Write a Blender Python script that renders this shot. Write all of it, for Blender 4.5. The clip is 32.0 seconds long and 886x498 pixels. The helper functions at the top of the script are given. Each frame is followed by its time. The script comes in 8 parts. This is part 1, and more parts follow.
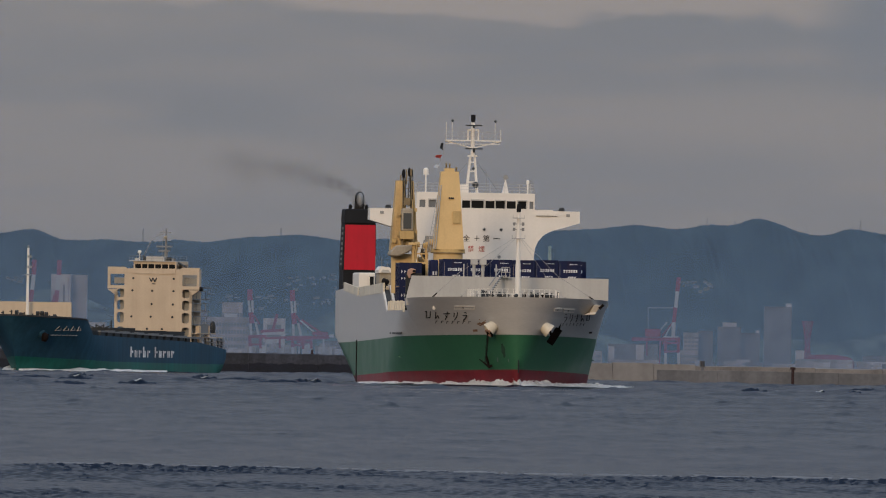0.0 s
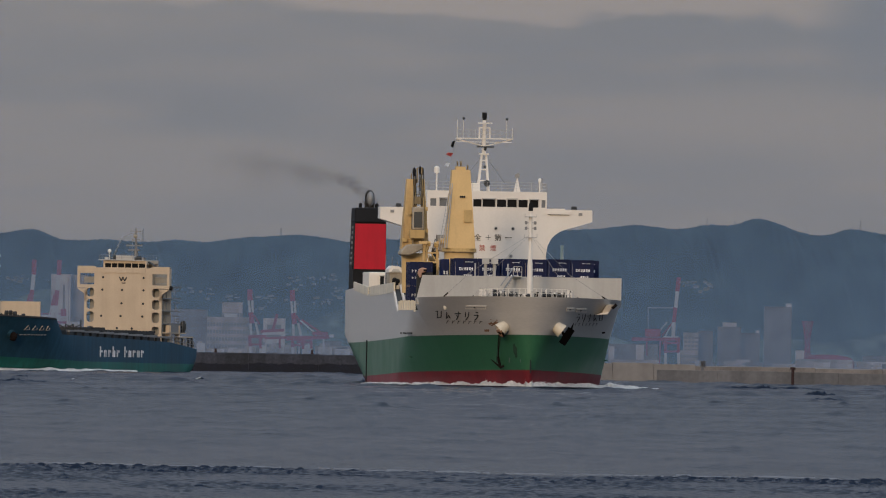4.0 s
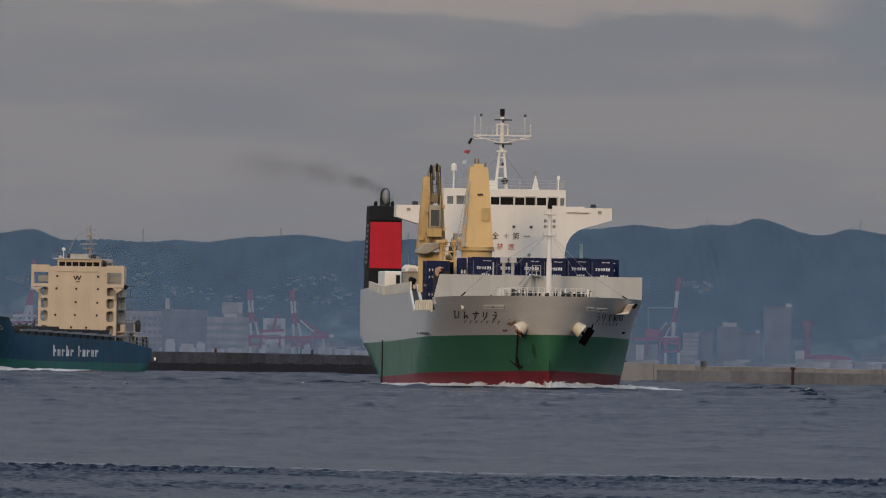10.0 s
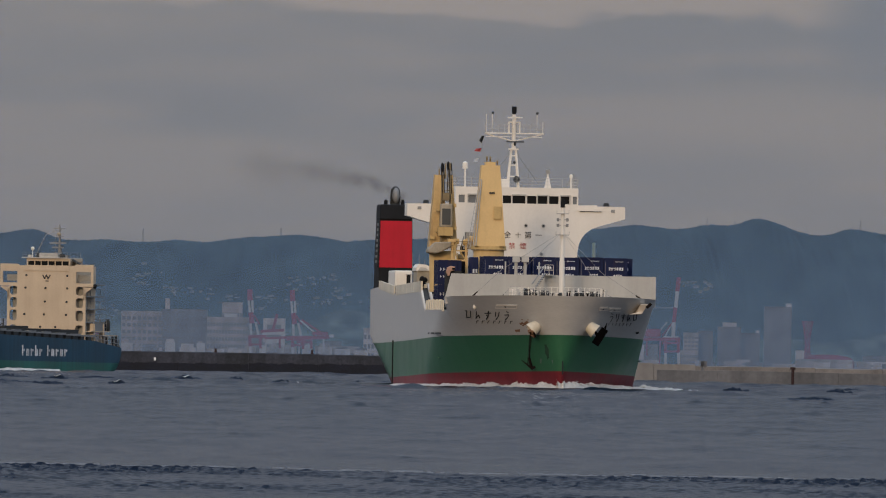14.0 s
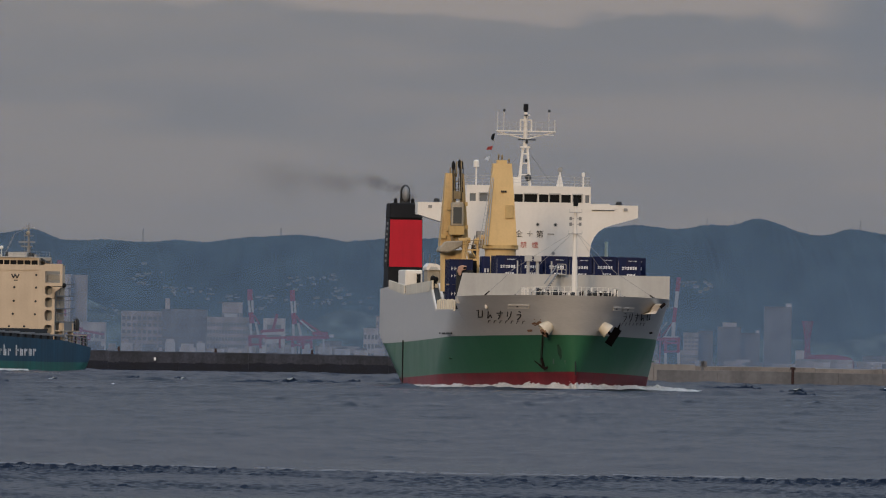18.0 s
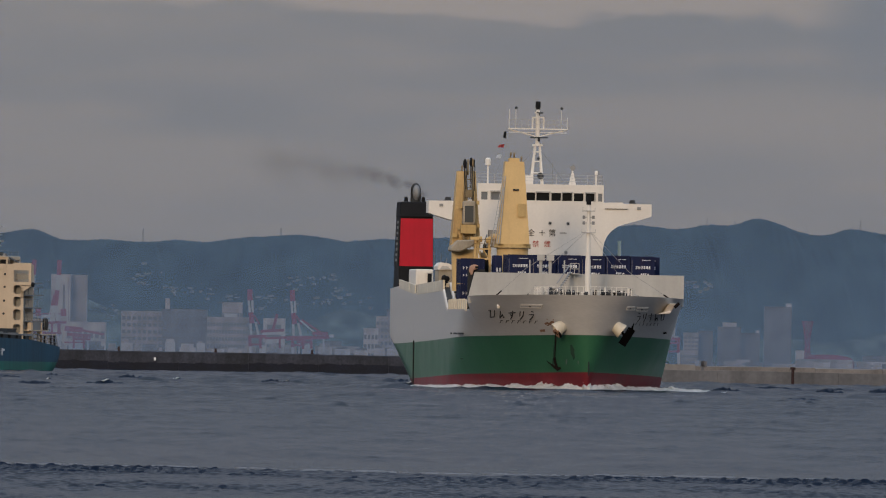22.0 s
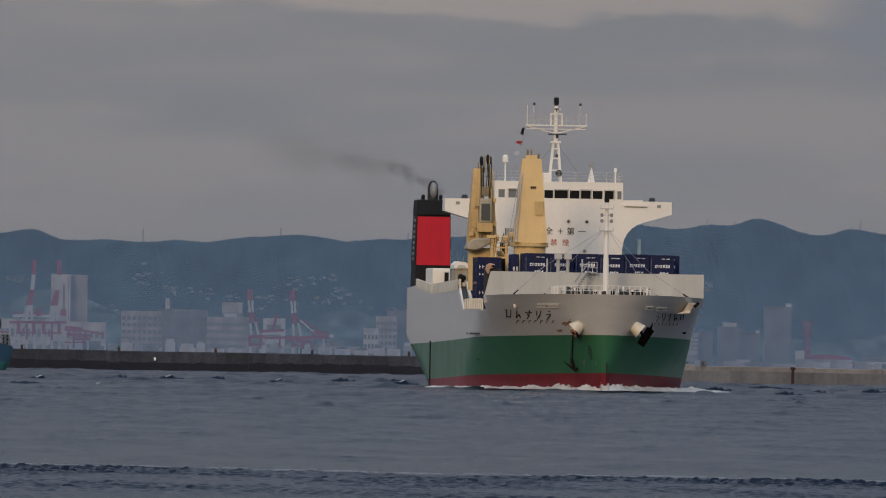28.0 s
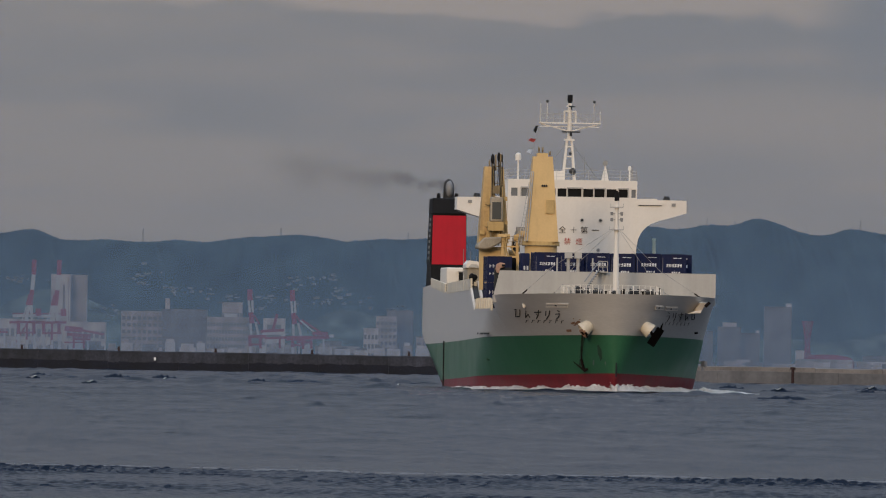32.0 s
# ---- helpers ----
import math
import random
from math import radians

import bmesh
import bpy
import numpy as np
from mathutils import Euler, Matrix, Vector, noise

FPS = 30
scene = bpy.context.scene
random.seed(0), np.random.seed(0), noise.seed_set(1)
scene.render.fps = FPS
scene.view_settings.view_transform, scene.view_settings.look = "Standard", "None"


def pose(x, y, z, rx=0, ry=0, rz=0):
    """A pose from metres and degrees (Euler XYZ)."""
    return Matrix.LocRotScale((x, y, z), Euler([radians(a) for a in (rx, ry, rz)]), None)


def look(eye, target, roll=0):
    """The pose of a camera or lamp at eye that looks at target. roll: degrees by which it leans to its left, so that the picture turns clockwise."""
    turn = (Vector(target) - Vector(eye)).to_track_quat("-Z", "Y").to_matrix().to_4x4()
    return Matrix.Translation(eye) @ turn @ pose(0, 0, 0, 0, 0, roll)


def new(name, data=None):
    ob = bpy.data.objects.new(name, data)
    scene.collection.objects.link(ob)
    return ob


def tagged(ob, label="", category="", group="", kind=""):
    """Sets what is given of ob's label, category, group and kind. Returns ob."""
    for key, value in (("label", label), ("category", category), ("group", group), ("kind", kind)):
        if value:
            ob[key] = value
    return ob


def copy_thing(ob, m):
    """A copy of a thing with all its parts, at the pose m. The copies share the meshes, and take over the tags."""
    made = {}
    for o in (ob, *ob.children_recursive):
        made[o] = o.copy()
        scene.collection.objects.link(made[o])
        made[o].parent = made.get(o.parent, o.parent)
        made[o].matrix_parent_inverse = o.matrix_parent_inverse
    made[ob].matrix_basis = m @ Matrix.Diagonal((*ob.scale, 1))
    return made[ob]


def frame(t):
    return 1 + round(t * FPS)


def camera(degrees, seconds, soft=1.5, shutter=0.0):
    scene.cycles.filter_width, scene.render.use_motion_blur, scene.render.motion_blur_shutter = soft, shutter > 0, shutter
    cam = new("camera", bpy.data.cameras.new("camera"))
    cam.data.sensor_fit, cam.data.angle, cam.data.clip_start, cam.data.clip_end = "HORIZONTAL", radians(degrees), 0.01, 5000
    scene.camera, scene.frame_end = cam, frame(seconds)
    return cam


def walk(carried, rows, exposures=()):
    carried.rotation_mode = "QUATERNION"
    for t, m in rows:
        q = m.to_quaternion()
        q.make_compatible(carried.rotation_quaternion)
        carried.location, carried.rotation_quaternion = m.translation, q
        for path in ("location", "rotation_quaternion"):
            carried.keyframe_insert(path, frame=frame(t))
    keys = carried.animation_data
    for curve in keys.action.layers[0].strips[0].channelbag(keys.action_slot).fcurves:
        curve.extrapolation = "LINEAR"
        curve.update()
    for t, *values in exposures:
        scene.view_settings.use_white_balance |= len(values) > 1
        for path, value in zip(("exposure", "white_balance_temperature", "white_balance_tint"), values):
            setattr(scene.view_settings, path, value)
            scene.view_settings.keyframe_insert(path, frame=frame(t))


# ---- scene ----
cam = camera(2.838, 32.0, soft=1.1)
EYE = (0.0, 0.0, 4.0)
VIEW = look(EYE, (0.0, 1000.0, 4.0 + 1000.0 * 172.0 / 31650.0), 1.0)
walk(cam, [(0.0, VIEW), (32.0, VIEW)], [(0.0, 0.0), (32.0, 0.0)])

# ---- world, sun ----
SUN_AZ, SUN_EL = 192.0, 11.5      # compass-like, 0 = away from the camera, clockwise seen from above
world = bpy.data.worlds.new("dusk_sky")
scene.world = world
world.use_nodes = True


def sky_world():
    """Clear-sky light behind a deck of flat evening cloud, with a lit cream edge above and greyer banks below."""
    nt = world.node_tree
    nt.nodes.clear()

    def node(kind, **fixed):
        n = nt.nodes.new(kind)
        for key, value in fixed.items():
            n.inputs[key.replace("_", " ")].default_value = value
        return n

    def math_of(op, a, b, c=None):
        n = nt.nodes.new("ShaderNodeMath")
        n.operation = op
        for k, v in enumerate((a, b, c)):
            if v is None:
                continue
            if isinstance(v, (int, float)):
                n.inputs[k].default_value = v
            else:
                nt.links.new(v, n.inputs[k])
        return n.outputs[0]

    def step(v, lo, hi, top=1.0):
        n = node("ShaderNodeMapRange", From_Min=lo, From_Max=hi, To_Max=top)
        n.interpolation_type = "SMOOTHSTEP"
        nt.links.new(v, n.inputs["Value"])
        return n.outputs[0]

    def blend(f, a, b):
        n = nt.nodes.new("ShaderNodeMixRGB")
        for k, v in enumerate((f, a, b)):
            if isinstance(v, tuple):
                n.inputs[k].default_value = (*v, 1)
            elif isinstance(v, float):
                n.inputs[k].default_value = v
            else:
                nt.links.new(v, n.inputs[k])
        return n.outputs[0]

    tc = nt.nodes.new("ShaderNodeTexCoord")

    def cloud(sx, sz, detail, seed, tilt=1.2):
        mp = node("ShaderNodeMapping", Scale=(sx, sx, sz), Location=(seed, seed * 2, seed * 3), Rotation=(0, radians(tilt), 0))
        nz = node("ShaderNodeTexNoise", Scale=1.0, Detail=detail, Roughness=0.55)
        nt.links.new(tc.outputs["Generated"], mp.inputs[0])
        nt.links.new(mp.outputs[0], nz.inputs["Vector"])
        return nz.outputs[0]

    out, bg = nt.nodes.new("ShaderNodeOutputWorld"), nt.nodes.new("ShaderNodeBackground")
    sky = nt.nodes.new("ShaderNodeTexSky")
    sky.sky_type, sky.sun_disc = "NISHITA", False
    sky.sun_elevation, sky.sun_rotation = radians(SUN_EL), radians(SUN_AZ)
    dim = nt.nodes.new("ShaderNodeMixRGB")
    dim.blend_type = "MULTIPLY"
    dim.inputs[0].default_value = 1.0
    dim.inputs[2].default_value = (0.06, 0.06, 0.06, 1)
    nt.links.new(sky.outputs[0], dim.inputs[1])
    xyz = nt.nodes.new("ShaderNodeSeparateXYZ")
    nt.links.new(tc.outputs["Generated"], xyz.inputs[0])
    across, height = xyz.outputs["X"], xyz.outputs["Z"]
    banks, streaks, curls = cloud(30.0, 260.0, 4.0, 2.9), cloud(60.0, 420.0, 4.0, 7.3), cloud(75.0, 240.0, 4.0, 5.1)
    # long banks: cool grey to pale warm grey
    col = blend(step(banks, 0.36, 0.66), (0.278, 0.253, 0.235), (0.350, 0.299, 0.256))
    col = blend(step(streaks, 0.50, 0.74, 0.55), col, (0.395, 0.326, 0.271))
    # a warmer, paler belt at mid height
    belt = math_of("MULTIPLY", step(height, 0.0098, 0.0122), step(height, 0.0150, 0.0126))
    col = blend(math_of("MULTIPLY", belt, step(curls, 0.35, 0.65, 0.5)), col, (0.385, 0.318, 0.268))
    # lit cream edge with a billowed underside
    edge = math_of("MULTIPLY_ADD", curls, 0.0040, height)
    lit = math_of("MULTIPLY", step(edge, 0.02035, 0.02095, 0.75), step(height, 0.034, 0.022))
    col = blend(math_of("MULTIPLY", lit, step(across, 0.026, 0.018)), col, (0.50, 0.40, 0.32))
    # slate gap in the deck beside it
    gap = math_of("MULTIPLY", step(math_of("MULTIPLY_ADD", curls, 0.006, across), 0.0225, 0.0275), step(height, 0.0125, 0.018, 0.7))
    col = blend(gap, col, (0.240, 0.234, 0.238))
    # warmer towards the ridge
    col = blend(step(height, 0.0125, 0.0070, 0.45), col, (0.318, 0.274, 0.243))
    col = blend(0.92, dim.outputs[0], col)
    # overhead the cloud is brighter and cooler
    col = blend(node_out(nt, height, 0.03, 0.35, 0.0, 0.85), col, (0.245, 0.297, 0.375))
    nt.links.new(col, bg.inputs[0])
    nt.links.new(node_out(nt, height, 0.06, 0.46, 1.0, SKY_TOP), bg.inputs[1])
    nt.links.new(bg.outputs[0], out.inputs[0])


def node_out(nt, value, lo, hi, a, b):
    n = nt.nodes.new("ShaderNodeMapRange")
    for key, v in (("From Min", lo), ("From Max", hi), ("To Min", a), ("To Max", b)):
        n.inputs[key].default_value = v
    nt.links.new(value, n.inputs["Value"])
    return n.outputs[0]


SKY_TOP = 3.35
sky_world()
sun = new("sun", bpy.data.lights.new("sun", "SUN"))
sun.data.energy, sun.data.angle, sun.data.color = 1.42, radians(9.0), (1.0, 0.74, 0.47)
az, el = radians(SUN_AZ), radians(SUN_EL)
sun_from = Vector((math.sin(az) * math.cos(el), math.cos(az) * math.cos(el), math.sin(el)))
sun.matrix_world = look(sun_from * 100, (0, 0, 0))


# ---- materials ----
def mat(name, rgb, rough=0.55, metal=0.0, grain=0.12, stain=0.15, scale=1.2, bump=0.0, streak=0.0, rust=0.0, spec=0.3, squeeze=None):
    """Painted or raw surface: fine grain, broad stains, downward streaks and rust runs."""
    m = bpy.data.materials.new(name)
    m.use_nodes = True
    nt = m.node_tree
    b = nt.nodes["Principled BSDF"]
    b.inputs["Roughness"].default_value = rough
    b.inputs["Metallic"].default_value = metal
    b.inputs["Specular IOR Level"].default_value = spec
    tc = nt.nodes.new("ShaderNodeTexCoord")

    def noise_at(sc, detail, stretch=None):
        n = nt.nodes.new("ShaderNodeTexNoise")
        n.inputs["Scale"].default_value = sc
        n.inputs["Detail"].default_value = detail
        if stretch:
            mp = nt.nodes.new("ShaderNodeMapping")
            mp.inputs["Scale"].default_value = stretch
            nt.links.new(tc.outputs["Object"], mp.inputs[0])
            nt.links.new(mp.outputs[0], n.inputs["Vector"])
        else:
            nt.links.new(tc.outputs["Object"], n.inputs["Vector"])
        return n.outputs[0]

    def value(src, amount):
        r = nt.nodes.new("ShaderNodeMapRange")
        r.inputs["From Min"].default_value, r.inputs["From Max"].default_value = 0.3, 0.7
        r.inputs["To Min"].default_value, r.inputs["To Max"].default_value = 1 - amount, 1 + amount * 0.5
        nt.links.new(src, r.inputs["Value"])
        return r.outputs[0]

    def times(col, val):
        x = nt.nodes.new("ShaderNodeMixRGB")
        x.blend_type = "MULTIPLY"
        x.inputs[0].default_value = 1
        nt.links.new(col, x.inputs[1])
        nt.links.new(val, x.inputs[2])
        return x.outputs[0]

    base = nt.nodes.new("ShaderNodeRGB")
    base.outputs[0].default_value = (*rgb, 1)
    col = base.outputs[0]
    fine = noise_at(scale * 6, 5, squeeze)
    broad = noise_at(scale * 0.35, 4, squeeze)
    col = times(col, value(fine, grain))
    col = times(col, value(broad, stain))
    if streak:
        col = times(col, value(noise_at(1.0, 4, (scale * 2.2, scale * 2.2, scale * 0.12)), streak))
    if rust:
        r = nt.nodes.new("ShaderNodeMapRange")
        r.inputs["From Min"].default_value, r.inputs["From Max"].default_value = 0.62, 0.8
        r.inputs["To Max"].default_value = rust
        nt.links.new(noise_at(1.0, 5, (scale * 1.1, scale * 1.1, scale * 0.25)), r.inputs["Value"])
        x = nt.nodes.new("ShaderNodeMixRGB")
        x.inputs[2].default_value = (0.13, 0.05, 0.022, 1)
        nt.links.new(r.outputs[0], x.inputs[0])
        nt.links.new(col, x.inputs[1])
        col = x.outputs[0]
    nt.links.new(col, b.inputs["Base Color"])
    rr = nt.nodes.new("ShaderNodeMapRange")
    rr.inputs["To Min"].default_value, rr.inputs["To Max"].default_value = max(0.02, rough - 0.1), min(1, rough + 0.12)
    nt.links.new(broad, rr.inputs["Value"])
    nt.links.new(rr.outputs[0], b.inputs["Roughness"])
    if bump:
        bp = nt.nodes.new("ShaderNodeBump")
        bp.inputs["Strength"].default_value = bump
        bp.inputs["Distance"].default_value = 0.05
        nt.links.new(broad if scale < 0.3 else fine, bp.inputs["Height"])
        nt.links.new(bp.outputs[0], b.inputs["Normal"])
    return m


M_GREY = mat("hull_grey_paint", (0.47, 0.45, 0.425), 0.34, 0, 0.06, 0.12, 0.6, 0.03, 0.0, 0.14, spec=0.45, squeeze=(0.25, 0.6, 3.0))
M_GREEN = mat("hull_green_paint", (0.034, 0.124, 0.062), 0.36, 0, 0.08, 0.14, 0.6, 0.03, 0.05, 0.12, spec=0.4)
M_RED = mat("antifouling_red", (0.17, 0.017, 0.024), 0.5, 0, 0.12, 0.25, 0.7, 0.03, 0.15, 0.10)
M_WHITE = mat("white_paint", (0.69, 0.635, 0.565), 0.45, 0, 0.03, 0.05, 0.7, 0.0, 0.025, 0.04)
M_CREAM = mat("cream_paint", (0.64, 0.57, 0.45), 0.5, 0, 0.05, 0.12, 0.8, 0.0, 0.14, 0.25)
M_WALL = mat("bulwark_paint", (0.41, 0.39, 0.36), 0.5, 0, 0.04, 0.08, 0.5, 0.0, 0.10, 0.06)
M_YELLOW = mat("crane_yellow_paint", (0.62, 0.42, 0.185), 0.5, 0, 0.05, 0.12, 0.9, 0.0, 0.03, 0.16)
M_YDIRTY = mat("grimy_crane_yellow", (0.56, 0.375, 0.165), 0.55, 0, 0.10, 0.25, 0.9, 0.0, 0.22, 0.42)
M_YDARK = mat("weathered_crane_steel", (0.24, 0.18, 0.10), 0.6, 0.2, 0.2, 0.3, 1.5, 0.05, 0.2, 0.4)
M_BLACK = mat("black_paint", (0.012, 0.012, 0.013), 0.6, 0, 0.2, 0.3, 1.0, spec=0.08)
M_FUNRED = mat("funnel_red_paint", (0.42, 0.008, 0.020), 0.55, 0, 0.04, 0.12, 0.8, 0.0, 0.10, spec=0.15)
M_STEEL = mat("grey_steel", (0.22, 0.22, 0.22), 0.45, 0.4, 0.15, 0.2, 1.0)
M_YPANEL = mat("faded_crane_yellow", (0.50, 0.34, 0.14), 0.6, 0, 0.08, 0.15, 1.0, 0.0, 0.05, 0.2)
M_CANVAS = mat("weathered_canvas", (0.36, 0.31, 0.24), 0.9, 0, 0.12, 0.25, 1.2, 0.1, 0.1, 0.2, spec=0.05)
M_IRON = mat("tarred_iron", (0.0035, 0.003, 0.003), 0.9, 0, 0.3, 0.3, 2.0, spec=0.0)
M_DECK = mat("deck_paint", (0.10, 0.12, 0.10), 0.7, 0, 0.2, 0.3, 0.6, 0.05)
M_CONT = mat("container_navy_paint", (0.009, 0.015, 0.055), 0.5, 0, 0.1, 0.2, 1.0, 0.0, 0.2, 0.12, spec=0.12)
M_LETTER = mat("lettering_white", (0.66, 0.66, 0.67), 0.6, 0, 0.1, 0.1, 2.0)
M_WORN = mat("worn_white_lettering", (0.55, 0.55, 0.56), 0.7, 0, 0.3, 0.5, 2.0, spec=0.1)
M_INK = mat("lettering_black", (0.02, 0.02, 0.022), 0.6, 0, 0.2, 0.2, 2.0)
M_SIGNRED = mat("lettering_red", (0.46, 0.09, 0.08), 0.6, 0, 0.2, 0.2, 2.0)
M_HOOK = mat("faded_hook_paint", (0.46, 0.27, 0.19), 0.6, 0, 0.15, 0.25, 1.0)
M_PILE = mat("rusted_red_pile", (0.045, 0.028, 0.028), 0.9, 0, 0.2, 0.3, 1.0, spec=0.05)
M_RUST = mat("rusty_iron", (0.016, 0.011, 0.010), 0.8, 0.0, 0.3, 0.4, 2.0, 0.0, spec=0.05)
M_PEACH = mat("coaster_peach_paint", (0.475, 0.372, 0.265), 0.55, 0, 0.04, 0.08, 0.8, 0.0, 0.05, 0.08)
M_PALEGREEN = mat("pale_green_paint", (0.40, 0.47, 0.44), 0.6, 0, 0.1, 0.2, 1.0)
M_RIM = mat("coaster_rim_grey", (0.26, 0.25, 0.23), 0.6)
M_WEED = mat("dark_weed", (0.009, 0.011, 0.020), 0.8, 0, 0.3, 0.4, 0.8, 0.2)
M_STAIN = mat("rust_stain", (0.26, 0.14, 0.08), 0.8, 0, 0.3, 0.3, 2.0)
M_SMUDGE2 = mat("worn_black_lettering", (0.09, 0.088, 0.085), 0.7, 0, 0.3, 0.5, 2.0, spec=0.1)
M_SMUDGE = mat("dark_scrape_and_shadow", (0.022, 0.052, 0.032), 0.8, 0, 0.3, 0.3, 2.0)
M_BLUE = mat("coaster_blue_paint", (0.021, 0.064, 0.102), 0.5, 0, 0.08, 0.2, 0.6, 0.03, 0.2, 0.06, spec=0.12)
M_TEAL = mat("coaster_green_boot", (0.009, 0.105, 0.085), 0.5, 0, 0.1, 0.25, 0.6, 0.03, 0.25)
M_HATCH = mat("dark_hatch_steel", (0.040, 0.042, 0.044), 0.65, 0.0, 0.2, 0.3, 0.8, spec=0.1)
M_CONCRETE = mat("wet_dark_concrete", (0.036, 0.039, 0.053), 0.8, 0, 0.35, 0.6, 0.5, 0.2, 0.4)
M_BEIGE = mat("weathered_beige_concrete", (0.120, 0.120, 0.128), 0.85, 0, 0.15, 0.25, 0.3, 0.2, 0.25)
M_QUAY = mat("pale_quay_concrete", (0.20, 0.19, 0.185), 0.85, 0, 0.12, 0.2, 0.2, 0.2, 0.2)
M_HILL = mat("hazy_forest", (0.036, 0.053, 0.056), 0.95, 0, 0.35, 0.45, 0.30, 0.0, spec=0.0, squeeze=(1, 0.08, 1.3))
# far ridge: distance haze is put into its paler, bluer base colour
M_FARHILL = mat("haze_tinted_forest", (0.085, 0.098, 0.110), 0.95, 0, 0.2, 0.3, 0.30, 0.0, spec=0.0)
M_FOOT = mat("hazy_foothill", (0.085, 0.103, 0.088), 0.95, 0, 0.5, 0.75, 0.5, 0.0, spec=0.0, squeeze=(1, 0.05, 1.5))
M_B1 = mat("far_pale_facade", (0.32, 0.275, 0.252), 0.8, 0, 0.25, 0.42, 0.9, squeeze=(1, 1, 0.6))
M_B2 = mat("far_grey_facade", (0.178, 0.164, 0.158), 0.8, 0, 0.25, 0.42, 0.9, squeeze=(1, 1, 0.6))
M_B3 = mat("far_white_facade", (0.45, 0.40, 0.37), 0.8, 0, 0.25, 0.42, 0.9, squeeze=(1, 1, 0.6))
M_HOUSE = mat("hazy_house_wall", (0.215, 0.222, 0.215), 0.9, 0, 0.3, 0.4, 1.5, spec=0.05)
M_BWIN = mat("far_window_glass", (0.142, 0.143, 0.149), 0.4, 0, 0.08, 0.12, 0.3)
M_FARRED = mat("far_crane_red", (0.25, 0.04, 0.068), 0.7, 0, 0.1, 0.15, 0.6)
M_FARWHITE = mat("far_crane_white", (0.40, 0.38, 0.37), 0.7, 0, 0.1, 0.15, 0.6)


def simple(name, rgb, rough=0.4, emit=0.0, spec=0.5):
    m = bpy.data.materials.new(name)
    m.use_nodes = True
    b = m.node_tree.nodes["Principled BSDF"]
    b.inputs["Base Color"].default_value = (*rgb, 1)
    b.inputs["Roughness"].default_value = rough
    if emit:
        b.inputs["Emission Color"].default_value = (*rgb, 1)
        b.inputs["Emission Strength"].default_value = emit
    b.inputs["Specular IOR Level"].default_value = spec
    return m


M_GLASS = simple("dark_window_glass", (0.006, 0.007, 0.008), 0.06, spec=0.22)
# cab pane: its grey reflection is put into the base colour
M_CABGLASS = simple("grey_reflection_cab_glass", (0.06, 0.062, 0.06), 0.2)
# paler panes: the reflection is painted as a light grey base colour
M_PALEGLASS = simple("pale_window_glass", (0.16, 0.165, 0.17), 0.15)
M_LAMPGLOW = simple("beacon_lamp", (1.0, 0.95, 0.85), 0.3, 2.0)


def foam_mat():
    """Bubbly foam: light that falls on one side also comes through to the other."""
    m = mat("sea_foam", (0.92, 0.89, 0.84), 0.7, 0, 0.4, 0.3, 1.3, 1.0, spec=0.1)
    nt = m.node_tree
    b = nt.nodes["Principled BSDF"]
    out = [n for n in nt.nodes if n.type == "OUTPUT_MATERIAL"][0]
    tl, mix = nt.nodes.new("ShaderNodeBsdfTranslucent"), nt.nodes.new("ShaderNodeMixShader")
    tl.inputs[0].default_value = (0.86, 0.87, 0.88, 1)
    mix.inputs[0].default_value = 0.35
    nt.links.new(b.outputs[0], mix.inputs[1])
    nt.links.new(tl.outputs[0], mix.inputs[2])
    nt.links.new(mix.outputs[0], out.inputs[0])
    return m


M_FOAM = foam_mat()
M_OLDFOAM = mat("old_foam", (0.135, 0.14, 0.15), 0.8, 0, 0.4, 0.5, 2.0)


def water_mat():
    m = bpy.data.materials.new("sea_water")
    m.use_nodes = True
    nt = m.node_tree
    b = nt.nodes["Principled BSDF"]
    b.inputs["Base Color"].default_value = (0.007, 0.013, 0.025, 1)
    b.inputs["Roughness"].default_value = 0.22
    b.inputs["IOR"].default_value = 1.33
    b.inputs["Specular IOR Level"].default_value = 0.024
    tc = nt.nodes.new("ShaderNodeTexCoord")
    prev = None
    for sc, st, dist in ((2.2, 0.9, 0.08), (7.0, 0.9, 0.04)):
        n = nt.nodes.new("ShaderNodeTexNoise")
        n.inputs["Scale"].default_value = sc
        n.inputs["Detail"].default_value = 4
        nt.links.new(tc.outputs["Object"], n.inputs["Vector"])
        bp = nt.nodes.new("ShaderNodeBump")
        bp.inputs["Strength"].default_value = st
        bp.inputs["Distance"].default_value = dist
        nt.links.new(n.outputs[0], bp.inputs["Height"])
        if prev:
            nt.links.new(prev, bp.inputs["Normal"])
        prev = bp.outputs[0]
    nt.links.new(prev, b.inputs["Normal"])
    return m


M_WATER = water_mat()


# ---- building blocks ----
def part(name, bm, material, parent, label=""):
    me = bpy.data.meshes.new(name)
    bm.to_mesh(me)
    bm.free()
    me.materials.append(material)
    ob = new(name, me)
    ob.parent = parent
    if label:
        tagged(ob, label)
    return ob


def smooth(ob, angle=40):
    me = ob.data
    me.polygons.foreach_set("use_smooth", [True] * len(me.polygons))
    me.set_sharp_from_angle(angle=radians(angle))
    return ob


def share(name, ob, parent, m):
    """Another part on the same mesh."""
    o = new(name, ob.data)
    o.parent = parent
    o.matrix_basis = m
    return o


def thing(name, label, category, group="", m=None):
    ob = new(name)
    tagged(ob, label, category, group)
    if m is not None:
        ob.matrix_basis = m
    return ob


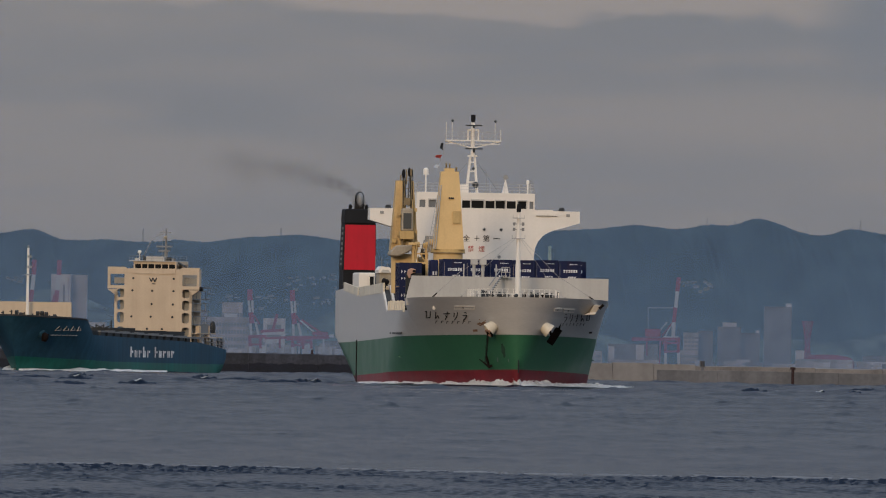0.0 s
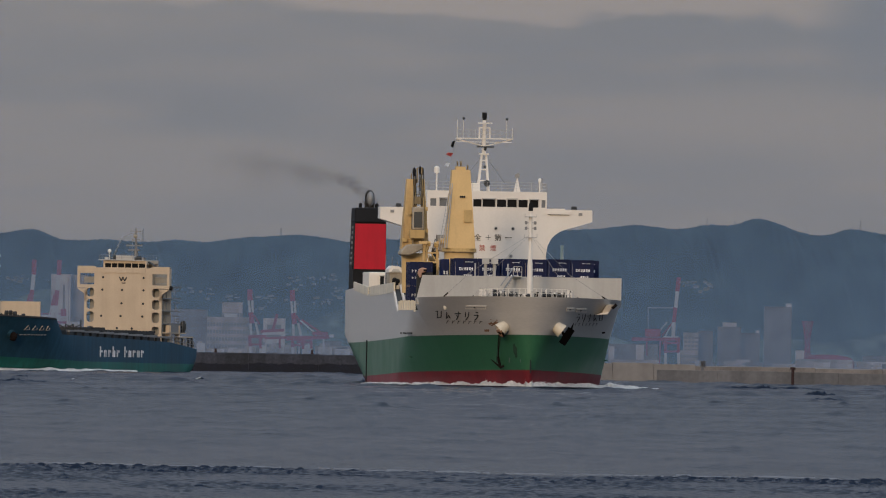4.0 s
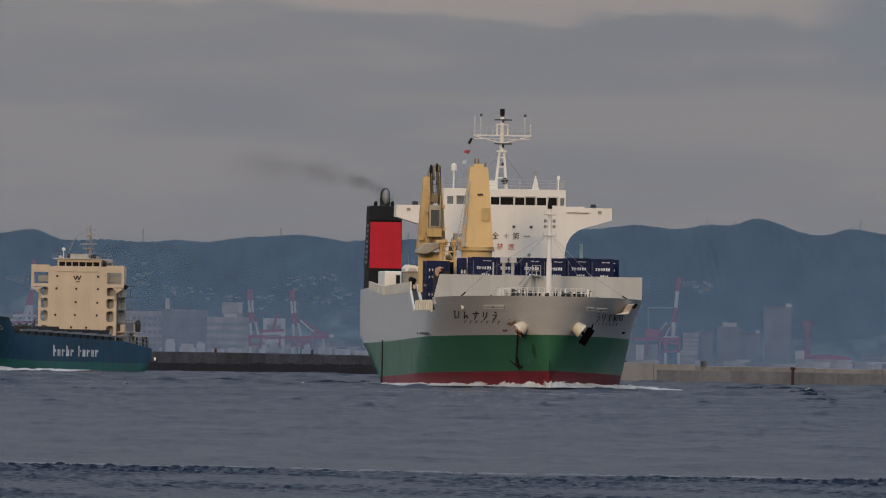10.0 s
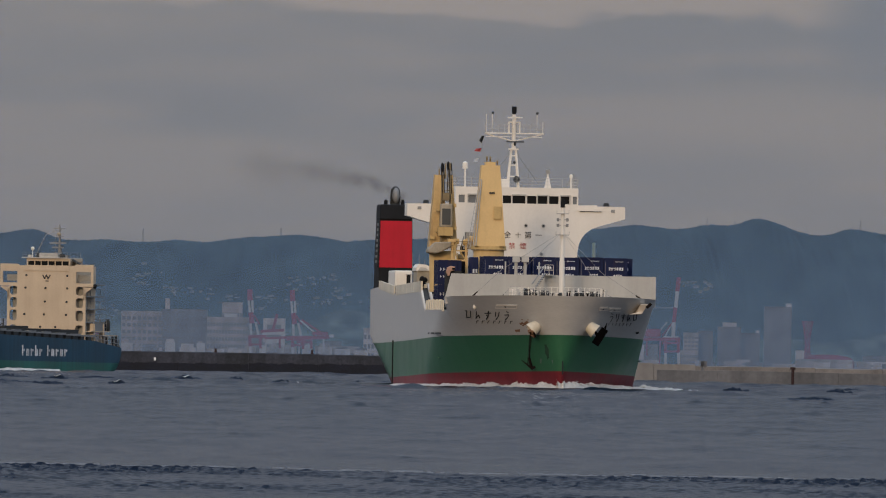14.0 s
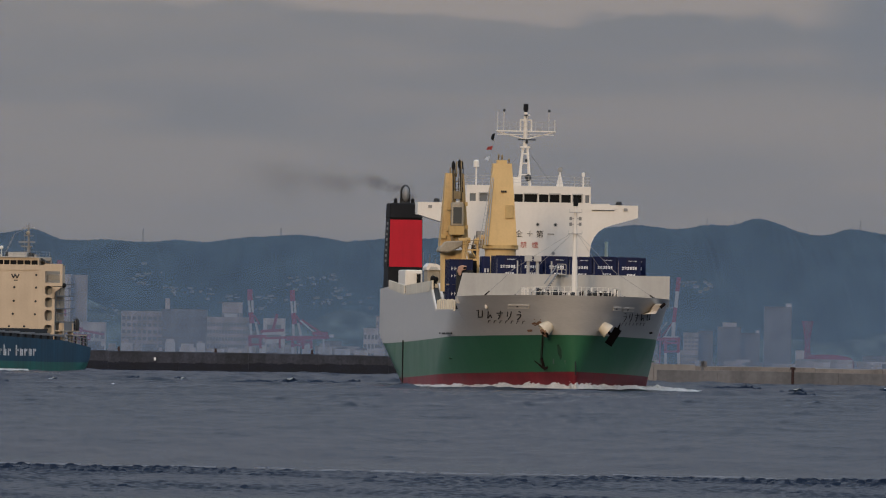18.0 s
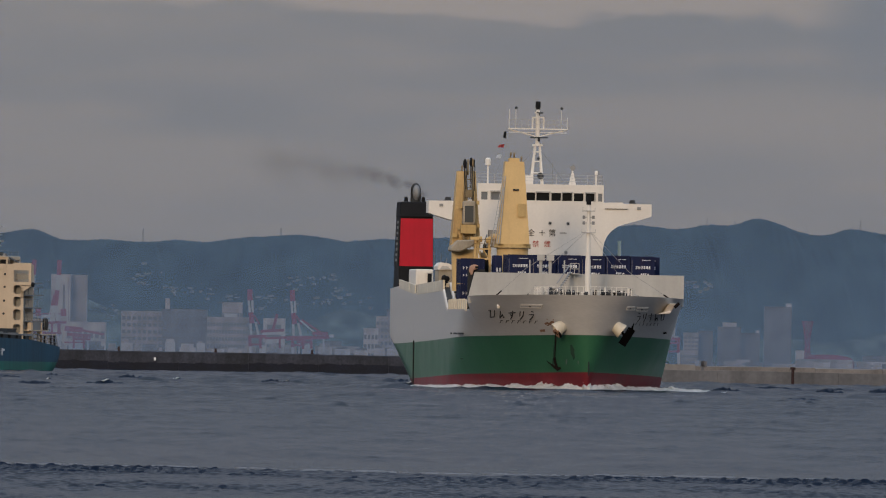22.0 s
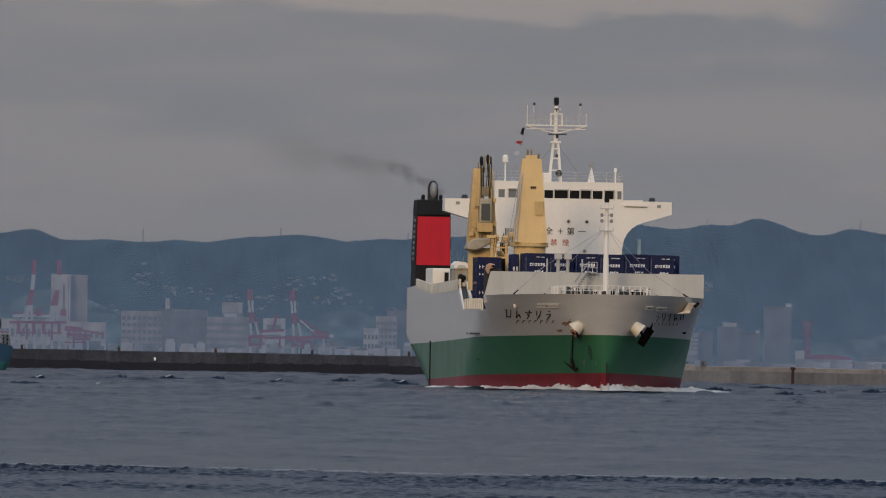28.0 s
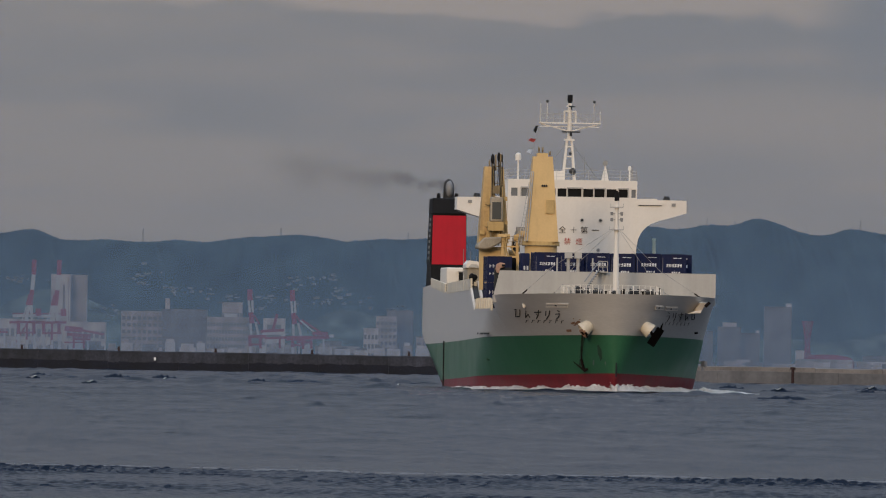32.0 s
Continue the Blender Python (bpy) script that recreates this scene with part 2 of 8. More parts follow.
def bx(bm, x0, x1, y0, y1, z0, z1):
    v = [bm.verts.new(p) for p in ((x0, y0, z0), (x1, y0, z0), (x1, y1, z0), (x0, y1, z0),
                                   (x0, y0, z1), (x1, y0, z1), (x1, y1, z1), (x0, y1, z1))]
    for f in ((3, 2, 1, 0), (4, 5, 6, 7), (0, 1, 5, 4), (1, 2, 6, 5), (2, 3, 7, 6), (3, 0, 4, 7)):
        bm.faces.new([v[i] for i in f])
    return v


def sbx(bm, a0, a1, p0, p1, z0, z1):
    """Box in ship measure: a metres aft of the stem, p to port."""
    return bx(bm, -a1, -a0, p0, p1, z0, z1)


def rod(bm, p, q, r, r2=None, n=6):
    p, q = Vector(p), Vector(q)
    d = q - p
    rot = d.to_track_quat("Z", "Y").to_matrix()
    r2 = r if r2 is None else r2
    lo, hi = [], []
    for i in range(n):
        a = 2 * math.pi * (i + 0.5) / n
        c = Vector((math.cos(a), math.sin(a), 0))
        lo.append(bm.verts.new(p + rot @ (c * r)))
        hi.append(bm.verts.new(q + rot @ (c * r2)))
    for i in range(n):
        j = (i + 1) % n
        bm.faces.new((lo[i], lo[j], hi[j], hi[i]))
    bm.faces.new(lo[::-1])
    bm.faces.new(hi)


def S(a, p, z):
    return Vector((-a, p, z))


def prism(bm, poly, lo, hi, axis="a"):
    """Extrude a closed outline. axis a: outline in (p, z), from a=lo to a=hi; axis p: outline in (a, z)."""
    def at(u, w, d):
        return (-d, u, w) if axis == "a" else (-u, d, w) if axis == "p" else (-u, w, d)
    A = [bm.verts.new(at(u, w, lo)) for u, w in poly]
    B = [bm.verts.new(at(u, w, hi)) for u, w in poly]
    n = len(poly)
    for i in range(n):
        bm.faces.new((A[i], A[(i + 1) % n], B[(i + 1) % n], B[i]))
    bm.faces.new(A[::-1])
    bm.faces.new(B)
    bmesh.ops.recalc_face_normals(bm, faces=bm.faces[:])


def frustum(bm, bot, top):
    """Tapered block: bot and top are (a0, a1, p0, p1, z)."""
    v = []
    for a0, a1, p0, p1, z in (bot, top):
        v += [bm.verts.new(S(a, p, z)) for a, p in ((a1, p0), (a0, p0), (a0, p1), (a1, p1))]
    for f in ((3, 2, 1, 0), (4, 5, 6, 7), (0, 1, 5, 4), (1, 2, 6, 5), (2, 3, 7, 6), (3, 0, 4, 7)):
        bm.faces.new([v[i] for i in f])


def bevel(bm, w, seg=1):
    bmesh.ops.bevel(bm, geom=bm.edges[:], offset=w, segments=seg, affect="EDGES", profile=0.5)
    return bm


def ball(bm, c, r, sz=1.0, seg=12, rings=8):
    m = Matrix.Translation(c) @ Matrix.Diagonal((r, r, r * sz, 1))
    bmesh.ops.create_uvsphere(bm, u_segments=seg, v_segments=rings, radius=1.0, matrix=m)


def lerp(x, xs, ys):
    return float(np.interp(x, xs, ys))


# ---- sea ----
def wave_field(X, Y, lo):
    """Wind sea: short steep wavelets and a weaker low swell, in groups, with slicks and rips."""
    rng = np.random.default_rng(4)
    Z = np.zeros_like(X)
    for i in range(64):
        lam = lo * 2.8 ** rng.random()
        ang = radians(rng.normal(195, 28))
        k = 2 * math.pi / lam
        ph = k * (X * math.sin(ang) + Y * math.cos(ang)) + rng.random() * 6.28
        Z += 0.0046 * lam * ((np.sin(ph) + 0.3 * np.sin(2 * ph + 0.4)) if i % 2 else 1.5 * (0.6366 - np.abs(np.sin(ph / 2))))
    for i in range(6):
        lam = 14 + 22 * rng.random()
        ang = radians(rng.normal(195, 25))
        k = 2 * math.pi / lam
        Z += 0.0025 * np.sin(k * (X * math.sin(ang) + Y * math.cos(ang)) + rng.random() * 6.28)
    grp = np.zeros_like(X)
    for i in range(18):
        lx, ly = 5 + 22 * rng.random(), 30 + 120 * rng.random()
        grp += np.sin(6.283 * X / lx + 0.02 * Y + rng.random() * 6.28) * np.sin(6.283 * Y / ly + rng.random() * 6.28)
    grp = np.where(Y < 640, np.clip(0.75 + 0.2 * grp, 0.3, 1.5), np.clip(0.5 + 0.3 * grp, 0.1, 1.8) ** 1.8)
    yy = Y + 7 * np.sin(X / 9.0) + 4 * np.sin(X / 3.7 + 1) + 2 * np.sin(X / 1.3)
    A = np.interp(yy, [430, 560, 582, 593, 602, 614, 640, 900, 1300, 1600, 1750, 2100, 2300, 2780],
                  [1.4, 1.6, 2.6, 3.3, 0.3, 0.2, 0.5, 0.55, 0.6, 0.65, 0.75, 0.75, 0.6, 0.5])
    return Z * A * (0.4 + 0.85 * grp)


def scatter_wavelets(X, Y, Z, half, y0, y1, dx, dy):
    """Single short steep wavelets strewn over the smoother water."""
    rng = np.random.default_rng(int(y0))
    if y0 < 600 or y0 > 1590:
        return Z
    for k in range(int(0.085 * half * (y1 - y0))):
        cx, cy = rng.uniform(-half, half), rng.uniform(y0, y1)
        wx, wy, h = rng.uniform(0.25, 0.9), rng.uniform(1.0, 1.6), rng.uniform(0.05, 0.13) * (1.3 if k % 6 == 0 else 1.0) * (cy / 1000.0) ** 0.6
        i0, i1 = int((cy - 3 * wy - y0) / dy), int((cy + 3 * wy - y0) / dy) + 1
        j0, j1 = int((cx - 3 * wx + half) / dx), int((cx + 3 * wx + half) / dx) + 1
        sl = (slice(max(0, i0), max(0, i1)), slice(max(0, j0), max(0, j1)))
        u, v = (X[sl] - cx) / wx, (Y[sl] - cy - 0.4 * np.sin(X[sl] * 2.1)) / wy
        Z[sl] += h * np.exp(-u * u - v * v) * (1 + 0.35 * np.sin(X[sl] * 9 + k))
    return Z


def make_sea():
    co, quads, base = [], [], 0
    # three sheets of growing cell size, each overlapping the next a little
    for half, y0, y1, dx, dy in ((19.5, 428, 640, 0.085, 0.2), (30, 637, 1100, 0.2, 0.6), (43, 1097, 1600, 0.25, 0.8), (84, 1597, 2780, 0.6, 2.0)):
        xs, ys = np.arange(-half, half + 0.01, dx), np.arange(y0, y1 + 0.01, dy)
        X, Y = np.meshgrid(xs, ys)
        Z = wave_field(X, Y, dx * 3.4)
        edge = np.minimum((half - np.abs(X)) / 4.0, np.minimum((Y - y0) / 2.5, (y1 - Y) / 2.5)).clip(0, 1)
        Z = scatter_wavelets(X, Y, Z, half, y0, y1, dx, dy) * edge + 0.03
        nr, nc = X.shape
        co.append(np.stack([X.ravel(), Y.ravel(), Z.ravel()], 1))
        idx = base + np.arange(nr * nc).reshape(nr, nc)
        quads.append(np.stack([idx[:-1, :-1].ravel(), idx[:-1, 1:].ravel(), idx[1:, 1:].ravel(), idx[1:, :-1].ravel()], 1))
        base += nr * nc
    far = 6000.0
    co.append(np.array([(-far, -far, -0.12), (far, -far, -0.12), (far, far, -0.12), (-far, far, -0.12)]))
    quads.append(np.array([[base, base + 1, base + 2, base + 3]]))
    co, quads = np.vstack(co), np.vstack(quads).astype(np.int32)
    me = bpy.data.meshes.new("water")
    me.vertices.add(len(co))
    me.vertices.foreach_set("co", co.astype(np.float32).ravel())
    me.loops.add(quads.size)
    me.loops.foreach_set("vertex_index", quads.ravel())
    me.polygons.add(len(quads))
    me.polygons.foreach_set("loop_start", np.arange(0, quads.size, 4, dtype=np.int32))
    me.polygons.foreach_set("use_smooth", np.ones(len(quads), dtype=bool))
    me.update(calc_edges=True)
    me.materials.append(M_WATER)
    ob = new("water", me)
    tagged(ob, "choppy slate-grey sea with dark wavelets and smooth slicks", "water", kind="structure")
    return ob


sea = make_sea()


# ---- mountains ----
def ridge_height(x, weights, lo, step, base, width):
    return base + sum(w * math.exp(-((x - lo - i * step) / width) ** 2) for i, w in enumerate(weights))


SKYLINE = (0.2, 0.6, 0.9, 1.0, 1.7, 2.0, 3.2, 0.6, 0.7, 1.1, 0.6, 0.6, 1.4, 0.5, 1.4, 2.0, 2.1, 2.7, 2.1, 1.1, 1.9, 1.8, 2.1, 2.4, 2.8, 3.0, 3.4, 3.9, 4.2, 4.5, 4.9, 5.7, 5.1, 4.6, 6.1, 5.3, 7.6, 6.3, 4.3, 3.8, 5.9, 4.6, 4.3, 4.2, 4.0, 3.8, 4.1)


def slope_height(top, x, v, rough, seed):
    """Height of a hillside at x, a share v of the way from its foot to its crest."""
    prof = math.sin(v * math.pi / 2) ** 0.9
    n = noise.fractal(Vector((x * 0.16 + seed, v * 1.5, seed)), 1.0, 2.0, 2)
    spur = 1 - abs(math.sin(x * 0.11 + 3 * v + seed + 0.8 * n)) * 0.12 * math.sin(v * math.pi)
    n2 = noise.fractal(Vector((x * 1.5, v * 5, seed)), 1.0, 2.0, 4)
    trees = 0.3 * noise.noise(Vector((x * 0.9, v * 3, seed + 2))) + 0.34 * noise.noise(Vector((x * 2.2, v * 9, seed + 5))) + 0.2 * noise.noise(Vector((x * 4.5, v * 9, seed + 9)))
    return -1 + (top(x) + 1) * prof * spur + rough * n2 * (0.3 + 0.7 * math.sin(v * math.pi)) + trees * v ** 10


def make_range(name, label, material, top, y_back, y_front, x0, x1, nx, ny, rough, seed):
    verts, faces = [], []
    for j in range(ny):
        v = j / (ny - 1)
        for i in range(nx):
            x = x0 + (x1 - x0) * i / (nx - 1)
            verts.append((x, y_front + (y_back - y_front) * v, slope_height(top, x, v, rough, seed)))
    for j in range(ny - 1):
        for i in range(nx - 1):
            q = j * nx + i
            faces.append((q, q + 1, q + nx + 1, q + nx))
    nb = len(verts)
    for i in range(nx):
        verts.append((verts[(ny - 1) * nx + i][0], y_back + 60, -1))
    for i in range(nx - 1):
        q = (ny - 1) * nx + i
        faces.append((q, q + 1, nb + i + 1, nb + i))
    me = bpy.data.meshes.new(name)
    me.from_pydata(verts, [], faces)
    me.materials.append(material)
    me.polygons.foreach_set("use_smooth", [True] * len(me.polygons))
    ob = new(name, me)
    tagged(ob, label, "mountain", kind="structure")
    return ob


def main_top(x):
    if x < -150 or x > 150:
        return 33 + 3 * math.sin(x * 0.035) + 2 * math.sin(x * 0.09)
    return ridge_height(x, SKYLINE, -149.5, 6.5, 30.0, 5.2)


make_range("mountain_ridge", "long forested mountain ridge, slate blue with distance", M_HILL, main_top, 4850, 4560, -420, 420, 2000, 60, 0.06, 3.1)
def foot_top(x):
    return 12 + 3 * math.sin(x * 0.06 + 1.2) + 2.0 * math.sin(x * 0.17) - 5 * min(1, max(0, (x - 20) / 30))


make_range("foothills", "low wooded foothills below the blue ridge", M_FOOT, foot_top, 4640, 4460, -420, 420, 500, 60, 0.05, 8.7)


def hillside(x, z):
    """The place nearest to the shore where the hills reach the height z."""
    for y in range(4462, 4850, 4):
        h = slope_height(main_top, x, (y - 4560) / 290.0, 0.06, 3.1) if y > 4560 else -1
        if y <= 4640:
            h = max(h, slope_height(foot_top, x, (y - 4460) / 180.0, 0.05, 8.7))
        if h >= z:
            return y
    return None


def behind_top(x):
    return 29.5 + 3.4 * math.exp(-((x + 20.0) / 17.0) ** 2) + 5.6 * math.exp(-((x - 47.0) / 14.0) ** 2) + 0.5 * math.sin(x * 0.3) + 0.3 * math.sin(x * 0.71)


make_range("far_ridge", "ridge behind the dips of the nearer one, haze put into its paler colour", M_FARHILL, behind_top, 4930, 4890, -420, 420, 900, 12, 0.05, 5.4)

bm = bmesh.new()
bx(bm, -420, 420, 4150, 4900, -3, 0.35)
tagged(part("ground", bm, M_QUAY, None), "flat grey harbour land", "ground", kind="structure")


# added translucent blue sheet before the far shore and hills, standing in for sea haze
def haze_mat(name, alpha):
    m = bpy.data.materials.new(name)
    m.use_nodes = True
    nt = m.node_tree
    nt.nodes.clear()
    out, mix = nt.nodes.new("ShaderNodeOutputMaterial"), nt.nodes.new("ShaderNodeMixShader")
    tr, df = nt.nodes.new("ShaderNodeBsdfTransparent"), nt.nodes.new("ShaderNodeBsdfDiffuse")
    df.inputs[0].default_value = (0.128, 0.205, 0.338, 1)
    # sheet more opaque over the water, clearer aloft
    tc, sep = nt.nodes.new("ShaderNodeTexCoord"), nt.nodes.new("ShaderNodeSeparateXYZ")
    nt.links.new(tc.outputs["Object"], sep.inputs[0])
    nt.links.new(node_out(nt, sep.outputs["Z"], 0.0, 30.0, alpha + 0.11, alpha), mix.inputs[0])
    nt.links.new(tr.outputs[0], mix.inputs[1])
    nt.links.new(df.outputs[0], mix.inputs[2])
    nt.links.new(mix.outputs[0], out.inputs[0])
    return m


for y, alpha, lab in ((4130.0, 0.45, "added translucent blue sheet standing in for haze before the far shore"),):
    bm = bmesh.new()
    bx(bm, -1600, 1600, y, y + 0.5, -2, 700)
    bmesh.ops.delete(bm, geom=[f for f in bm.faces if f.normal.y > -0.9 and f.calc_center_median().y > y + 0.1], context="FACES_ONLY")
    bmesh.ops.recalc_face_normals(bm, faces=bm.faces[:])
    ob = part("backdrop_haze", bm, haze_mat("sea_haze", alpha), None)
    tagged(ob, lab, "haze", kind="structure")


# ---- the white, green and red cargo ship ----
SHIP_ROWS = [(0, 8.2, 1909.0, 4.25), (6, 9.98, 1877.3, 4.22), (12, 11.82, 1845.6, 4.22), (18, 13.58, 1813.9, 4.25),
             (24, 15.3, 1782.3, 4.24), (28, 16.25, 1761.1, 4.08), (32, 16.98, 1740.0, 3.65)]


def ship_pose(r):
    return pose(r[1], r[2], 0, 0, 0, r[3] - 90)


ship = thing("cargo_ship", "grey, green and red cargo ship with yellow cranes and red funnel", "cargo ship")
BEAM = 10.95


def half_breadth(a, z):
    zs = (-2.0, 0.0, 5.3, 9.4)
    a0 = lerp(z, zs, (3.0, 1.5, 0.2, -2.1))
    le = lerp(z, zs, (48, 45, 32.0, 20.0))
    n = lerp(z, zs, (1.9, 1.9, 2.1, 2.5))
    u = min(max((a - a0) / le, 0.0), 1.0)
    b = BEAM * (1 - (1 - u) ** n) * (1 + lerp(z, (4.6, 9.4), (0.0, 1.8)) * math.exp(-u / 0.07) * (1 - u))
    # rounded stem
    s = max(a - a0, 0.0)
    r = lerp(z, (0.0, 2.0, 4.5, 6.0, 9.4), (0.12, 0.35, 1.1, 2.0, 2.8))
    b = min(math.sqrt(b * b + 2 * r * s * math.exp(-s / 3.5)), BEAM)
    end = lerp(z, (-2, 0, 4.2, 5), (84, 93, 122, 127))
    if a > end:
        b *= max(0.05, 1 - ((a - end) / 36.0) ** 1.4)
    return b


def a_of(p, z):
    """Where the shell at height z has the half breadth |p|, forward of its full beam."""
    lo, hi = -6.0, 40.0
    for _ in range(30):
        m = (lo + hi) / 2
        lo, hi = (m, hi) if half_breadth(m, z) < abs(p) else (lo, m)
    return hi


def on_bow(p, z, out=0.05):
    return S(a_of(p, z) - out, p, z)


def z_green(a):
    return 4.2 + 1.17 * max(0, (127 - a) / 127) ** 1.5


def z_redline(a):
    return 0.4 + 1.24 * max(0, (127 - a) / 127) ** 1.5


def z_top(a):
    return lerp(a, (-5, 5, 17.9, 18.0, 44.0, 52.0, 88, 90, 113, 127), (9.42, 9.32, 9.1, 7.8, 7.8, 10.0, 9.56, 9.58, 10.34, 10.1))


def hull_band(name, lo, hi, rows, material, label):
    """Both sides of the shell between two sheer lines, with its stem and transom."""
    u = [0, .0006, .0022, .005, .010, .017, .026, .038, .053, .072, .1, .14, .19, .25, .32, .4, .5, .6, .7, .8, .9, 1]
    fore = [v * 18.0 for v in u][:-1]
    aft = [17.9, 18.0, 22, 26, 30, 34, 38, 41, 44, 46, 48, 50, 52, 60, 70, 80, 86, 88, 90, 93, 96, 100, 104, 108, 113, 116, 120, 122, 124, 127]
    bm = bmesh.new()
    grid = {}
    cols = [("f", v) for v in fore] + [("a", v) for v in aft]
    for side in (-1, 1):
        for ci, (kind, s) in enumerate(cols):
            for r in range(rows + 1):
                f = r / rows
                # near the stem the columns follow its rake
                a_ref = s
                zl, zh = lo(max(a_ref, 0)), hi(a_ref)
                z = zl + (zh - zl) * f
                rake = lerp(z, (-2.0, 0.0, 5.3, 9.4), (3.0, 1.5, 0.2, -2.1))
                a = s + rake * max(0, 1 - s / 18.0) if kind == "f" else s
                p = half_breadth(a, z) * side
                if ci == 0 and side == 1:
                    grid[side, ci, r] = grid[-1, 0, r]
                else:
                    grid[side, ci, r] = bm.verts.new(S(a, p if ci else 0.0, z))
        for ci in range(len(cols) - 1):
            for r in range(rows):
                q = [grid[side, ci, r], grid[side, ci + 1, r], grid[side, ci + 1, r + 1], grid[side, ci, r + 1]]
                bm.faces.new(q if side == 1 else q[::-1])
    n = len(cols) - 1
    for r in range(rows):
        bm.faces.new((grid[-1, n, r], grid[-1, n, r + 1], grid[1, n, r + 1], grid[1, n, r]))
    bmesh.ops.recalc_face_normals(bm, faces=bm.faces[:])
    return smooth(part(name, bm, material, ship, label), 50)


hull_band("topside_plating", z_green, z_top, 10, M_GREY, "light grey hull plating above the green belt")
hull_band("green_belt", z_redline, z_green, 6, M_GREEN, "dark green painted hull belt")
hull_band("red_bottom", lambda a: -1.5, z_redline, 4, M_RED, "red antifouling bottom paint at the waterline")


def ship_decks():
    bm = bmesh.new()
    for lo, hi, z, n in ((-1.0, 17.9, 8.3, 16), (17.9, 52.5, 7.4, 6), (52.0, 126.8, 9.7, 6)):
        prev = None
        for i in range(n + 1):
            a = lo + (hi - lo) * i / n
            b = half_breadth(a, z) - 0.12
            pair = (bm.verts.new(S(a, -b, z)), bm.verts.new(S(a, b, z)))
            if prev:
                bm.faces.new((prev[0], prev[1], pair[1], pair[0]))
            prev = pair
    part("deck", bm, M_DECK, ship, "dark green steel decks")
    # rubbing strip, shell door marks
    bm = bmesh.new()
    sbx(bm, 90.1, 90.7, -BEAM - 0.10, -BEAM + 0.1, -0.6, 4.55)
    part("fender_strip", bm, M_BLACK, ship, "black vertical rubbing strip")
    for a0, a1 in ((37.5, 39), (31, 35), (22, 29.5)):
        bm = bmesh.new()
        sbx(bm, a0, a1, -BEAM - 0.04, -BEAM + 0.05, 5.25, 5.42)
        part("side_mark", bm, M_INK, ship)
    # forward wave-breaking wall
    bm = bmesh.new()
    top, bot = 11.55, 8.4
    prism(bm, [(-10.95, bot), (10.9, bot), (10.9, top), (-10.35, top), (-10.95, 9.1)], 16.0, 16.25)
    part("breakwater_wall", bm, M_WALL, ship, "pale painted wave-breaking wall across the foredeck")
    bm = bmesh.new()
    prism(bm, [(16.26, 8.7), (22.5, 8.7), (22.5, 9.0), (20.5, 11.35), (16.26, 11.5)], 10.68, 10.9, "p")
    part("bulwark_return", bm, M_WALL, ship)
    for p in np.linspace(-9.5, 9.5, 9):
        bm = bmesh.new()
        prism(bm, [(16.25, 8.4), (17.4, 8.4), (16.25, 11.2)], p - 0.04, p + 0.04, "p")
        part("wall_stiffener", bm, M_WALL, ship)
    # hatch deck under the containers
    bm = bmesh.new()
    sbx(bm, 19.0, 62.0, -8.2, 9.6, 7.4, 10.84)
    part("hatch_cover", bm, M_HATCH, ship, "dark steel hatch cover")


ship_decks()


def rails(name, pts, h, parent, material, n_rows=3, r=0.035, gap=1.5, label="white pipe railing"):
    bm = bmesh.new()
    for p, q in zip(pts[:-1], pts[1:]):
        p, q = Vector(p), Vector(q)
        k = max(1, int((q - p).length / gap))
        for i in range(k + 1):
            f = p.lerp(q, i / k)
            rod(bm, f, f + Vector((0, 0, h)), r, n=4)
        for j in range(n_rows):
            up = Vector((0, 0, h * (j + 1) / n_rows))
            rod(bm, p + up, q + up, r * 0.8, n=4)
    return part(name, bm, material, parent, label)


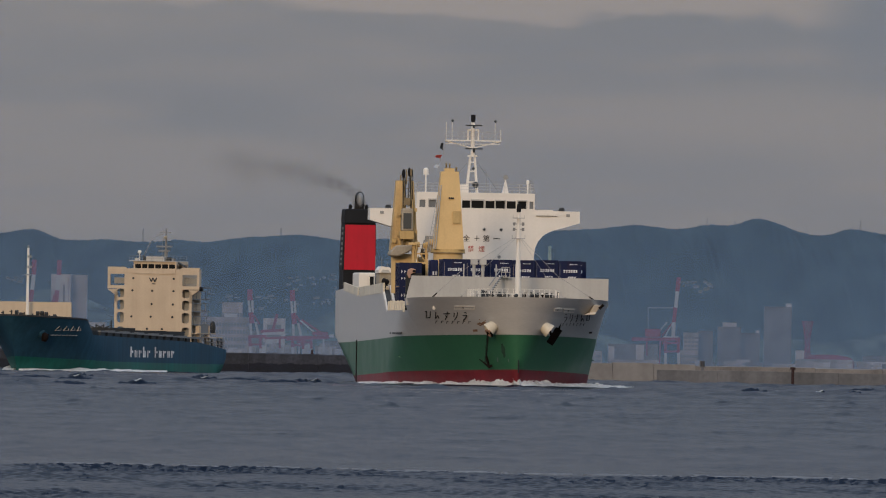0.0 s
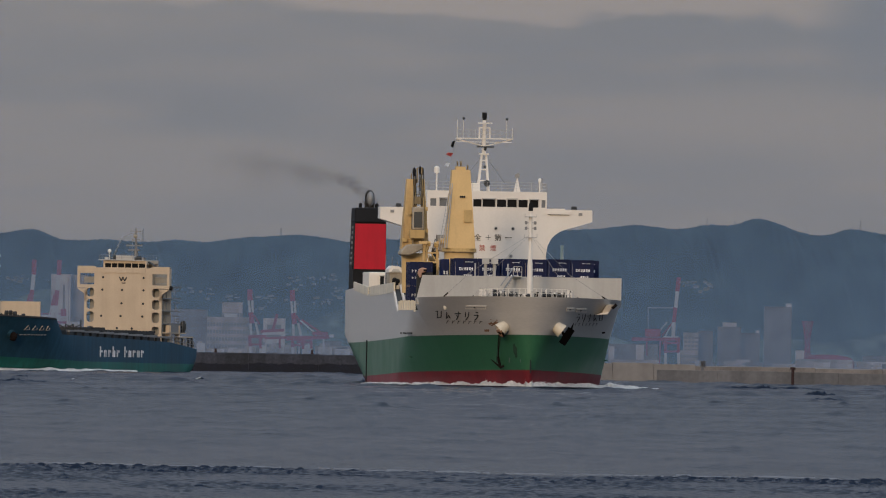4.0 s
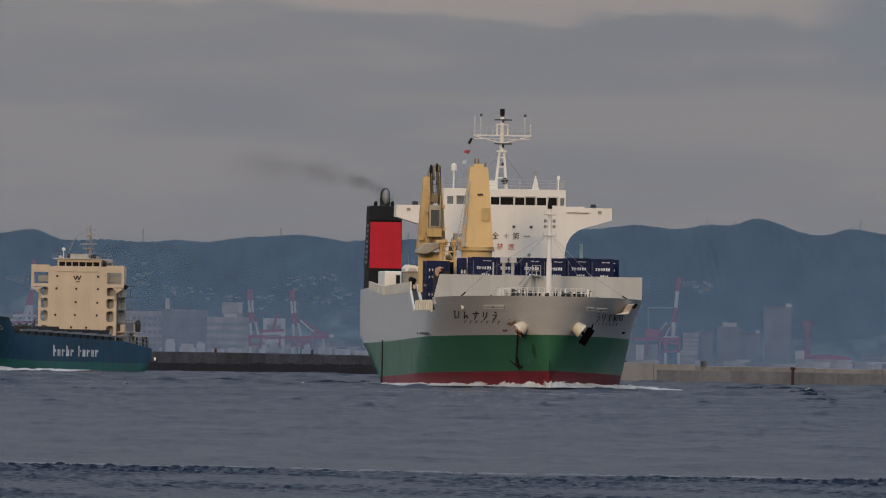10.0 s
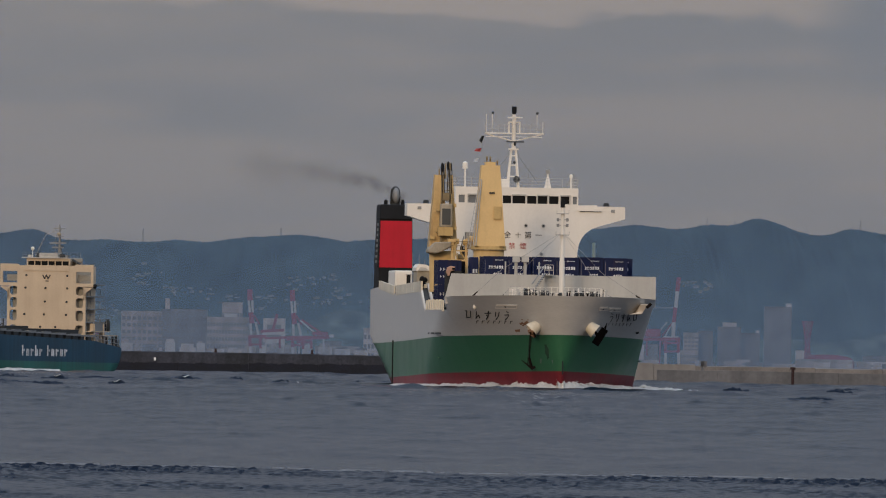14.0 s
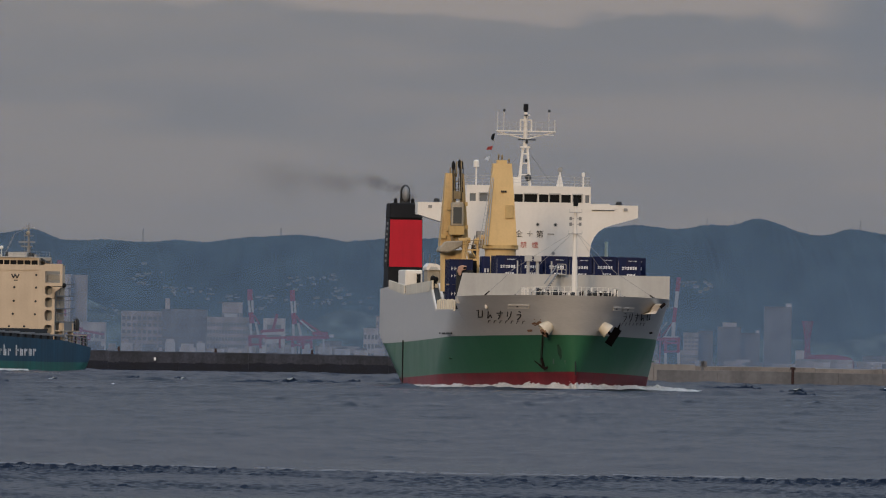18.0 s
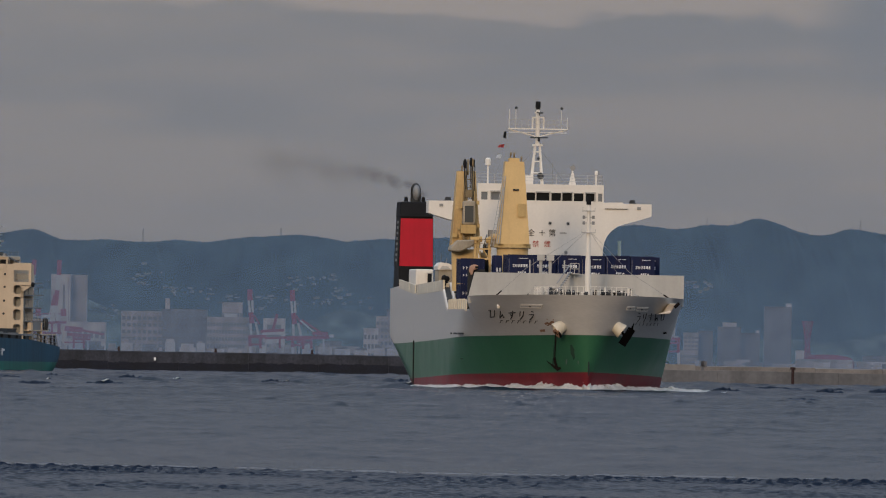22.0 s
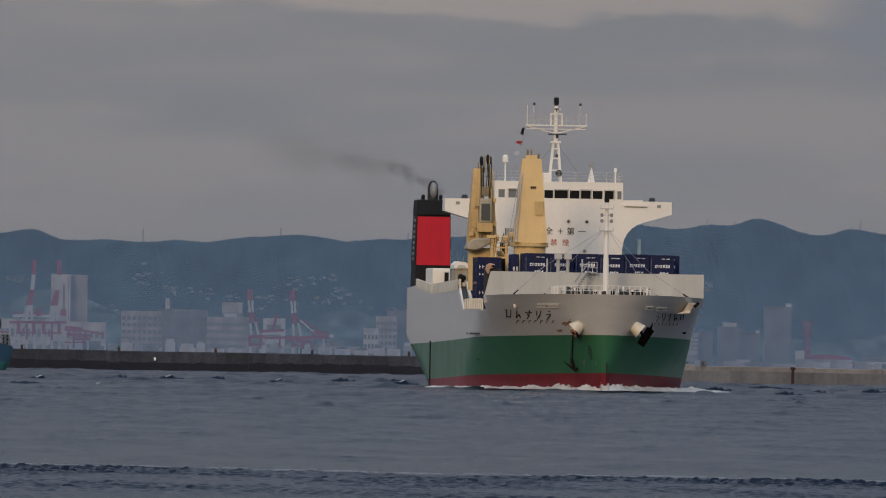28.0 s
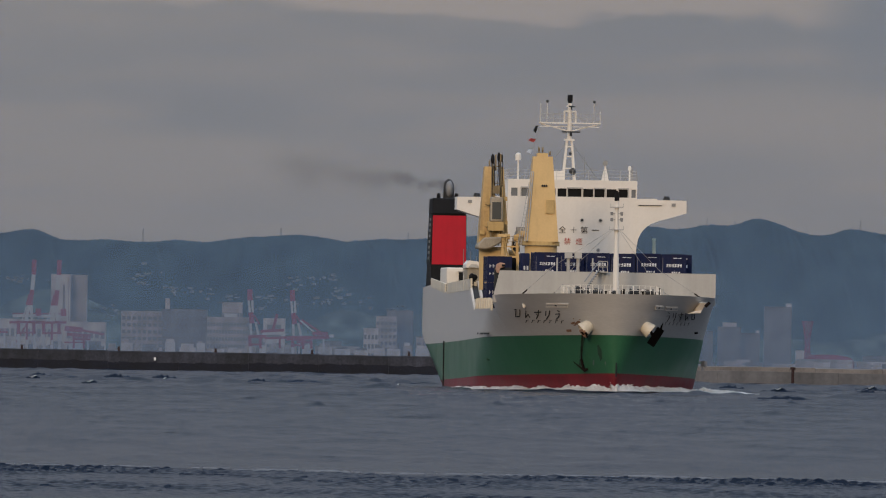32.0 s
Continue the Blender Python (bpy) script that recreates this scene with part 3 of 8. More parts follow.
def foredeck():
    # rails along the bow platform
    rails("bow_railing", [S(12, -4.6, 9.2), S(2, -4.0, 9.25), S(0.2, 0, 9.3), S(2, 4.0, 9.25), S(12, 5.4, 9.1)], 0.95, ship, M_WHITE, 2, 0.03, 0.6)
    # windlasses and bollards
    for p, s in ((-3.2, 1.0), (-1.6, 0.8), (2.2, 1.0), (3.6, 0.85)):
        bm = bmesh.new()
        rod(bm, S(6, p - 0.4 * s, 9.55), S(6, p + 0.4 * s, 9.55), 0.26 * s, n=12)
        for d in (-0.45, 0.45):
            rod(bm, S(6, p + d * s - 0.05, 9.55), S(6, p + d * s + 0.05, 9.55), 0.42 * s, n=14)
        sbx(bm, 5.6, 6.5, p - 0.5 * s, p + 0.5 * s, 8.3, 9.2)
        part("windlass", bm, M_HATCH, ship, "dark mooring winch on the foredeck")
    for p in (-4.4, -3.9, 0.5, 1.2, 4.7):
        bm = bmesh.new()
        rod(bm, S(3.5, p, 8.3), S(3.5, p, 9.9), 0.13, n=8)
        rod(bm, S(3.5, p, 9.9), S(3.5, p, 10.0), 0.19, n=8)
        part("bollard", bm, M_WALL, ship)
    gear = random.Random(14)
    for k in range(34):
        p, a = -4.5 + k * 0.285 + gear.uniform(-0.12, 0.12), gear.uniform(5.0, 9.5)
        top = gear.uniform(9.55, 10.15)
        bm = bmesh.new()
        if k % 3 == 0:
            rod(bm, S(a, p, 8.3), S(a, p, top), 0.07, n=8)
            ball(bm, S(a, p, top), 0.10, 0.8, 10, 6)
            part("cowl_vent", bm, M_WHITE, ship, "small white cowl vent")
        elif k % 3 == 1:
            rod(bm, S(a, p - 0.16, top - 0.25), S(a, p + 0.16, top - 0.25), 0.26, n=10)
            sbx(bm, a - 0.2, a + 0.2, p - 0.1, p + 0.1, 8.3, top - 0.2)
            part("rope_reel", bm, M_HATCH, ship, "dark rope reel on the foredeck")
        else:
            rod(bm, S(a, p, 8.3), S(a, p, top - 0.1), 0.12, 0.1, 8)
            rod(bm, S(a, p, top - 0.15), S(a, p, top - 0.02), 0.17, n=8)
            part("bollard", bm, M_RUST, ship)
    # foremast
    bm = bmesh.new()
    rod(bm, S(8, 0.50, 8.3), S(8, 0.46, 13), 0.31, 0.27, 14)
    rod(bm, S(8, 0.46, 13), S(8, 0.45, 18.5), 0.24, 0.18, 12)
    fm = smooth(part("foremast", bm, M_WHITE, ship, "white tubular foremast"))
    bm = bmesh.new()
    rod(bm, S(8, 0.45, 18.5), S(8, 0.45, 18.75), 0.24, n=10)
    rod(bm, S(8, 0.45, 18.75), S(8, 0.45, 19.35), 0.25, 0.2, 10)
    rod(bm, S(8, 0.45, 19.25), S(8, 0.45, 19.5), 0.1, n=6)
    part("mast_light", bm, M_BLACK, fm, "black masthead lamp")
    bm = bmesh.new()
    for z, w in ((17.87, 0.62), (15.68, 0.68)):
        sbx(bm, 7.6, 8.4, 0.45 - w, 0.45 + w, z - 0.05, z + 0.05)
        for d in (-w, w):
            rod(bm, S(7.7, 0.45 + d, z), S(7.7, 0.45 + d, z + 0.35), 0.03, n=4)
    for z in (17.24, 16.66):
        sbx(bm, 7.9, 8.1, 0.45 - 0.6, 0.45 + 0.6, z - 0.05, z + 0.05)
    part("crosstrees", bm, M_WALL, fm, "pale crosstrees with lamp boxes")
    for z in (17.24, 16.66):
        for d in (-0.48, 0.48):
            bm = bmesh.new()
            sbx(bm, 7.75, 8.1, 0.45 + d - 0.13, 0.45 + d + 0.13, z - 0.17, z + 0.17)
            bevel(bm, 0.04, 1)
            part("lamp_box", bm, M_STEEL, fm, "grey navigation lamp box")
    for p0, p1, z1 in ((-0.05, -6.0, 12.4), (0.0, -3.6, 13.4), (0.9, 4.2, 13.0), (0.9, 5.6, 12.0)):
        bm = bmesh.new()
        rod(bm, S(8, 0.45, 16.0), S(15.5, p1, 11.5), 0.016, n=4)
        part("stay_wire", bm, M_WALL, fm)
    # stair over the wall
    stair = part("stairway", (lambda bm: (sbx(bm, 14.6, 17.5, -0.75, 0.15, 11.5, 11.6), bm)[1])(bmesh.new()), M_WALL, ship, "pale steel stair over the wall")
    for d in (0.0, 0.9):
        for up, r in ((0.0, 0.06), (0.85, 0.04)):
            bm = bmesh.new()
            rod(bm, S(9.5 + d, -2.45, 9.7 + up), S(14.6 + d, -0.7, 11.7 + up), r * 0.8, n=4)
            part("stringer" if up == 0 else "handrail", bm, M_STEEL, stair)
    for i in range(10):
        f = i / 9
        bm = bmesh.new()
        sbx(bm, 9.5 + 5.1 * f, 10.5 + 5.1 * f, -2.5 + 1.75 * f, -2.25 + 1.75 * f, 9.7 + 2.0 * f, 9.75 + 2.0 * f)
        part("tread", bm, M_HATCH, stair)
    for p in (-0.75, -0.3, 0.15):
        bm = bmesh.new()
        rod(bm, S(15, p, 11.0), S(15, p, 12.55), 0.045, n=4)
        part("post", bm, M_WALL, stair)
    for z in (12.05, 12.6):
        bm = bmesh.new()
        rod(bm, S(15, -0.75, z), S(15, 0.15, z), 0.045, n=4)
        part("handrail", bm, M_WALL, stair)
    # anchor bolsters and anchors
    for side, zc in ((-1, 6.15), (1, 6.15)):
        p = 2.8 * side if side < 0 else 3.1
        # a cup that opens outboard and down
        n = 20
        axis = Vector((0.12, 0.80 * side, -0.62)).normalized()
        rot = axis.to_track_quat("Z", "Y").to_matrix()
        start = S(a_of(p, zc) - 0.35, p - 0.62 * side, zc + 0.42)
        bm = bmesh.new()
        rings = []
        for d, r in ((0.0, 0.36), (0.4, 0.56), (0.85, 0.68), (1.25, 0.76), (1.34, 0.75), (1.3, 0.62), (1.0, 0.52)):
            rings.append([bm.verts.new(start + axis * d + rot @ Vector((r * math.cos(2 * math.pi * i / n), r * math.sin(2 * math.pi * i / n), 0))) for i in range(n)])
        for A, B in zip(rings[:-1], rings[1:]):
            for i in range(n):
                bm.faces.new((A[i], A[(i + 1) % n], B[(i + 1) % n], B[i]))
        bm.faces.new(rings[0][::-1])
        bmesh.ops.recalc_face_normals(bm, faces=bm.faces[:])
        pod = smooth(part("anchor_bolster", bm, M_CREAM, ship, "white bulging anchor bolster with rust"))
        bm = bmesh.new()
        disc = [bm.verts.new(start + axis * 1.05 + rot @ Vector((0.58 * math.cos(2 * math.pi * i / n), 0.58 * math.sin(2 * math.pi * i / n), 0))) for i in range(n)]
        bm.faces.new(disc)
        part("hawse_mouth", bm, M_RUST, pod, "dark rusty hawse mouth")
        if side < 0:
            bm = bmesh.new()
            low = [start + axis * 1.35 + rot @ Vector((0.71 * math.cos(t), 0.71 * math.sin(t), 0)) for t in np.linspace(0, 2 * math.pi, 25)]
            low = [q for q in low if q.z < start.z - 0.75]
            for q, w in zip(low[:-1], low[1:]):
                rod(bm, q, w, 0.15, n=5)
            part("rust_rim", bm, M_STAIN, pod, "orange rust on the rim")
            bm = bmesh.new()
            for q, w in zip(low[1:-2], low[2:-1]):
                rod(bm, q + Vector((0.1, 0.05, 0.0)), w + Vector((0.1, 0.05, -0.03)), 0.12, n=5)
            part("rust_crust", bm, M_RUST, pod, "black rust crust below the rim")
        mouth = start + axis * 1.32
        bm = bmesh.new()
        if side == 1:
            # stowed anchor, crown down and outboard
            c = mouth + Vector((0.2, 0.15, -0.35))
            rod(bm, c + Vector((0, -0.45, 0.9)), c, 0.14, n=6)
            v = bx(bm, -0.28, 0.28, -0.95, 0.95, -0.38, 0.38)
            for w in v:
                w.co = Matrix.Rotation(radians(58), 3, "X") @ w.co + c + Vector((0.1, 0.30, -0.15))
            rod(bm, c + Vector((0.1, 0.75, 0.55)), c + Vector((0.1, 1.0, 1.25)), 0.2, 0.03, 4)
            rod(bm, c + Vector((0.1, 0.05, -0.95)), c + Vector((0.1, -0.35, -0.75)), 0.18, 0.05, 4)
        else:
            # lowered on its chain to the red line
            c = S(a_of(p, 2.0) - 1.0, p - 0.15, 1.9)
            rod(bm, mouth, c + Vector((0, 0, 0.9)), 0.06, n=6)
            rod(bm, c + Vector((0, -0.05, 1.1)), c + Vector((0, 0.25, 0.0)), 0.13, n=6)
            rod(bm, c + Vector((0, 0.25, 0.0)), c + Vector((0.1, -0.8, 0.8)), 0.16, 0.05, 4)
            rod(bm, c + Vector((0, 0.2, -0.05)), c + Vector((0.1, 0.95, 0.3)), 0.24, 0.06, 4)
        part("anchor", bm, M_IRON if side > 0 else M_RUST, pod, "dark iron anchor")
    # fairleads: white-lined mouths in the flare
    def bow_plate(bm, p0, p1, z0, z1, out, n=4):
        lo = [bm.verts.new(on_bow(p0 + (p1 - p0) * i / n, z0, out)) for i in range(n + 1)]
        hi = [bm.verts.new(on_bow(p0 + (p1 - p0) * i / n, z1, out)) for i in range(n + 1)]
        fs = [bm.faces.new((lo[i], lo[i + 1], hi[i + 1], hi[i])) for i in range(n)]
        bmesh.ops.recalc_face_normals(bm, faces=fs)
        bmesh.ops.solidify(bm, geom=fs, thickness=0.05)
    for side, z, boxes in ((-1, 8.22, ((-6.5, -4.6, -0.06),)), (1, 8.08, ((3.85, 4.75, 0.02), (5.0, 6.35, -0.05)))):
        for p0, p1, dz in boxes:
            bm = bmesh.new()
            bow_plate(bm, p0, p1, z + dz + 0.08, z + dz + 0.21, 0.05)
            bow_plate(bm, p0, p1, z + dz - 0.18, z + dz - 0.06, 0.05)
            for q in np.linspace(p0, p1 - 0.1, 4 if p1 - p0 > 1 else 3):
                bow_plate(bm, q, q + 0.11, z + dz - 0.18, z + dz + 0.18, 0.06, 1)
            fl = part("fairlead", bm, M_WHITE, ship, "white-framed fairlead in the bow flare")
            bm = bmesh.new()
            bow_plate(bm, p0 + 0.05, p1 - 0.05, z + dz - 0.1, z + dz + 0.1, 0.025)
            part("slot", bm, M_WALL, fl, "grey slot behind the frame")
            bm = bmesh.new()
            ball(bm, on_bow(p0 + (p1 - p0) * 0.45, z + dz, 0.12), 0.12, 0.7, 10, 7)
            part("roller", bm, M_HATCH, fl)
    bm = bmesh.new()
    ball(bm, on_bow(-8.4, 8.15, 0.0), 0.2, 1.6, 8, 6)
    part("hawse_ring", bm, M_WHITE, ship)
    bm = bmesh.new()
    frustum(bm, (7.8, 10.5, 8.15, 8.85, 7.72), (6.9, 10.5, 8.7, 9.4, 8.7))
    prism(bm, [(7.5, 7.58), (8.8, 7.66), (8.9, 7.95), (8.1, 7.8)], 7.2, 9.6)
    bevel(bm, 0.05, 1)
    part("mooring_chock", bm, M_WHITE, ship, "white mooring chock at the port shoulder")
    bm = bmesh.new()
    rod(bm, S(6.9, 9.2, 8.3), S(6.9, 9.65, 8.75), 0.16, n=6)
    part("chock_roller", bm, M_RUST, ship)
    for p0, z0, p1, z1 in ((9.4, 9.0, 5.0, 12.0), (-8.5, 9.15, -5.2, 12.0), (6.2, 9.2, 4.9, 10.2), (-5.4, 9.2, -4.2, 10.3)):
        bm = bmesh.new()
        rod(bm, S(12.0, p0, z0), S(15.2, p1, z1), 0.016, n=5)
        line = part("mooring_line", bm, M_STEEL, ship, "thin taut line on the foredeck")
        bm = bmesh.new()
        rod(bm, S(12.0, p0, z0), S(12.6, p0 + (p1 - p0) * 0.19, z0 + (z1 - z0) * 0.19), 0.09, 0.07, n=6)
        part("rope_eye", bm, M_RUST, line, "dark thick rope eye")
    # bars for the lettering on both bows, too blurred to read
    rng = random.Random(8)
    for side in (-1, 1):
        for i in range(5):
            bm = bmesh.new()
            pc = -8.85 + i * 0.86 if side < 0 else 8.3 - i * 0.72
            zc = 7.35 - 0.03 * i
            bars = (((-0.45, 0.4, -0.2, 0.42), (-0.25, 0.42, -0.1, -0.4), (-0.1, -0.4, 0.35, -0.35), (0.25, 0.4, 0.38, -0.3)),
                    ((-0.25, 0.35, -0.15, -0.45), (-0.15, -0.45, 0.1, -0.05), (0.1, -0.05, 0.35, -0.4)),
                    ((-0.4, 0.2, 0.4, 0.25), (0.05, 0.45, 0.1, -0.15), (-0.15, 0.0, 0.1, -0.15), (0.1, -0.15, -0.05, -0.5)),
                    ((-0.25, 0.4, -0.2, -0.1), (0.2, 0.45, 0.2, -0.1), (0.2, -0.1, -0.05, -0.5)),
                    ((-0.1, 0.5, 0.2, 0.42), (-0.25, 0.1, 0.25, 0.15), (0.25, 0.15, 0.2, -0.15), (0.2, -0.15, -0.1, -0.5)))[i]
            for u0, w0, u1, w1 in bars:
                rod(bm, on_bow(pc + u0 * 0.68, zc + w0 * 0.85), on_bow(pc + u1 * 0.68, zc + w1 * 0.85), 0.06 if side < 0 else 0.042, n=4)
            part("bow_lettering", bm, M_INK if side < 0 else M_SMUDGE2, ship, "black bars of unreadable lettering")
        bm = bmesh.new()
        for i in range(7):
            pc = -8.0 + i * 0.5 if side < 0 else 7.9 - i * 0.45
            rod(bm, on_bow(pc, 6.45, 0.04), on_bow(pc + 0.06, 6.7, 0.04), 0.035, n=4)
            rod(bm, on_bow(pc, 6.68, 0.04), on_bow(pc + 0.2, 6.7, 0.04), 0.03, n=4)
        tagged(part("small_lettering", bm, M_SMUDGE2 if side < 0 else M_STEEL, ship), kind="stuff")
    # rust runs, scrapes and a painted chain shadow on the bow
    def bow_patch(p0, z0, pts, material, label):
        bm = bmesh.new()
        c = [bm.verts.new(on_bow(p0 + u, z0 + w, 0.025)) for u, w in pts]
        for i in range(1, len(c) - 1):
            bm.faces.new((c[0], c[i], c[i + 1]))
        bmesh.ops.subdivide_edges(bm, edges=bm.edges[:], cuts=2)
        for v in bm.verts:
            v.co = on_bow(v.co.y, v.co.z, 0.025)
        part("hull_stain", bm, material, ship, label)
    for k in range(14):
        u, w = rng.gauss(0, 0.28), rng.gauss(0, 0.2)
        r = rng.uniform(0.05, 0.17)
        bow_patch(-3.55 + u, 6.35 + w - 0.3 * u, [(r * rng.uniform(0.7, 1.6) * math.cos(q * 1.05), r * rng.uniform(0.5, 1.2) * math.sin(q * 1.05)) for q in range(6)], M_STAIN, "orange rust stain beside the anchor bolster")
    bow_patch(-4.3, 5.75, ((0.25, 0.12), (-0.2, 0.08), (-0.1, -0.15), (0.3, -0.12)), M_STAIN, "small rust stain on the bow")
    # dark strip paints the chain's shadow together with its stain
    bow_patch(-3.0, 4.2, ((-0.12, 1.1), (0.14, 1.0), (0.1, -1.8), (-0.08, -2.0)), M_SMUDGE, "dark painted shadow and stain along the anchor chain")
    bow_patch(-1.45, 3.6, ((-0.25, 0.85), (-0.12, 0.95), (-0.02, 0.6), (0.16, 0.3), (0.2, -0.2), (0.26, -0.55), (0.12, -0.8), (0.02, -0.4), (-0.14, -0.1), (-0.12, 0.4)), M_SMUDGE, "dark scrape on the green belt")
    bow_patch(-1.9, 2.6, ((-0.06, 0.3), (0.05, 0.3), (0.07, -0.2), (-0.05, -0.2)), M_STEEL, "pale scratch on the green belt")
    bow_patch(-0.9, 2.5, ((-0.05, 0.25), (0.06, 0.3), (0.05, -0.15)), M_STEEL, "pale scratch on the green belt")
    # bow centre mark and draught scale on the stem
    bm = bmesh.new()
    rod(bm, S(0.6, 0.12, 1.3), S(0.45, 0.1, 2.7), 0.07, n=5)
    part("draught_scale", bm, M_INK, ship)
    bm = bmesh.new()
    b = half_breadth(16.5, 5.8)
    rod(bm, S(16.5, b, 5.7), S(16.4, b + 0.3, 5.75), 0.09, n=6)
    part("side_fitting", bm, M_RUST, ship)
    for side in (-1, 1):
        b = half_breadth(30, 2.7)
        bm = bmesh.new()
        rod(bm, S(30, side * b, 2.75), S(29, side * (b + 0.3), 2.8), 0.06, n=6)
        part("side_fitting", bm, M_GREEN, ship)


foredeck()


def side_notch():
    """The open side gangway on the starboard side and the casings aft of it."""
    bm = bmesh.new()
    sbx(bm, 20, 44, -10.9, -10.75, 7.6, 8.75)
    wall = part("gangway_bulwark", bm, M_CREAM, ship, "cream inner bulwark of the side gangway")
    for i in range(9):
        a = 21 + i * 2.6
        bm = bmesh.new()
        sbx(bm, a, a + 0.12, -11.0, -10.7, 7.8, 8.8 + 0.06 * (i % 2))
        part("bulwark_stay", bm, M_CREAM, wall)
    # slanting stair between two stringers
    bm = bmesh.new()
    prism(bm, [(45.3, 8.4), (47.2, 8.4), (53.0, 10.15), (51.2, 10.15)], -10.76, -10.24, "p")
    flight = part("side_stair", bm, M_HATCH, ship, "dark side stair between white stringers")
    for p0, p1, poly in ((-10.98, -10.78, [(43.8, 7.65), (45.3, 7.65), (53.0, 10.25), (51.4, 10.25)]),
                         (-10.22, -9.98, [(44.6, 8.6), (46.0, 8.6), (53.2, 10.6), (51.6, 10.6)])):
        bm = bmesh.new()
        prism(bm, poly, p0, p1, "p")
        part("stair_stringer", bm, M_WHITE, flight, "white stair stringer")
    for p, z, r, k in ((-10.78, 11.0, 0.30, 1.2), (-10.48, 10.95, 0.27, 1.1), (-10.6, 10.5, 0.24, 1.2)):
        bm = bmesh.new()
        ball(bm, S(51.5, p, z), r, k)
        part("tarred_fender", bm, M_BLACK, ship, "black fender hung at the stair head")
    bm = bmesh.new()
    sbx(bm, 51.0, 52.0, -10.62, -10.3, 9.9, 10.5)
    bevel(bm, 0.05, 1)
    part("stair_locker", bm, M_CREAM, ship)
    # bulwark plates along the dipping sheer
    for poly, ribs in (([(50.3, 9.7), (53, 9.7), (87.8, 9.35), (87.8, 10.42), (50.3, 10.84)], (56, 61, 66, 71, 76, 81, 86)),
                       ([(90.2, 9.4), (113.6, 10.1), (113.6, 11.02), (90.2, 10.4)], (93, 98, 103, 108, 113))):
        bm = bmesh.new()
        prism(bm, poly, -10.98, -10.80, "p")
        plate = part("side_bulwark", bm, M_CREAM, ship, "cream stepped side bulwark")
        for a in ribs:
            zl, zh = (9.7, lerp(a, (50.3, 87.8), (10.84, 10.42))) if a < 89 else (lerp(a, (90, 113), (9.6, 10.3)), lerp(a, (90.2, 113.6), (10.4, 11.02)))
            bm = bmesh.new()
            sbx(bm, a, a + 0.14, -11.0, -10.95, zl, zh)
            part("plate_rib", bm, M_CREAM, plate)
    bm = bmesh.new()
    sbx(bm, 87.85, 90.15, -10.85, -10.6, 9.4, 10.4)
    part("bulwark_pillar", bm, M_HATCH, ship)
    # white deckhouse with its dark door
    bm = bmesh.new()
    sbx(bm, 98, 108, -10.35, -8.5, 9.7, 12.1)
    bevel(bm, 0.12, 2)
    house = part("deckhouse", bm, M_WHITE, ship, "white ribbed deckhouse with a dark door")
    for i in range(3):
        bm = bmesh.new()
        sbx(bm, 97.88, 98.0, -10.2 + i * 0.36, -10.08 + i * 0.36, 10.0, 11.8)
        part("rib", bm, M_WHITE, house)
    # black slab on the front stands in for the doorway's shade
    bm = bmesh.new()
    sbx(bm, 97.86, 98.02, -9.1, -8.68, 10.3, 11.65)
    part("door", bm, M_BLACK, house, "black slab as the shade of an open doorway")
    bm = bmesh.new()
    sbx(bm, 97.8, 98.0, -9.2, -8.6, 11.65, 11.75)
    part("door_hood", bm, M_WALL, house)
    # tan ventilator house with a white gabled top, two thin poles behind it
    bm = bmesh.new()
    sbx(bm, 66, 71, -10.32, -8.95, 9.7, 12.0)
    bevel(bm, 0.08, 1)
    vent = part("ventilator_house", bm, M_CANVAS, ship, "tan ventilator house with a white gabled top")
    bm = bmesh.new()
    prism(bm, [(-10.42, 11.95), (-8.85, 11.95), (-8.85, 12.4), (-9.3, 12.62), (-10.1, 12.7), (-10.42, 12.3)], 65.8, 71.2)
    part("vent_top", bm, M_WHITE, vent)
    bm = bmesh.new()
    prism(bm, [(-10.2, 12.0), (-9.1, 12.0), (-9.35, 12.3), (-9.95, 12.35)], 65.7, 65.85)
    part("vent_mouth", bm, M_WALL, vent)
    for p, z in ((-10.2, 13.9), (-9.5, 13.7), (-8.9, 13.2)):
        bm = bmesh.new()
        rod(bm, S(74, p, 9.7), S(74, p, z), 0.035, n=5)
        part("pole", bm, M_STEEL, ship)
    bm = bmesh.new()
    sbx(bm, 59, 64, -7.4, -6.6, 9.7, 13.2)
    part("side_cabin", bm, M_YDARK, ship, "dark weathered side cabin")


side_notch()


turning, flags = [], []


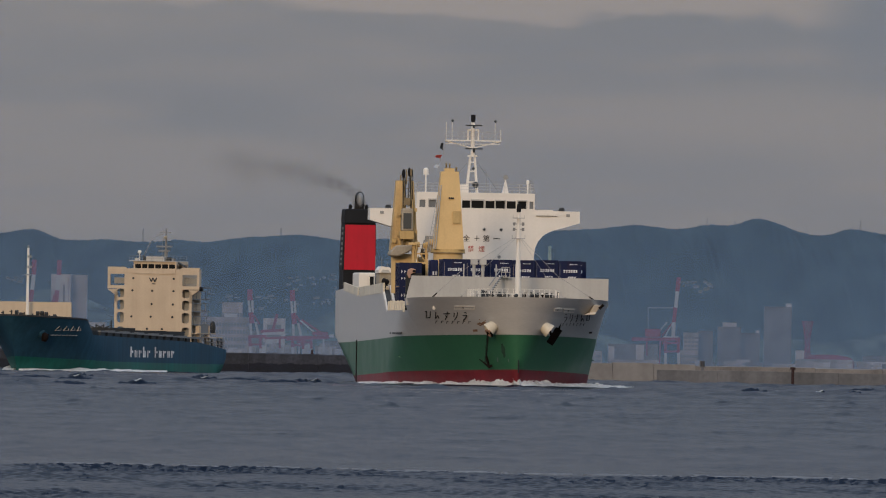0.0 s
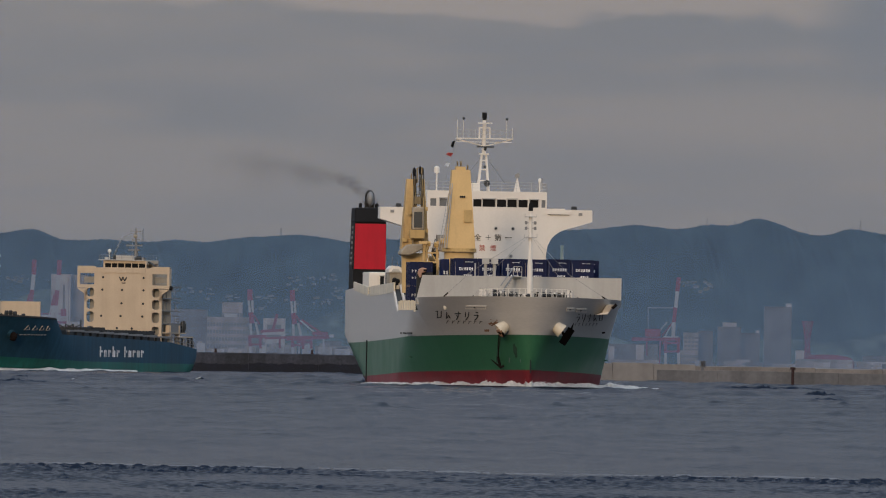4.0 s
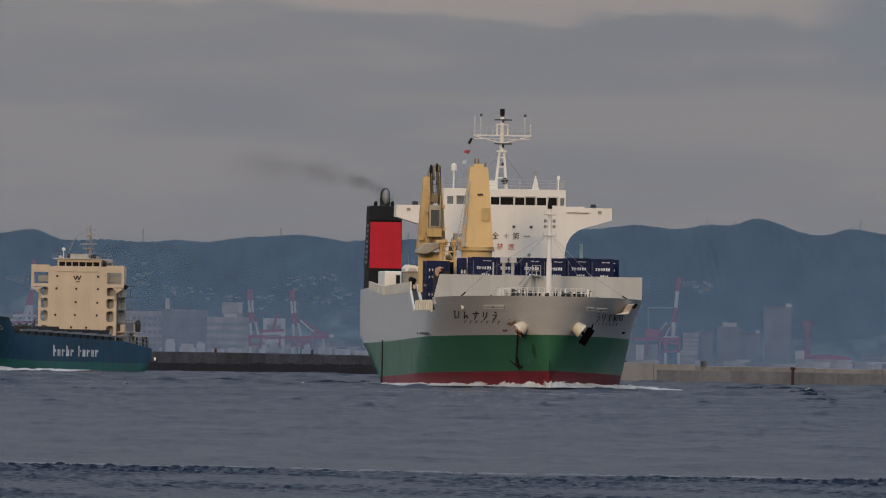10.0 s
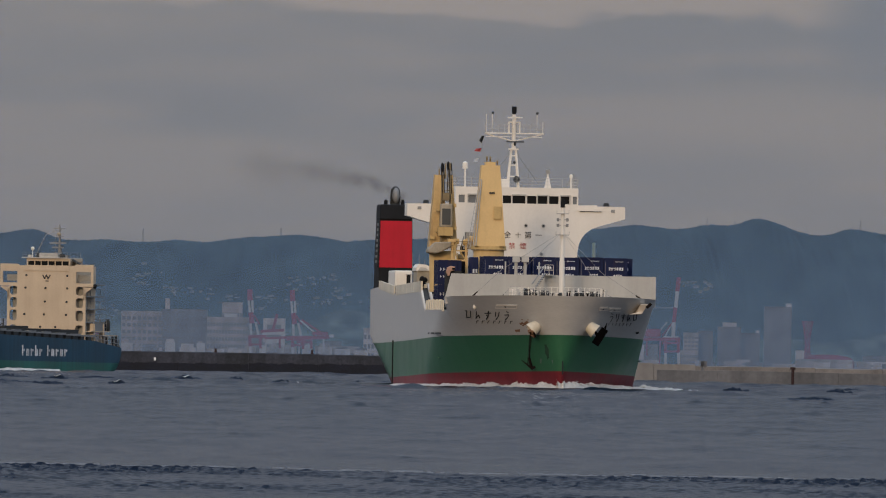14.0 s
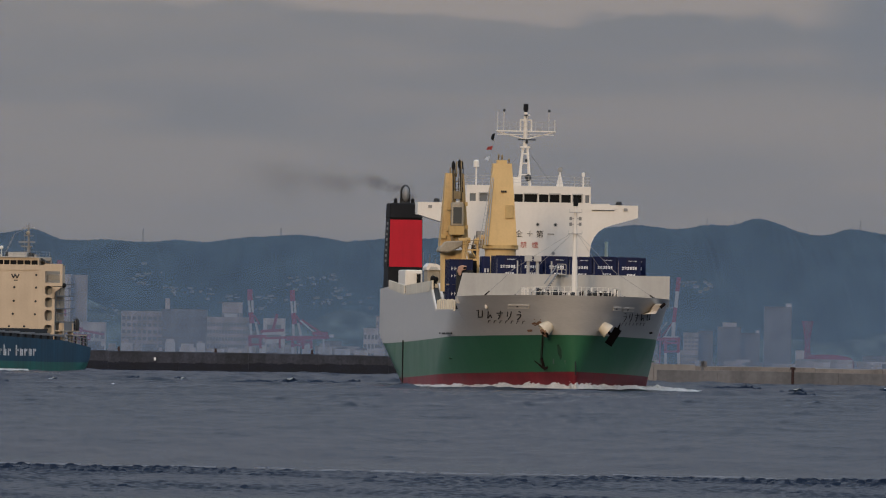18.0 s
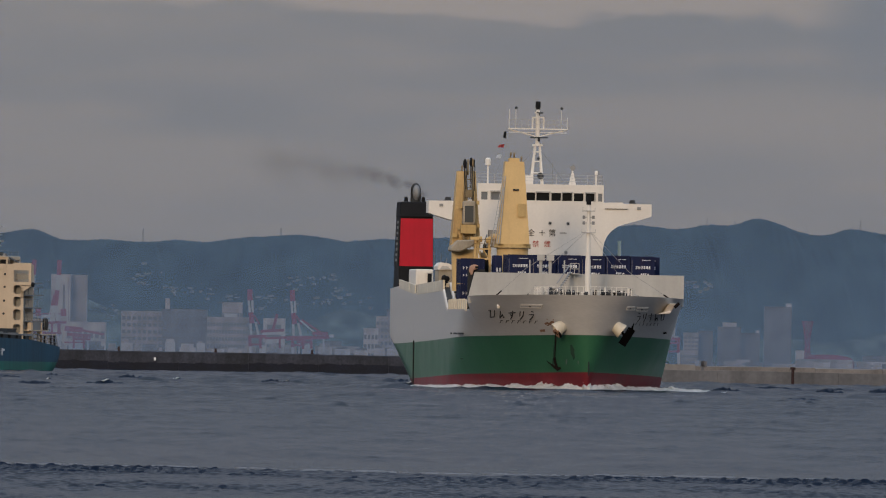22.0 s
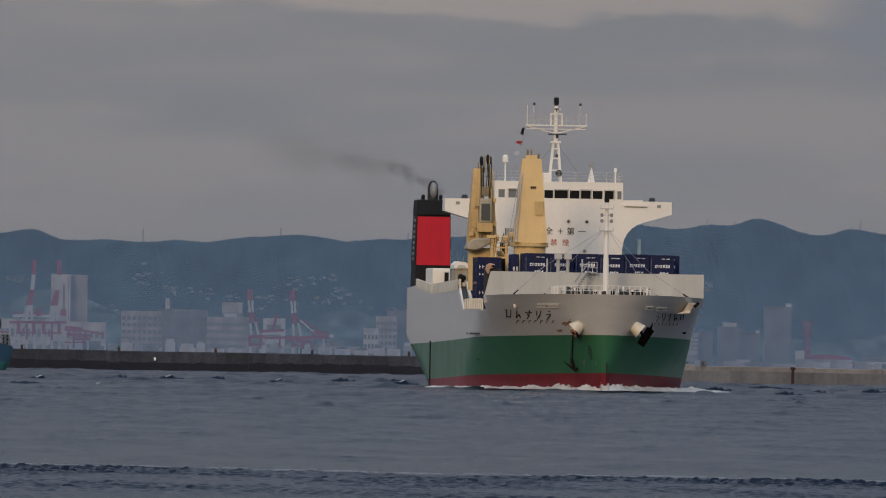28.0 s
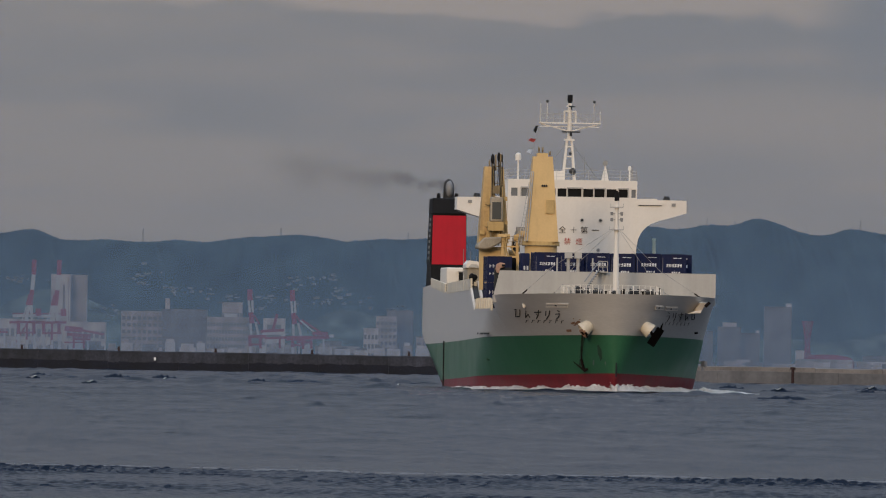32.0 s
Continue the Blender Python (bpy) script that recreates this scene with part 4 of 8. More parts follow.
def bridge():
    # accommodation block
    bm = bmesh.new()
    sbx(bm, 64, 84, -6.5, 6.6, 9.7, 19.0)
    block = part("accommodation", bm, M_WHITE, ship, "white painted accommodation block")
    # wheelhouse with real window openings: piers, sill and head
    wins = [(-6.15, -5.5), (-5.1, -4.0), (-3.7, -2.75), (-2.55, -1.65), (-1.45, -0.55), (-0.4, 0.95), (1.15, 2.15), (2.3, 3.3), (3.5, 4.5), (4.75, 5.65), (6.02, 6.45)]
    bm = bmesh.new()
    sbx(bm, 64, 64.25, -6.5, 6.6, 19.0, 19.3)
    sbx(bm, 64, 64.25, -6.5, 6.6, 20.12, 21.0)
    edges = [-6.5] + [v for w in wins for v in w] + [6.6]
    for i in range(0, len(edges), 2):
        sbx(bm, 64, 64.25, edges[i], edges[i + 1], 19.3, 20.12)
    for p in (-6.5, 6.4):
        sbx(bm, 64.25, 76, p, p + 0.2, 19.0, 21.0)
    sbx(bm, 75.8, 76, -6.3, 6.4, 19.0, 21.0)
    sbx(bm, 64.25, 75.8, -6.3, 6.4, 20.85, 21.0)
    wheel = part("wheelhouse", bm, M_WHITE, ship, "white wheelhouse with a row of windows")
    for i, (p0, p1) in enumerate(wins):
        bm = bmesh.new()
        sbx(bm, 64.12, 64.16, p0 - 0.02, p1 + 0.02, 19.28, 20.14)
        w = part("window_pane", bm, M_PALEGLASS if i in (0, 1, 10) else M_GLASS, wheel, "wheelhouse window with a pale reflection put into its colour" if i in (0, 1, 10) else "dark wheelhouse window")
        if i in (1, 5, 7, 9):
            bm = bmesh.new()
            sbx(bm, 63.85, 64.0, p0 - 0.1, p1 + 0.1, 20.14, 20.26)
            for q in (p0 - 0.1, p1 + 0.02):
                sbx(bm, 63.9, 64.0, q, q + 0.08, 19.3, 20.2)
            part("window_frame", bm, M_WALL, w)
    bm = bmesh.new()
    sbx(bm, 66, 75, -5.5, 5.5, 18.95, 19.02)
    sbx(bm, 65.2, 65.8, -3.5, 3.5, 19.0, 19.9)
    part("console", bm, M_HATCH, wheel)
    # bridge wings on curved brackets
    for side in (-1, 1):
        bm = bmesh.new()
        out = [(6.55, 19.2), (8.6, 19.25), (8.65, 19.12), (11.6, 19.1), (11.62, 17.82), (10.2, 17.38), (8.9, 17.02), (8.1, 16.72), (7.5, 16.3), (7.05, 15.75), (6.75, 15.1), (6.6, 14.2), (6.55, 13.0)]
        prism(bm, [(p * side, z) for p, z in out], 63.97, 67.5)
        wing = part("bridge_wing", bm, M_WHITE, ship, "white bridge wing on a curved bracket")
        bm = bmesh.new()
        sbx(bm, 63.88, 63.95, *sorted((side * 6.7, side * 9.2)), 18.6, 18.88)
        part("dodger_board", bm, M_WHITE, wing)
        bm = bmesh.new()
        sbx(bm, 63.86, 63.96, *sorted((side * 6.75, side * 9.1)), 18.53, 18.58)
        part("board_edge", bm, M_HATCH, wing)
        bm = bmesh.new()
        rod(bm, S(64.2, side * 9.6, 19.15), S(64.2, side * 9.6, 19.5), 0.36, 0.26, 10)
        part("searchlight", bm, M_HATCH, wing, "dark searchlight")
        bm = bmesh.new()
        sbx(bm, 63.9, 63.97, *sorted((side * 10.1, side * 10.5)), 18.5, 18.8)
        part("side_lamp_box", bm, M_STEEL, wing)
    # portholes
    for p, z in ((1.06, 16.95), (2.93, 16.95), (2.75, 13.95), (-4.3, 15.4)):
        bm = bmesh.new()
        rod(bm, S(64.02, p, z), S(63.93, p, z), 0.21, n=16)
        ph = part("porthole", bm, M_WALL, block, "round porthole with a pale rim")
        bm = bmesh.new()
        rod(bm, S(63.95, p, z), S(63.91, p, z), 0.13, n=16)
        part("glass", bm, M_HATCH if z > 16 else M_STEEL, ph)
    # deckhead rails and gear on the monkey island
    rails("monkey_island_railing", [S(75.5, -6.4, 21), S(64.2, -6.4, 21), S(64.2, 6.5, 21), S(75.5, 6.5, 21)], 1.0, ship, M_WALL, 3, 0.024, 1.6)
    bm = bmesh.new()
    sbx(bm, 66, 69, -3.0, -0.6, 21, 21.9)
    part("deck_box", bm, M_WHITE, ship)
    for p, z0, zc, r, m in ((-5.35, 21.0, 23.2, 0.3, M_WHITE), (5.95, 21, 22.25, 0.17, M_WHITE)):
        bm = bmesh.new()
        rod(bm, S(66, p, z0), S(66, p, zc - r), 0.09, n=8)
        rod(bm, S(66, p, zc - r), S(66, p, zc + r * 0.8), r, n=14)
        ball(bm, S(66, p, zc + r * 0.8), r, 0.8)
        smooth(part("radome", bm, m, ship, "white satellite radome on a post"), 60)
    bm = bmesh.new()
    frustum(bm, (64.8, 65.6, 3.05, 3.75, 21), (65.0, 65.4, 3.3, 3.52, 22.2))
    rod(bm, S(65.2, 3.41, 22.2), S(65.2, 3.41, 22.8), 0.08, n=6)
    part("lamp_stand", bm, M_WHITE, ship)
    bm = bmesh.new()
    bmesh.ops.create_cone(bm, cap_ends=True, segments=14, radius1=0.27, radius2=0.27, depth=0.3, matrix=Matrix.Translation(S(65.2, 3.41, 22.75)) @ Matrix.Rotation(radians(90), 4, "Y"))
    part("signal_lamp", bm, M_STEEL, ship, "round grey signal lamp")
    for p0, p1, z, r in ((1.4, 1.35, 23.4, 0.03), (6.2, 6.2, 22.6, 0.05), (5.5, 5.9, 22.2, 0.04)):
        bm = bmesh.new()
        rod(bm, S(66, p0, 21), S(66, p1, z), r, n=4)
        part("whip_aerial", bm, M_STEEL, ship)
    # main mast
    bm = bmesh.new()
    for p in (-0.56, 0.6):
        rod(bm, S(69, p, 21), S(69, p * 0.42, 25.0), 0.13, n=8)
        rod(bm, S(70.6, p, 21), S(69.4, p * 0.42, 25.0), 0.1, n=8)
    for z, w in ((22.2, 0.62), (23.4, 0.48), (24.4, 0.38)):
        rod(bm, S(69, -w, z), S(69, w, z), 0.07, n=6)
    sbx(bm, 68.6, 69.6, -0.5, 0.5, 25.0, 25.18)
    rod(bm, S(69, 0, 25.1), S(69, 0, 28.8), 0.24, 0.2, 12)
    mast = part("main_mast", bm, M_WHITE, ship, "white lattice main mast on the wheelhouse roof")
    bm = bmesh.new()
    sbx(bm, 68.7, 69.3, -3.1, 3.15, 26.72, 26.84)
    for s in (-1, 1):
        rod(bm, S(69, s * 3.0, 26.7), S(69, s * 0.2, 26.0), 0.06, n=5)
        sbx(bm, 68.8, 69.2, *sorted((s * 0.25, s * 3.0)), 26.38 if s else 0, 26.44)
    part("yard", bm, M_WHITE, mast)
    rails("yard_railing", [S(68.75, -3.05, 26.8), S(68.75, 3.1, 26.8)], 0.92, mast, M_WALL, 2, 0.024, 0.62)
    for p, z in ((-2.95, 28.8), (-2.3, 28.9), (2.45, 28.9), (3.08, 28.0)):
        bm = bmesh.new()
        rod(bm, S(69, p, 26.8), S(69, p, z), 0.032, n=5)
        part("aerial_post", bm, M_WHITE, mast)
    bm = bmesh.new()
    for p in (-0.55, 0.6):
        sbx(bm, 68.8, 69.0, p - 0.08, p + 0.08, 26.8, 28.0)
    sbx(bm, 68.8, 69.0, -0.55, 0.6, 27.9, 28.05)
    part("mast_cage", bm, M_WHITE, mast)
    bm = bmesh.new()
    sbx(bm, 68.2, 68.4, -0.85, 1.05, 25.81, 25.95)
    rod(bm, S(68.5, 0.1, 25.53), S(68.3, 0.1, 25.88), 0.14, n=8)
    part("radar_scanner", bm, M_HATCH, mast, "dark bar-shaped radar scanner")
    # turning scanner: white in front, dark behind
    bm = bmesh.new()
    rod(bm, (0, 0, -0.3), (0, 0, 0.0), 0.12, n=8)
    bx(bm, -0.09, 0.13, -0.93, 0.93, -0.06, 0.08)
    scanner = part("turning_scanner", bm, M_WHITE, mast, "turning radar scanner, white in front and dark behind")
    scanner.data.materials.append(M_HATCH)
    for f in scanner.data.polygons:
        f.material_index = 1 if f.normal.x < -0.5 else 0
    turning.append((scanner, S(68.2, 0.05, 28.45)))
    bm = bmesh.new()
    rod(bm, S(69, 0, 28.8), S(69, 0, 29.0), 0.2, n=10)
    rod(bm, S(69, 0, 29.0), S(69, 0, 29.65), 0.27, 0.26, 12)
    part("masthead_lamp", bm, M_BLACK, mast, "black masthead lamp")
    for p, z in ((2.45, 28.95), (-2.3, 28.95), (0.1, 23.7), (0.35, 21.9)):
        bm = bmesh.new()
        ball(bm, S(68.7, p, z), 0.15 if z > 22 else 0.36, 1.0, 10, 7)
        part("lamp", bm, M_HATCH, mast)
    for s, z0, z1, q in ((-1, 24.7, 21.3, 2.9), (1, 24.7, 21.3, 2.9)):
        bm = bmesh.new()
        rod(bm, S(69, 0.3 * s, z0), S(70, q * s, z1), 0.03, n=4)
        part("mast_stay", bm, M_STEEL, mast)
    # signal flags on the halyard
    bm = bmesh.new()
    rod(bm, S(69, -3.0, 26.6), S(67, -4.6, 21.2), 0.015, n=4)
    part("halyard", bm, M_STEEL, mast)
    for p, z, w, h, m, lab in ((-3.45, 26.1, 0.3, 0.8, M_INK, "small black signal flag"), (-3.65, 24.95, 0.62, 0.4, M_SIGNRED, "small red signal flag"), (-3.95, 23.85, 0.42, 0.46, M_LETTER, "small white signal flag")):
        bm = bmesh.new()
        n = 5
        lo, hi = [], []
        for i in range(n + 1):
            f = i / n
            wave = 0.08 * math.sin(f * 7)
            lo.append(bm.verts.new(S(68 + wave, p - w * f, z - h * 0.5 + 0.25 * h * f)))
            hi.append(bm.verts.new(S(68 + wave, p - w * f + 0.2, z + h * 0.5 - 0.1 * h * f)))
        for i in range(n):
            bm.faces.new((lo[i], lo[i + 1], hi[i + 1], hi[i]))
        bmesh.ops.solidify(bm, geom=bm.faces[:], thickness=0.02)
        bmesh.ops.translate(bm, vec=-S(68, p, z), verts=bm.verts[:])
        flags.append((part("signal_flag", bm, m, mast, lab), S(68, p, z), z))
    bm = bmesh.new()
    rod(bm, S(72, 9.0, 13.0), S(72, 9.0, 15.1), 0.2, 0.17, 8)
    rod(bm, S(72, 9.0, 15.1), S(72, 9.0, 15.3), 0.2, 0.2, 8)
    part("vent_pipe", bm, M_PALEGREEN, ship, "pale green vent pipe")
    bm = bmesh.new()
    sbx(bm, 66, 78, 6.6, 9.8, 9.7, 13.0)
    part("boat_deck", bm, M_WHITE, ship)
    return block


block = bridge()


def lettering(text, size, place, material, parent):
    """Characters standing on the forward wall, facing the bow."""
    cu = bpy.data.curves.new("sign", "FONT")
    cu.body, cu.size, cu.align_x, cu.align_y, cu.extrude = text, size, "CENTER", "CENTER", 0.012
    tmp = new("sign_text", cu)
    bpy.context.view_layer.update()
    me = bpy.data.meshes.new_from_object(tmp.evaluated_get(bpy.context.evaluated_depsgraph_get()))
    bpy.data.objects.remove(tmp)
    me.transform(Matrix.Translation(place) @ Matrix(((0, 0, 1, 0), (1, 0, 0, 0), (0, 1, 0, 0), (0, 0, 0, 1))))
    me.materials.clear()
    me.materials.append(material)
    ob = new("sign_character", me)
    ob.parent = parent
    return ob


for ch, p in (("安", -2.05), ("全", -0.9), ("＋", 0.25), ("第", 1.3), ("一", 2.45)):
    lettering(ch, 0.80, S(63.97, p, 15.9), M_INK, block)
for ch, p in (("禁", -0.25), ("煙", 0.95)):
    lettering(ch, 0.72, S(63.97, p - 0.15, 14.75), M_SIGNRED, block)


def deck_cranes():
    # plain tower of the second crane
    bm = bmesh.new()
    pc, a0 = -4.95, 35.0
    frustum(bm, (a0, a0 + 3.2, pc - 1.62, pc + 1.62, 14.55), (a0 + 0.6, a0 + 2.6, pc - 0.95, pc + 0.97, 23.0))
    tower = part("crane_tower", bm, M_YELLOW, ship, "tapered yellow crane tower")
    bm = bmesh.new()
    rod(bm, S(a0 + 1.6, pc, 10.8), S(a0 + 1.6, pc, 14.2), 1.55, 1.62, 24)
    smooth(part("crane_pedestal", bm, M_YELLOW, ship, "round yellow crane pedestal"))
    bm = bmesh.new()
    rod(bm, S(a0 + 1.6, pc, 14.2), S(a0 + 1.6, pc, 14.56), 1.85, n=28)
    part("slewing_ring", bm, M_YPANEL, tower)
    bm = bmesh.new()
    rod(bm, S(a0 + 1.6, pc, 14.12), S(a0 + 1.6, pc, 14.2), 1.88, n=28)
    part("ring_seam", bm, M_YDARK, tower)
    bm = bmesh.new()
    sbx(bm, a0 + 0.7, a0 + 2.4, pc - 0.55, pc + 0.5, 23.0, 23.35)
    part("sheave_head", bm, M_YELLOW, tower, "yellow sheave head")
    for p, z, r in ((-0.38, 23.75, 0.22), (-0.02, 23.7, 0.24), (0.72, 23.35, 0.2)):
        bm = bmesh.new()
        bmesh.ops.create_cone(bm, cap_ends=True, segments=12, radius1=r, radius2=r, depth=0.16, matrix=Matrix.Translation(S(a0 + 1.2, pc + p, z)) @ Matrix.Rotation(radians(90), 4, "X"))
        rod(bm, S(a0 + 1.2, pc + p, 23.0), S(a0 + 1.2, pc + p, z), 0.07, n=5)
        part("sheave", bm, M_YDARK, ship, "small weathered sheave")
    bm = bmesh.new()
    sbx(bm, a0 + 0.02, a0 + 0.5, pc + 0.36, pc + 1.16, 17.35, 18.7)
    part("access_panel", bm, M_YPANEL, tower, "darker square access panel")
    bm = bmesh.new()
    for i in range(3):
        sbx(bm, a0 + 0.25, a0 + 0.5, pc - 0.12 + i * 0.2, pc + 0.04 + i * 0.2, 20.0, 20.2)
    part("capacity_marks", bm, M_INK, tower)
    bm = bmesh.new()
    rod(bm, S(a0 - 0.2, pc - 1.75, 14.6), S(a0 + 0.5, pc - 1.1, 21.5), 0.05, n=6)
    rod(bm, S(a0 - 0.3, pc - 1.5, 14.6), S(a0 + 0.3, pc - 0.95, 21.5), 0.05, n=6)
    for i in range(16):
        f = i / 15
        rod(bm, S(a0 - 0.2 + 0.7 * f, pc - 1.75 + 0.65 * f, 14.6 + 6.9 * f), S(a0 - 0.3 + 0.6 * f, pc - 1.5 + 0.55 * f, 14.6 + 6.9 * f), 0.03, n=4)
    part("tower_ladder", bm, M_WALL, tower)
    # first crane, seen into its jib with the cab in front
    pc, a0 = -9.15, 44.0
    bm = bmesh.new()
    frustum(bm, (a0, a0 + 3.0, pc - 1.5, pc + 0.35, 14.4), (a0 + 0.6, a0 + 2.2, pc - 0.98, pc - 0.05, 22.0))
    frustum(bm, (a0 + 0.2, a0 + 2.8, pc + 0.85, pc + 1.5, 14.4), (a0 + 0.7, a0 + 2.1, pc + 0.55, pc + 0.9, 22.0))
    frustum(bm, (a0 + 1.8, a0 + 2.6, pc + 0.3, pc + 0.9, 14.4), (a0 + 1.6, a0 + 2.0, pc - 0.05, pc + 0.6, 19.0))
    tower = part("crane_tower", bm, M_YDIRTY, ship, "grimy twin-legged yellow crane tower")
    bm = bmesh.new()
    for p, z, r, w in ((-0.2, 22.75, 0.52, 0.36), (0.42, 22.95, 0.5, 0.3), (0.74, 22.85, 0.42, 0.16)):
        ball(bm, S(a0 + 0.8, pc + p, z), w * 0.55, r / (w * 0.55), 12, 10)
    part("sheaves", bm, M_BLACK, tower, "black cable sheaves")
    for p, z in ((-0.5, 22.6), (0.12, 23.2), (0.6, 23.3)):
        bm = bmesh.new()
        sbx(bm, a0 + 0.6, a0 + 1.3, pc + p - 0.06, pc + p + 0.06, 21.6, z)
        part("sheave_bracket", bm, M_YDARK, tower)
    bm = bmesh.new()
    for p in (-0.35, 0.75):
        rod(bm, S(a0 - 1.2, pc + p, 14.8), S(a0 + 0.4, pc + p * 0.7, 22.3), 0.13, 0.10, 6)
    for i in range(9):
        f = i / 8
        rod(bm, S(a0 - 1.2 + 1.6 * f, pc - 0.35, 15 + 7 * f), S(a0 - 1.1 + 1.5 * f, pc + 0.7, 15.6 + 6.4 * f), 0.05, n=4)
    part("jib", bm, M_YDARK, tower, "stowed weathered crane jib")
    bm = bmesh.new()
    sbx(bm, a0 - 1.2, a0 - 0.2, pc - 0.25, pc + 0.45, 19.3, 20.1)
    part("rope_block", bm, M_YDARK, tower, "rusty rope block above the cab")
    for p, q in ((-0.34, -0.22), (-0.1, -0.02), (0.36, 0.22), (0.5, 0.4), (0.78, 0.62)):
        bm = bmesh.new()
        rod(bm, S(a0 - 0.9, pc + q, 19.2 if p < 0.7 else 14.9), S(a0 + 0.2, pc + p, 22.6), 0.045, n=5)
        part("hoist_rope", bm, M_RUST, tower, "dark greased hoist rope")
    bm = bmesh.new()
    for p in (-0.62, 0.86):
        rod(bm, S(a0 - 1.0, pc + p, 14.6), S(a0 - 0.4, pc + p * 0.85, 20.0), 0.05, n=5)
    for i in range(14):
        f = i / 13
        rod(bm, S(a0 - 0.2 + 0.3 * f, pc - 1.3 + 0.35 * f, 14.8 + 6 * f), S(a0 - 0.2 + 0.3 * f, pc - 0.95 + 0.3 * f, 14.8 + 6 * f), 0.035, n=4)
    part("tower_ladder", bm, M_YPANEL, tower)
    for p, z, w in ((-1.2, 15.2, 0.5), (0.2, 15.4, 0.7), (1.15, 16.2, 0.35), (1.1, 18.6, 0.3)):
        bm = bmesh.new()
        sbx(bm, a0 - 0.5, a0 + 0.2, pc + p - w / 2, pc + p + w / 2, z, z + 0.4)
        part("control_box", bm, M_YPANEL, tower, "faded yellow control box")
    bm = bmesh.new()
    sbx(bm, a0 - 1.7, a0 - 0.3, pc - 0.5, pc + 0.75, 16.5, 18.95)
    bevel(bm, 0.15, 2)
    cab = part("crane_cab", bm, M_CANVAS, tower, "dull grey-tan operator cab with a wide window")
    bm = bmesh.new()
    sbx(bm, a0 - 1.76, a0 - 1.66, pc - 0.32, pc + 0.57, 16.75, 18.45)
    part("cab_window", bm, M_CABGLASS, cab)
    for z in (16.0, 18.2):
        bm = bmesh.new()
        sbx(bm, a0 - 1.6, a0 - 0.2, pc - 0.95, pc - 0.5, z, z + 0.08)
        rod(bm, S(a0 - 1.6, pc - 0.95, z), S(a0 - 1.6, pc - 0.95, z + 1.0), 0.04, n=4)
        rod(bm, S(a0 - 1.6, pc - 0.95, z + 1.0), S(a0 - 1.6, pc - 0.5, z + 1.0), 0.04, n=4)
        part("cab_platform", bm, M_YPANEL, tower)
    bm = bmesh.new()
    sbx(bm, a0 - 1.8, a0 - 0.3, pc - 0.7, pc + 0.85, 15.6, 16.5)
    part("cab_base", bm, M_YPANEL, tower)
    bm = bmesh.new()
    rod(bm, S(a0 + 1.4, pc, 9.7), S(a0 + 1.4, pc, 14.0), 1.3, 1.4, 22)
    smooth(part("crane_pedestal", bm, M_YELLOW, ship, "round yellow crane pedestal"))
    bm = bmesh.new()
    prism(bm, [(pc - 1.72, 13.78), (pc - 0.8, 13.7), (pc + 0.2, 14.15), (pc + 1.05, 14.7), (pc + 1.0, 15.0), (pc - 0.1, 14.95), (pc - 1.05, 14.9), (pc - 1.66, 14.2)], a0 - 2.0, a0 + 2.5)
    bevel(bm, 0.12, 1)
    part("machinery_cover", bm, M_CANVAS, tower, "weathered tan canvas over the winch gear")
    # yellow access frame between the cranes
    bm = bmesh.new()
    for p, zt in ((-8.66, 15.2), (-7.19, 15.3)):
        sbx(bm, 38, 38.35, p - 0.12, p + 0.12, 10.9, zt)
    sbx(bm, 37.9, 38.5, -8.8, -7.0, 13.95, 14.1)
    sbx(bm, 37.6, 38.6, -9.2, -8.3, 14.95, 15.25)
    part("access_frame", bm, M_YELLOW, ship, "yellow steel access frame")
    bm = bmesh.new()
    prism(bm, [(-9.05, 13.1), (-8.7, 12.2), (-8.45, 11.9), (-8.4, 10.85), (-8.04, 10.85), (-8.04, 13.1)], 37.5, 37.7)
    sbx(bm, 37.5, 37.7, -7.3, -7.05, 10.85, 13.3)
    sbx(bm, 37.5, 37.7, -8.04, -7.3, 12.92, 13.1)
    port = part("portal_plate", bm, M_YELLOW, ship, "yellow steel portal round a dark doorway")
    # opening closed by a black slab, in place of the shade inside
    bm = bmesh.new()
    sbx(bm, 37.72, 37.8, -8.04, -7.3, 10.85, 12.92)
    part("doorway", bm, M_BLACK, port, "black slab as the shade of an open doorway")
    for p0, z0, p1, z1 in ((-8.6, 14.9, -8.15, 13.1), (-8.3, 14.9, -8.45, 13.1), (-7.9, 14.0, -7.3, 13.1)):
        bm = bmesh.new()
        rod(bm, S(37.6, p0, z0), S(37.6, p1, z1), 0.07, n=5)
        part("frame_brace", bm, M_YPANEL, ship)
    rails("frame_railing", [S(37.9, -8.8, 14.1), S(37.9, -6.0, 14.1)], 0.9, ship, M_YDARK, 2, 0.04, 0.55, "small railing")
    bm = bmesh.new()
    frustum(bm, (38.5, 40, -7.4, -6.0, 14.2), (38.6, 39.8, -7.0, -6.2, 15.6))
    part("winch_gear", bm, M_CANVAS, ship)
    bm = bmesh.new()
    sbx(bm, 41.5, 43.0, -7.0, -6.1, 14.3, 16.0)
    part("winch_cover", bm, M_STEEL, ship)
    for p, z in ((-7.3, 14.9), (-6.6, 15.3), (-8.2, 15.0)):
        bm = bmesh.new()
        rod(bm, S(38.2, p - 0.25, z), S(38.2, p + 0.25, z), 0.3, n=10)
        part("cable_drum", bm, M_YPANEL, ship)
    bm = bmesh.new()
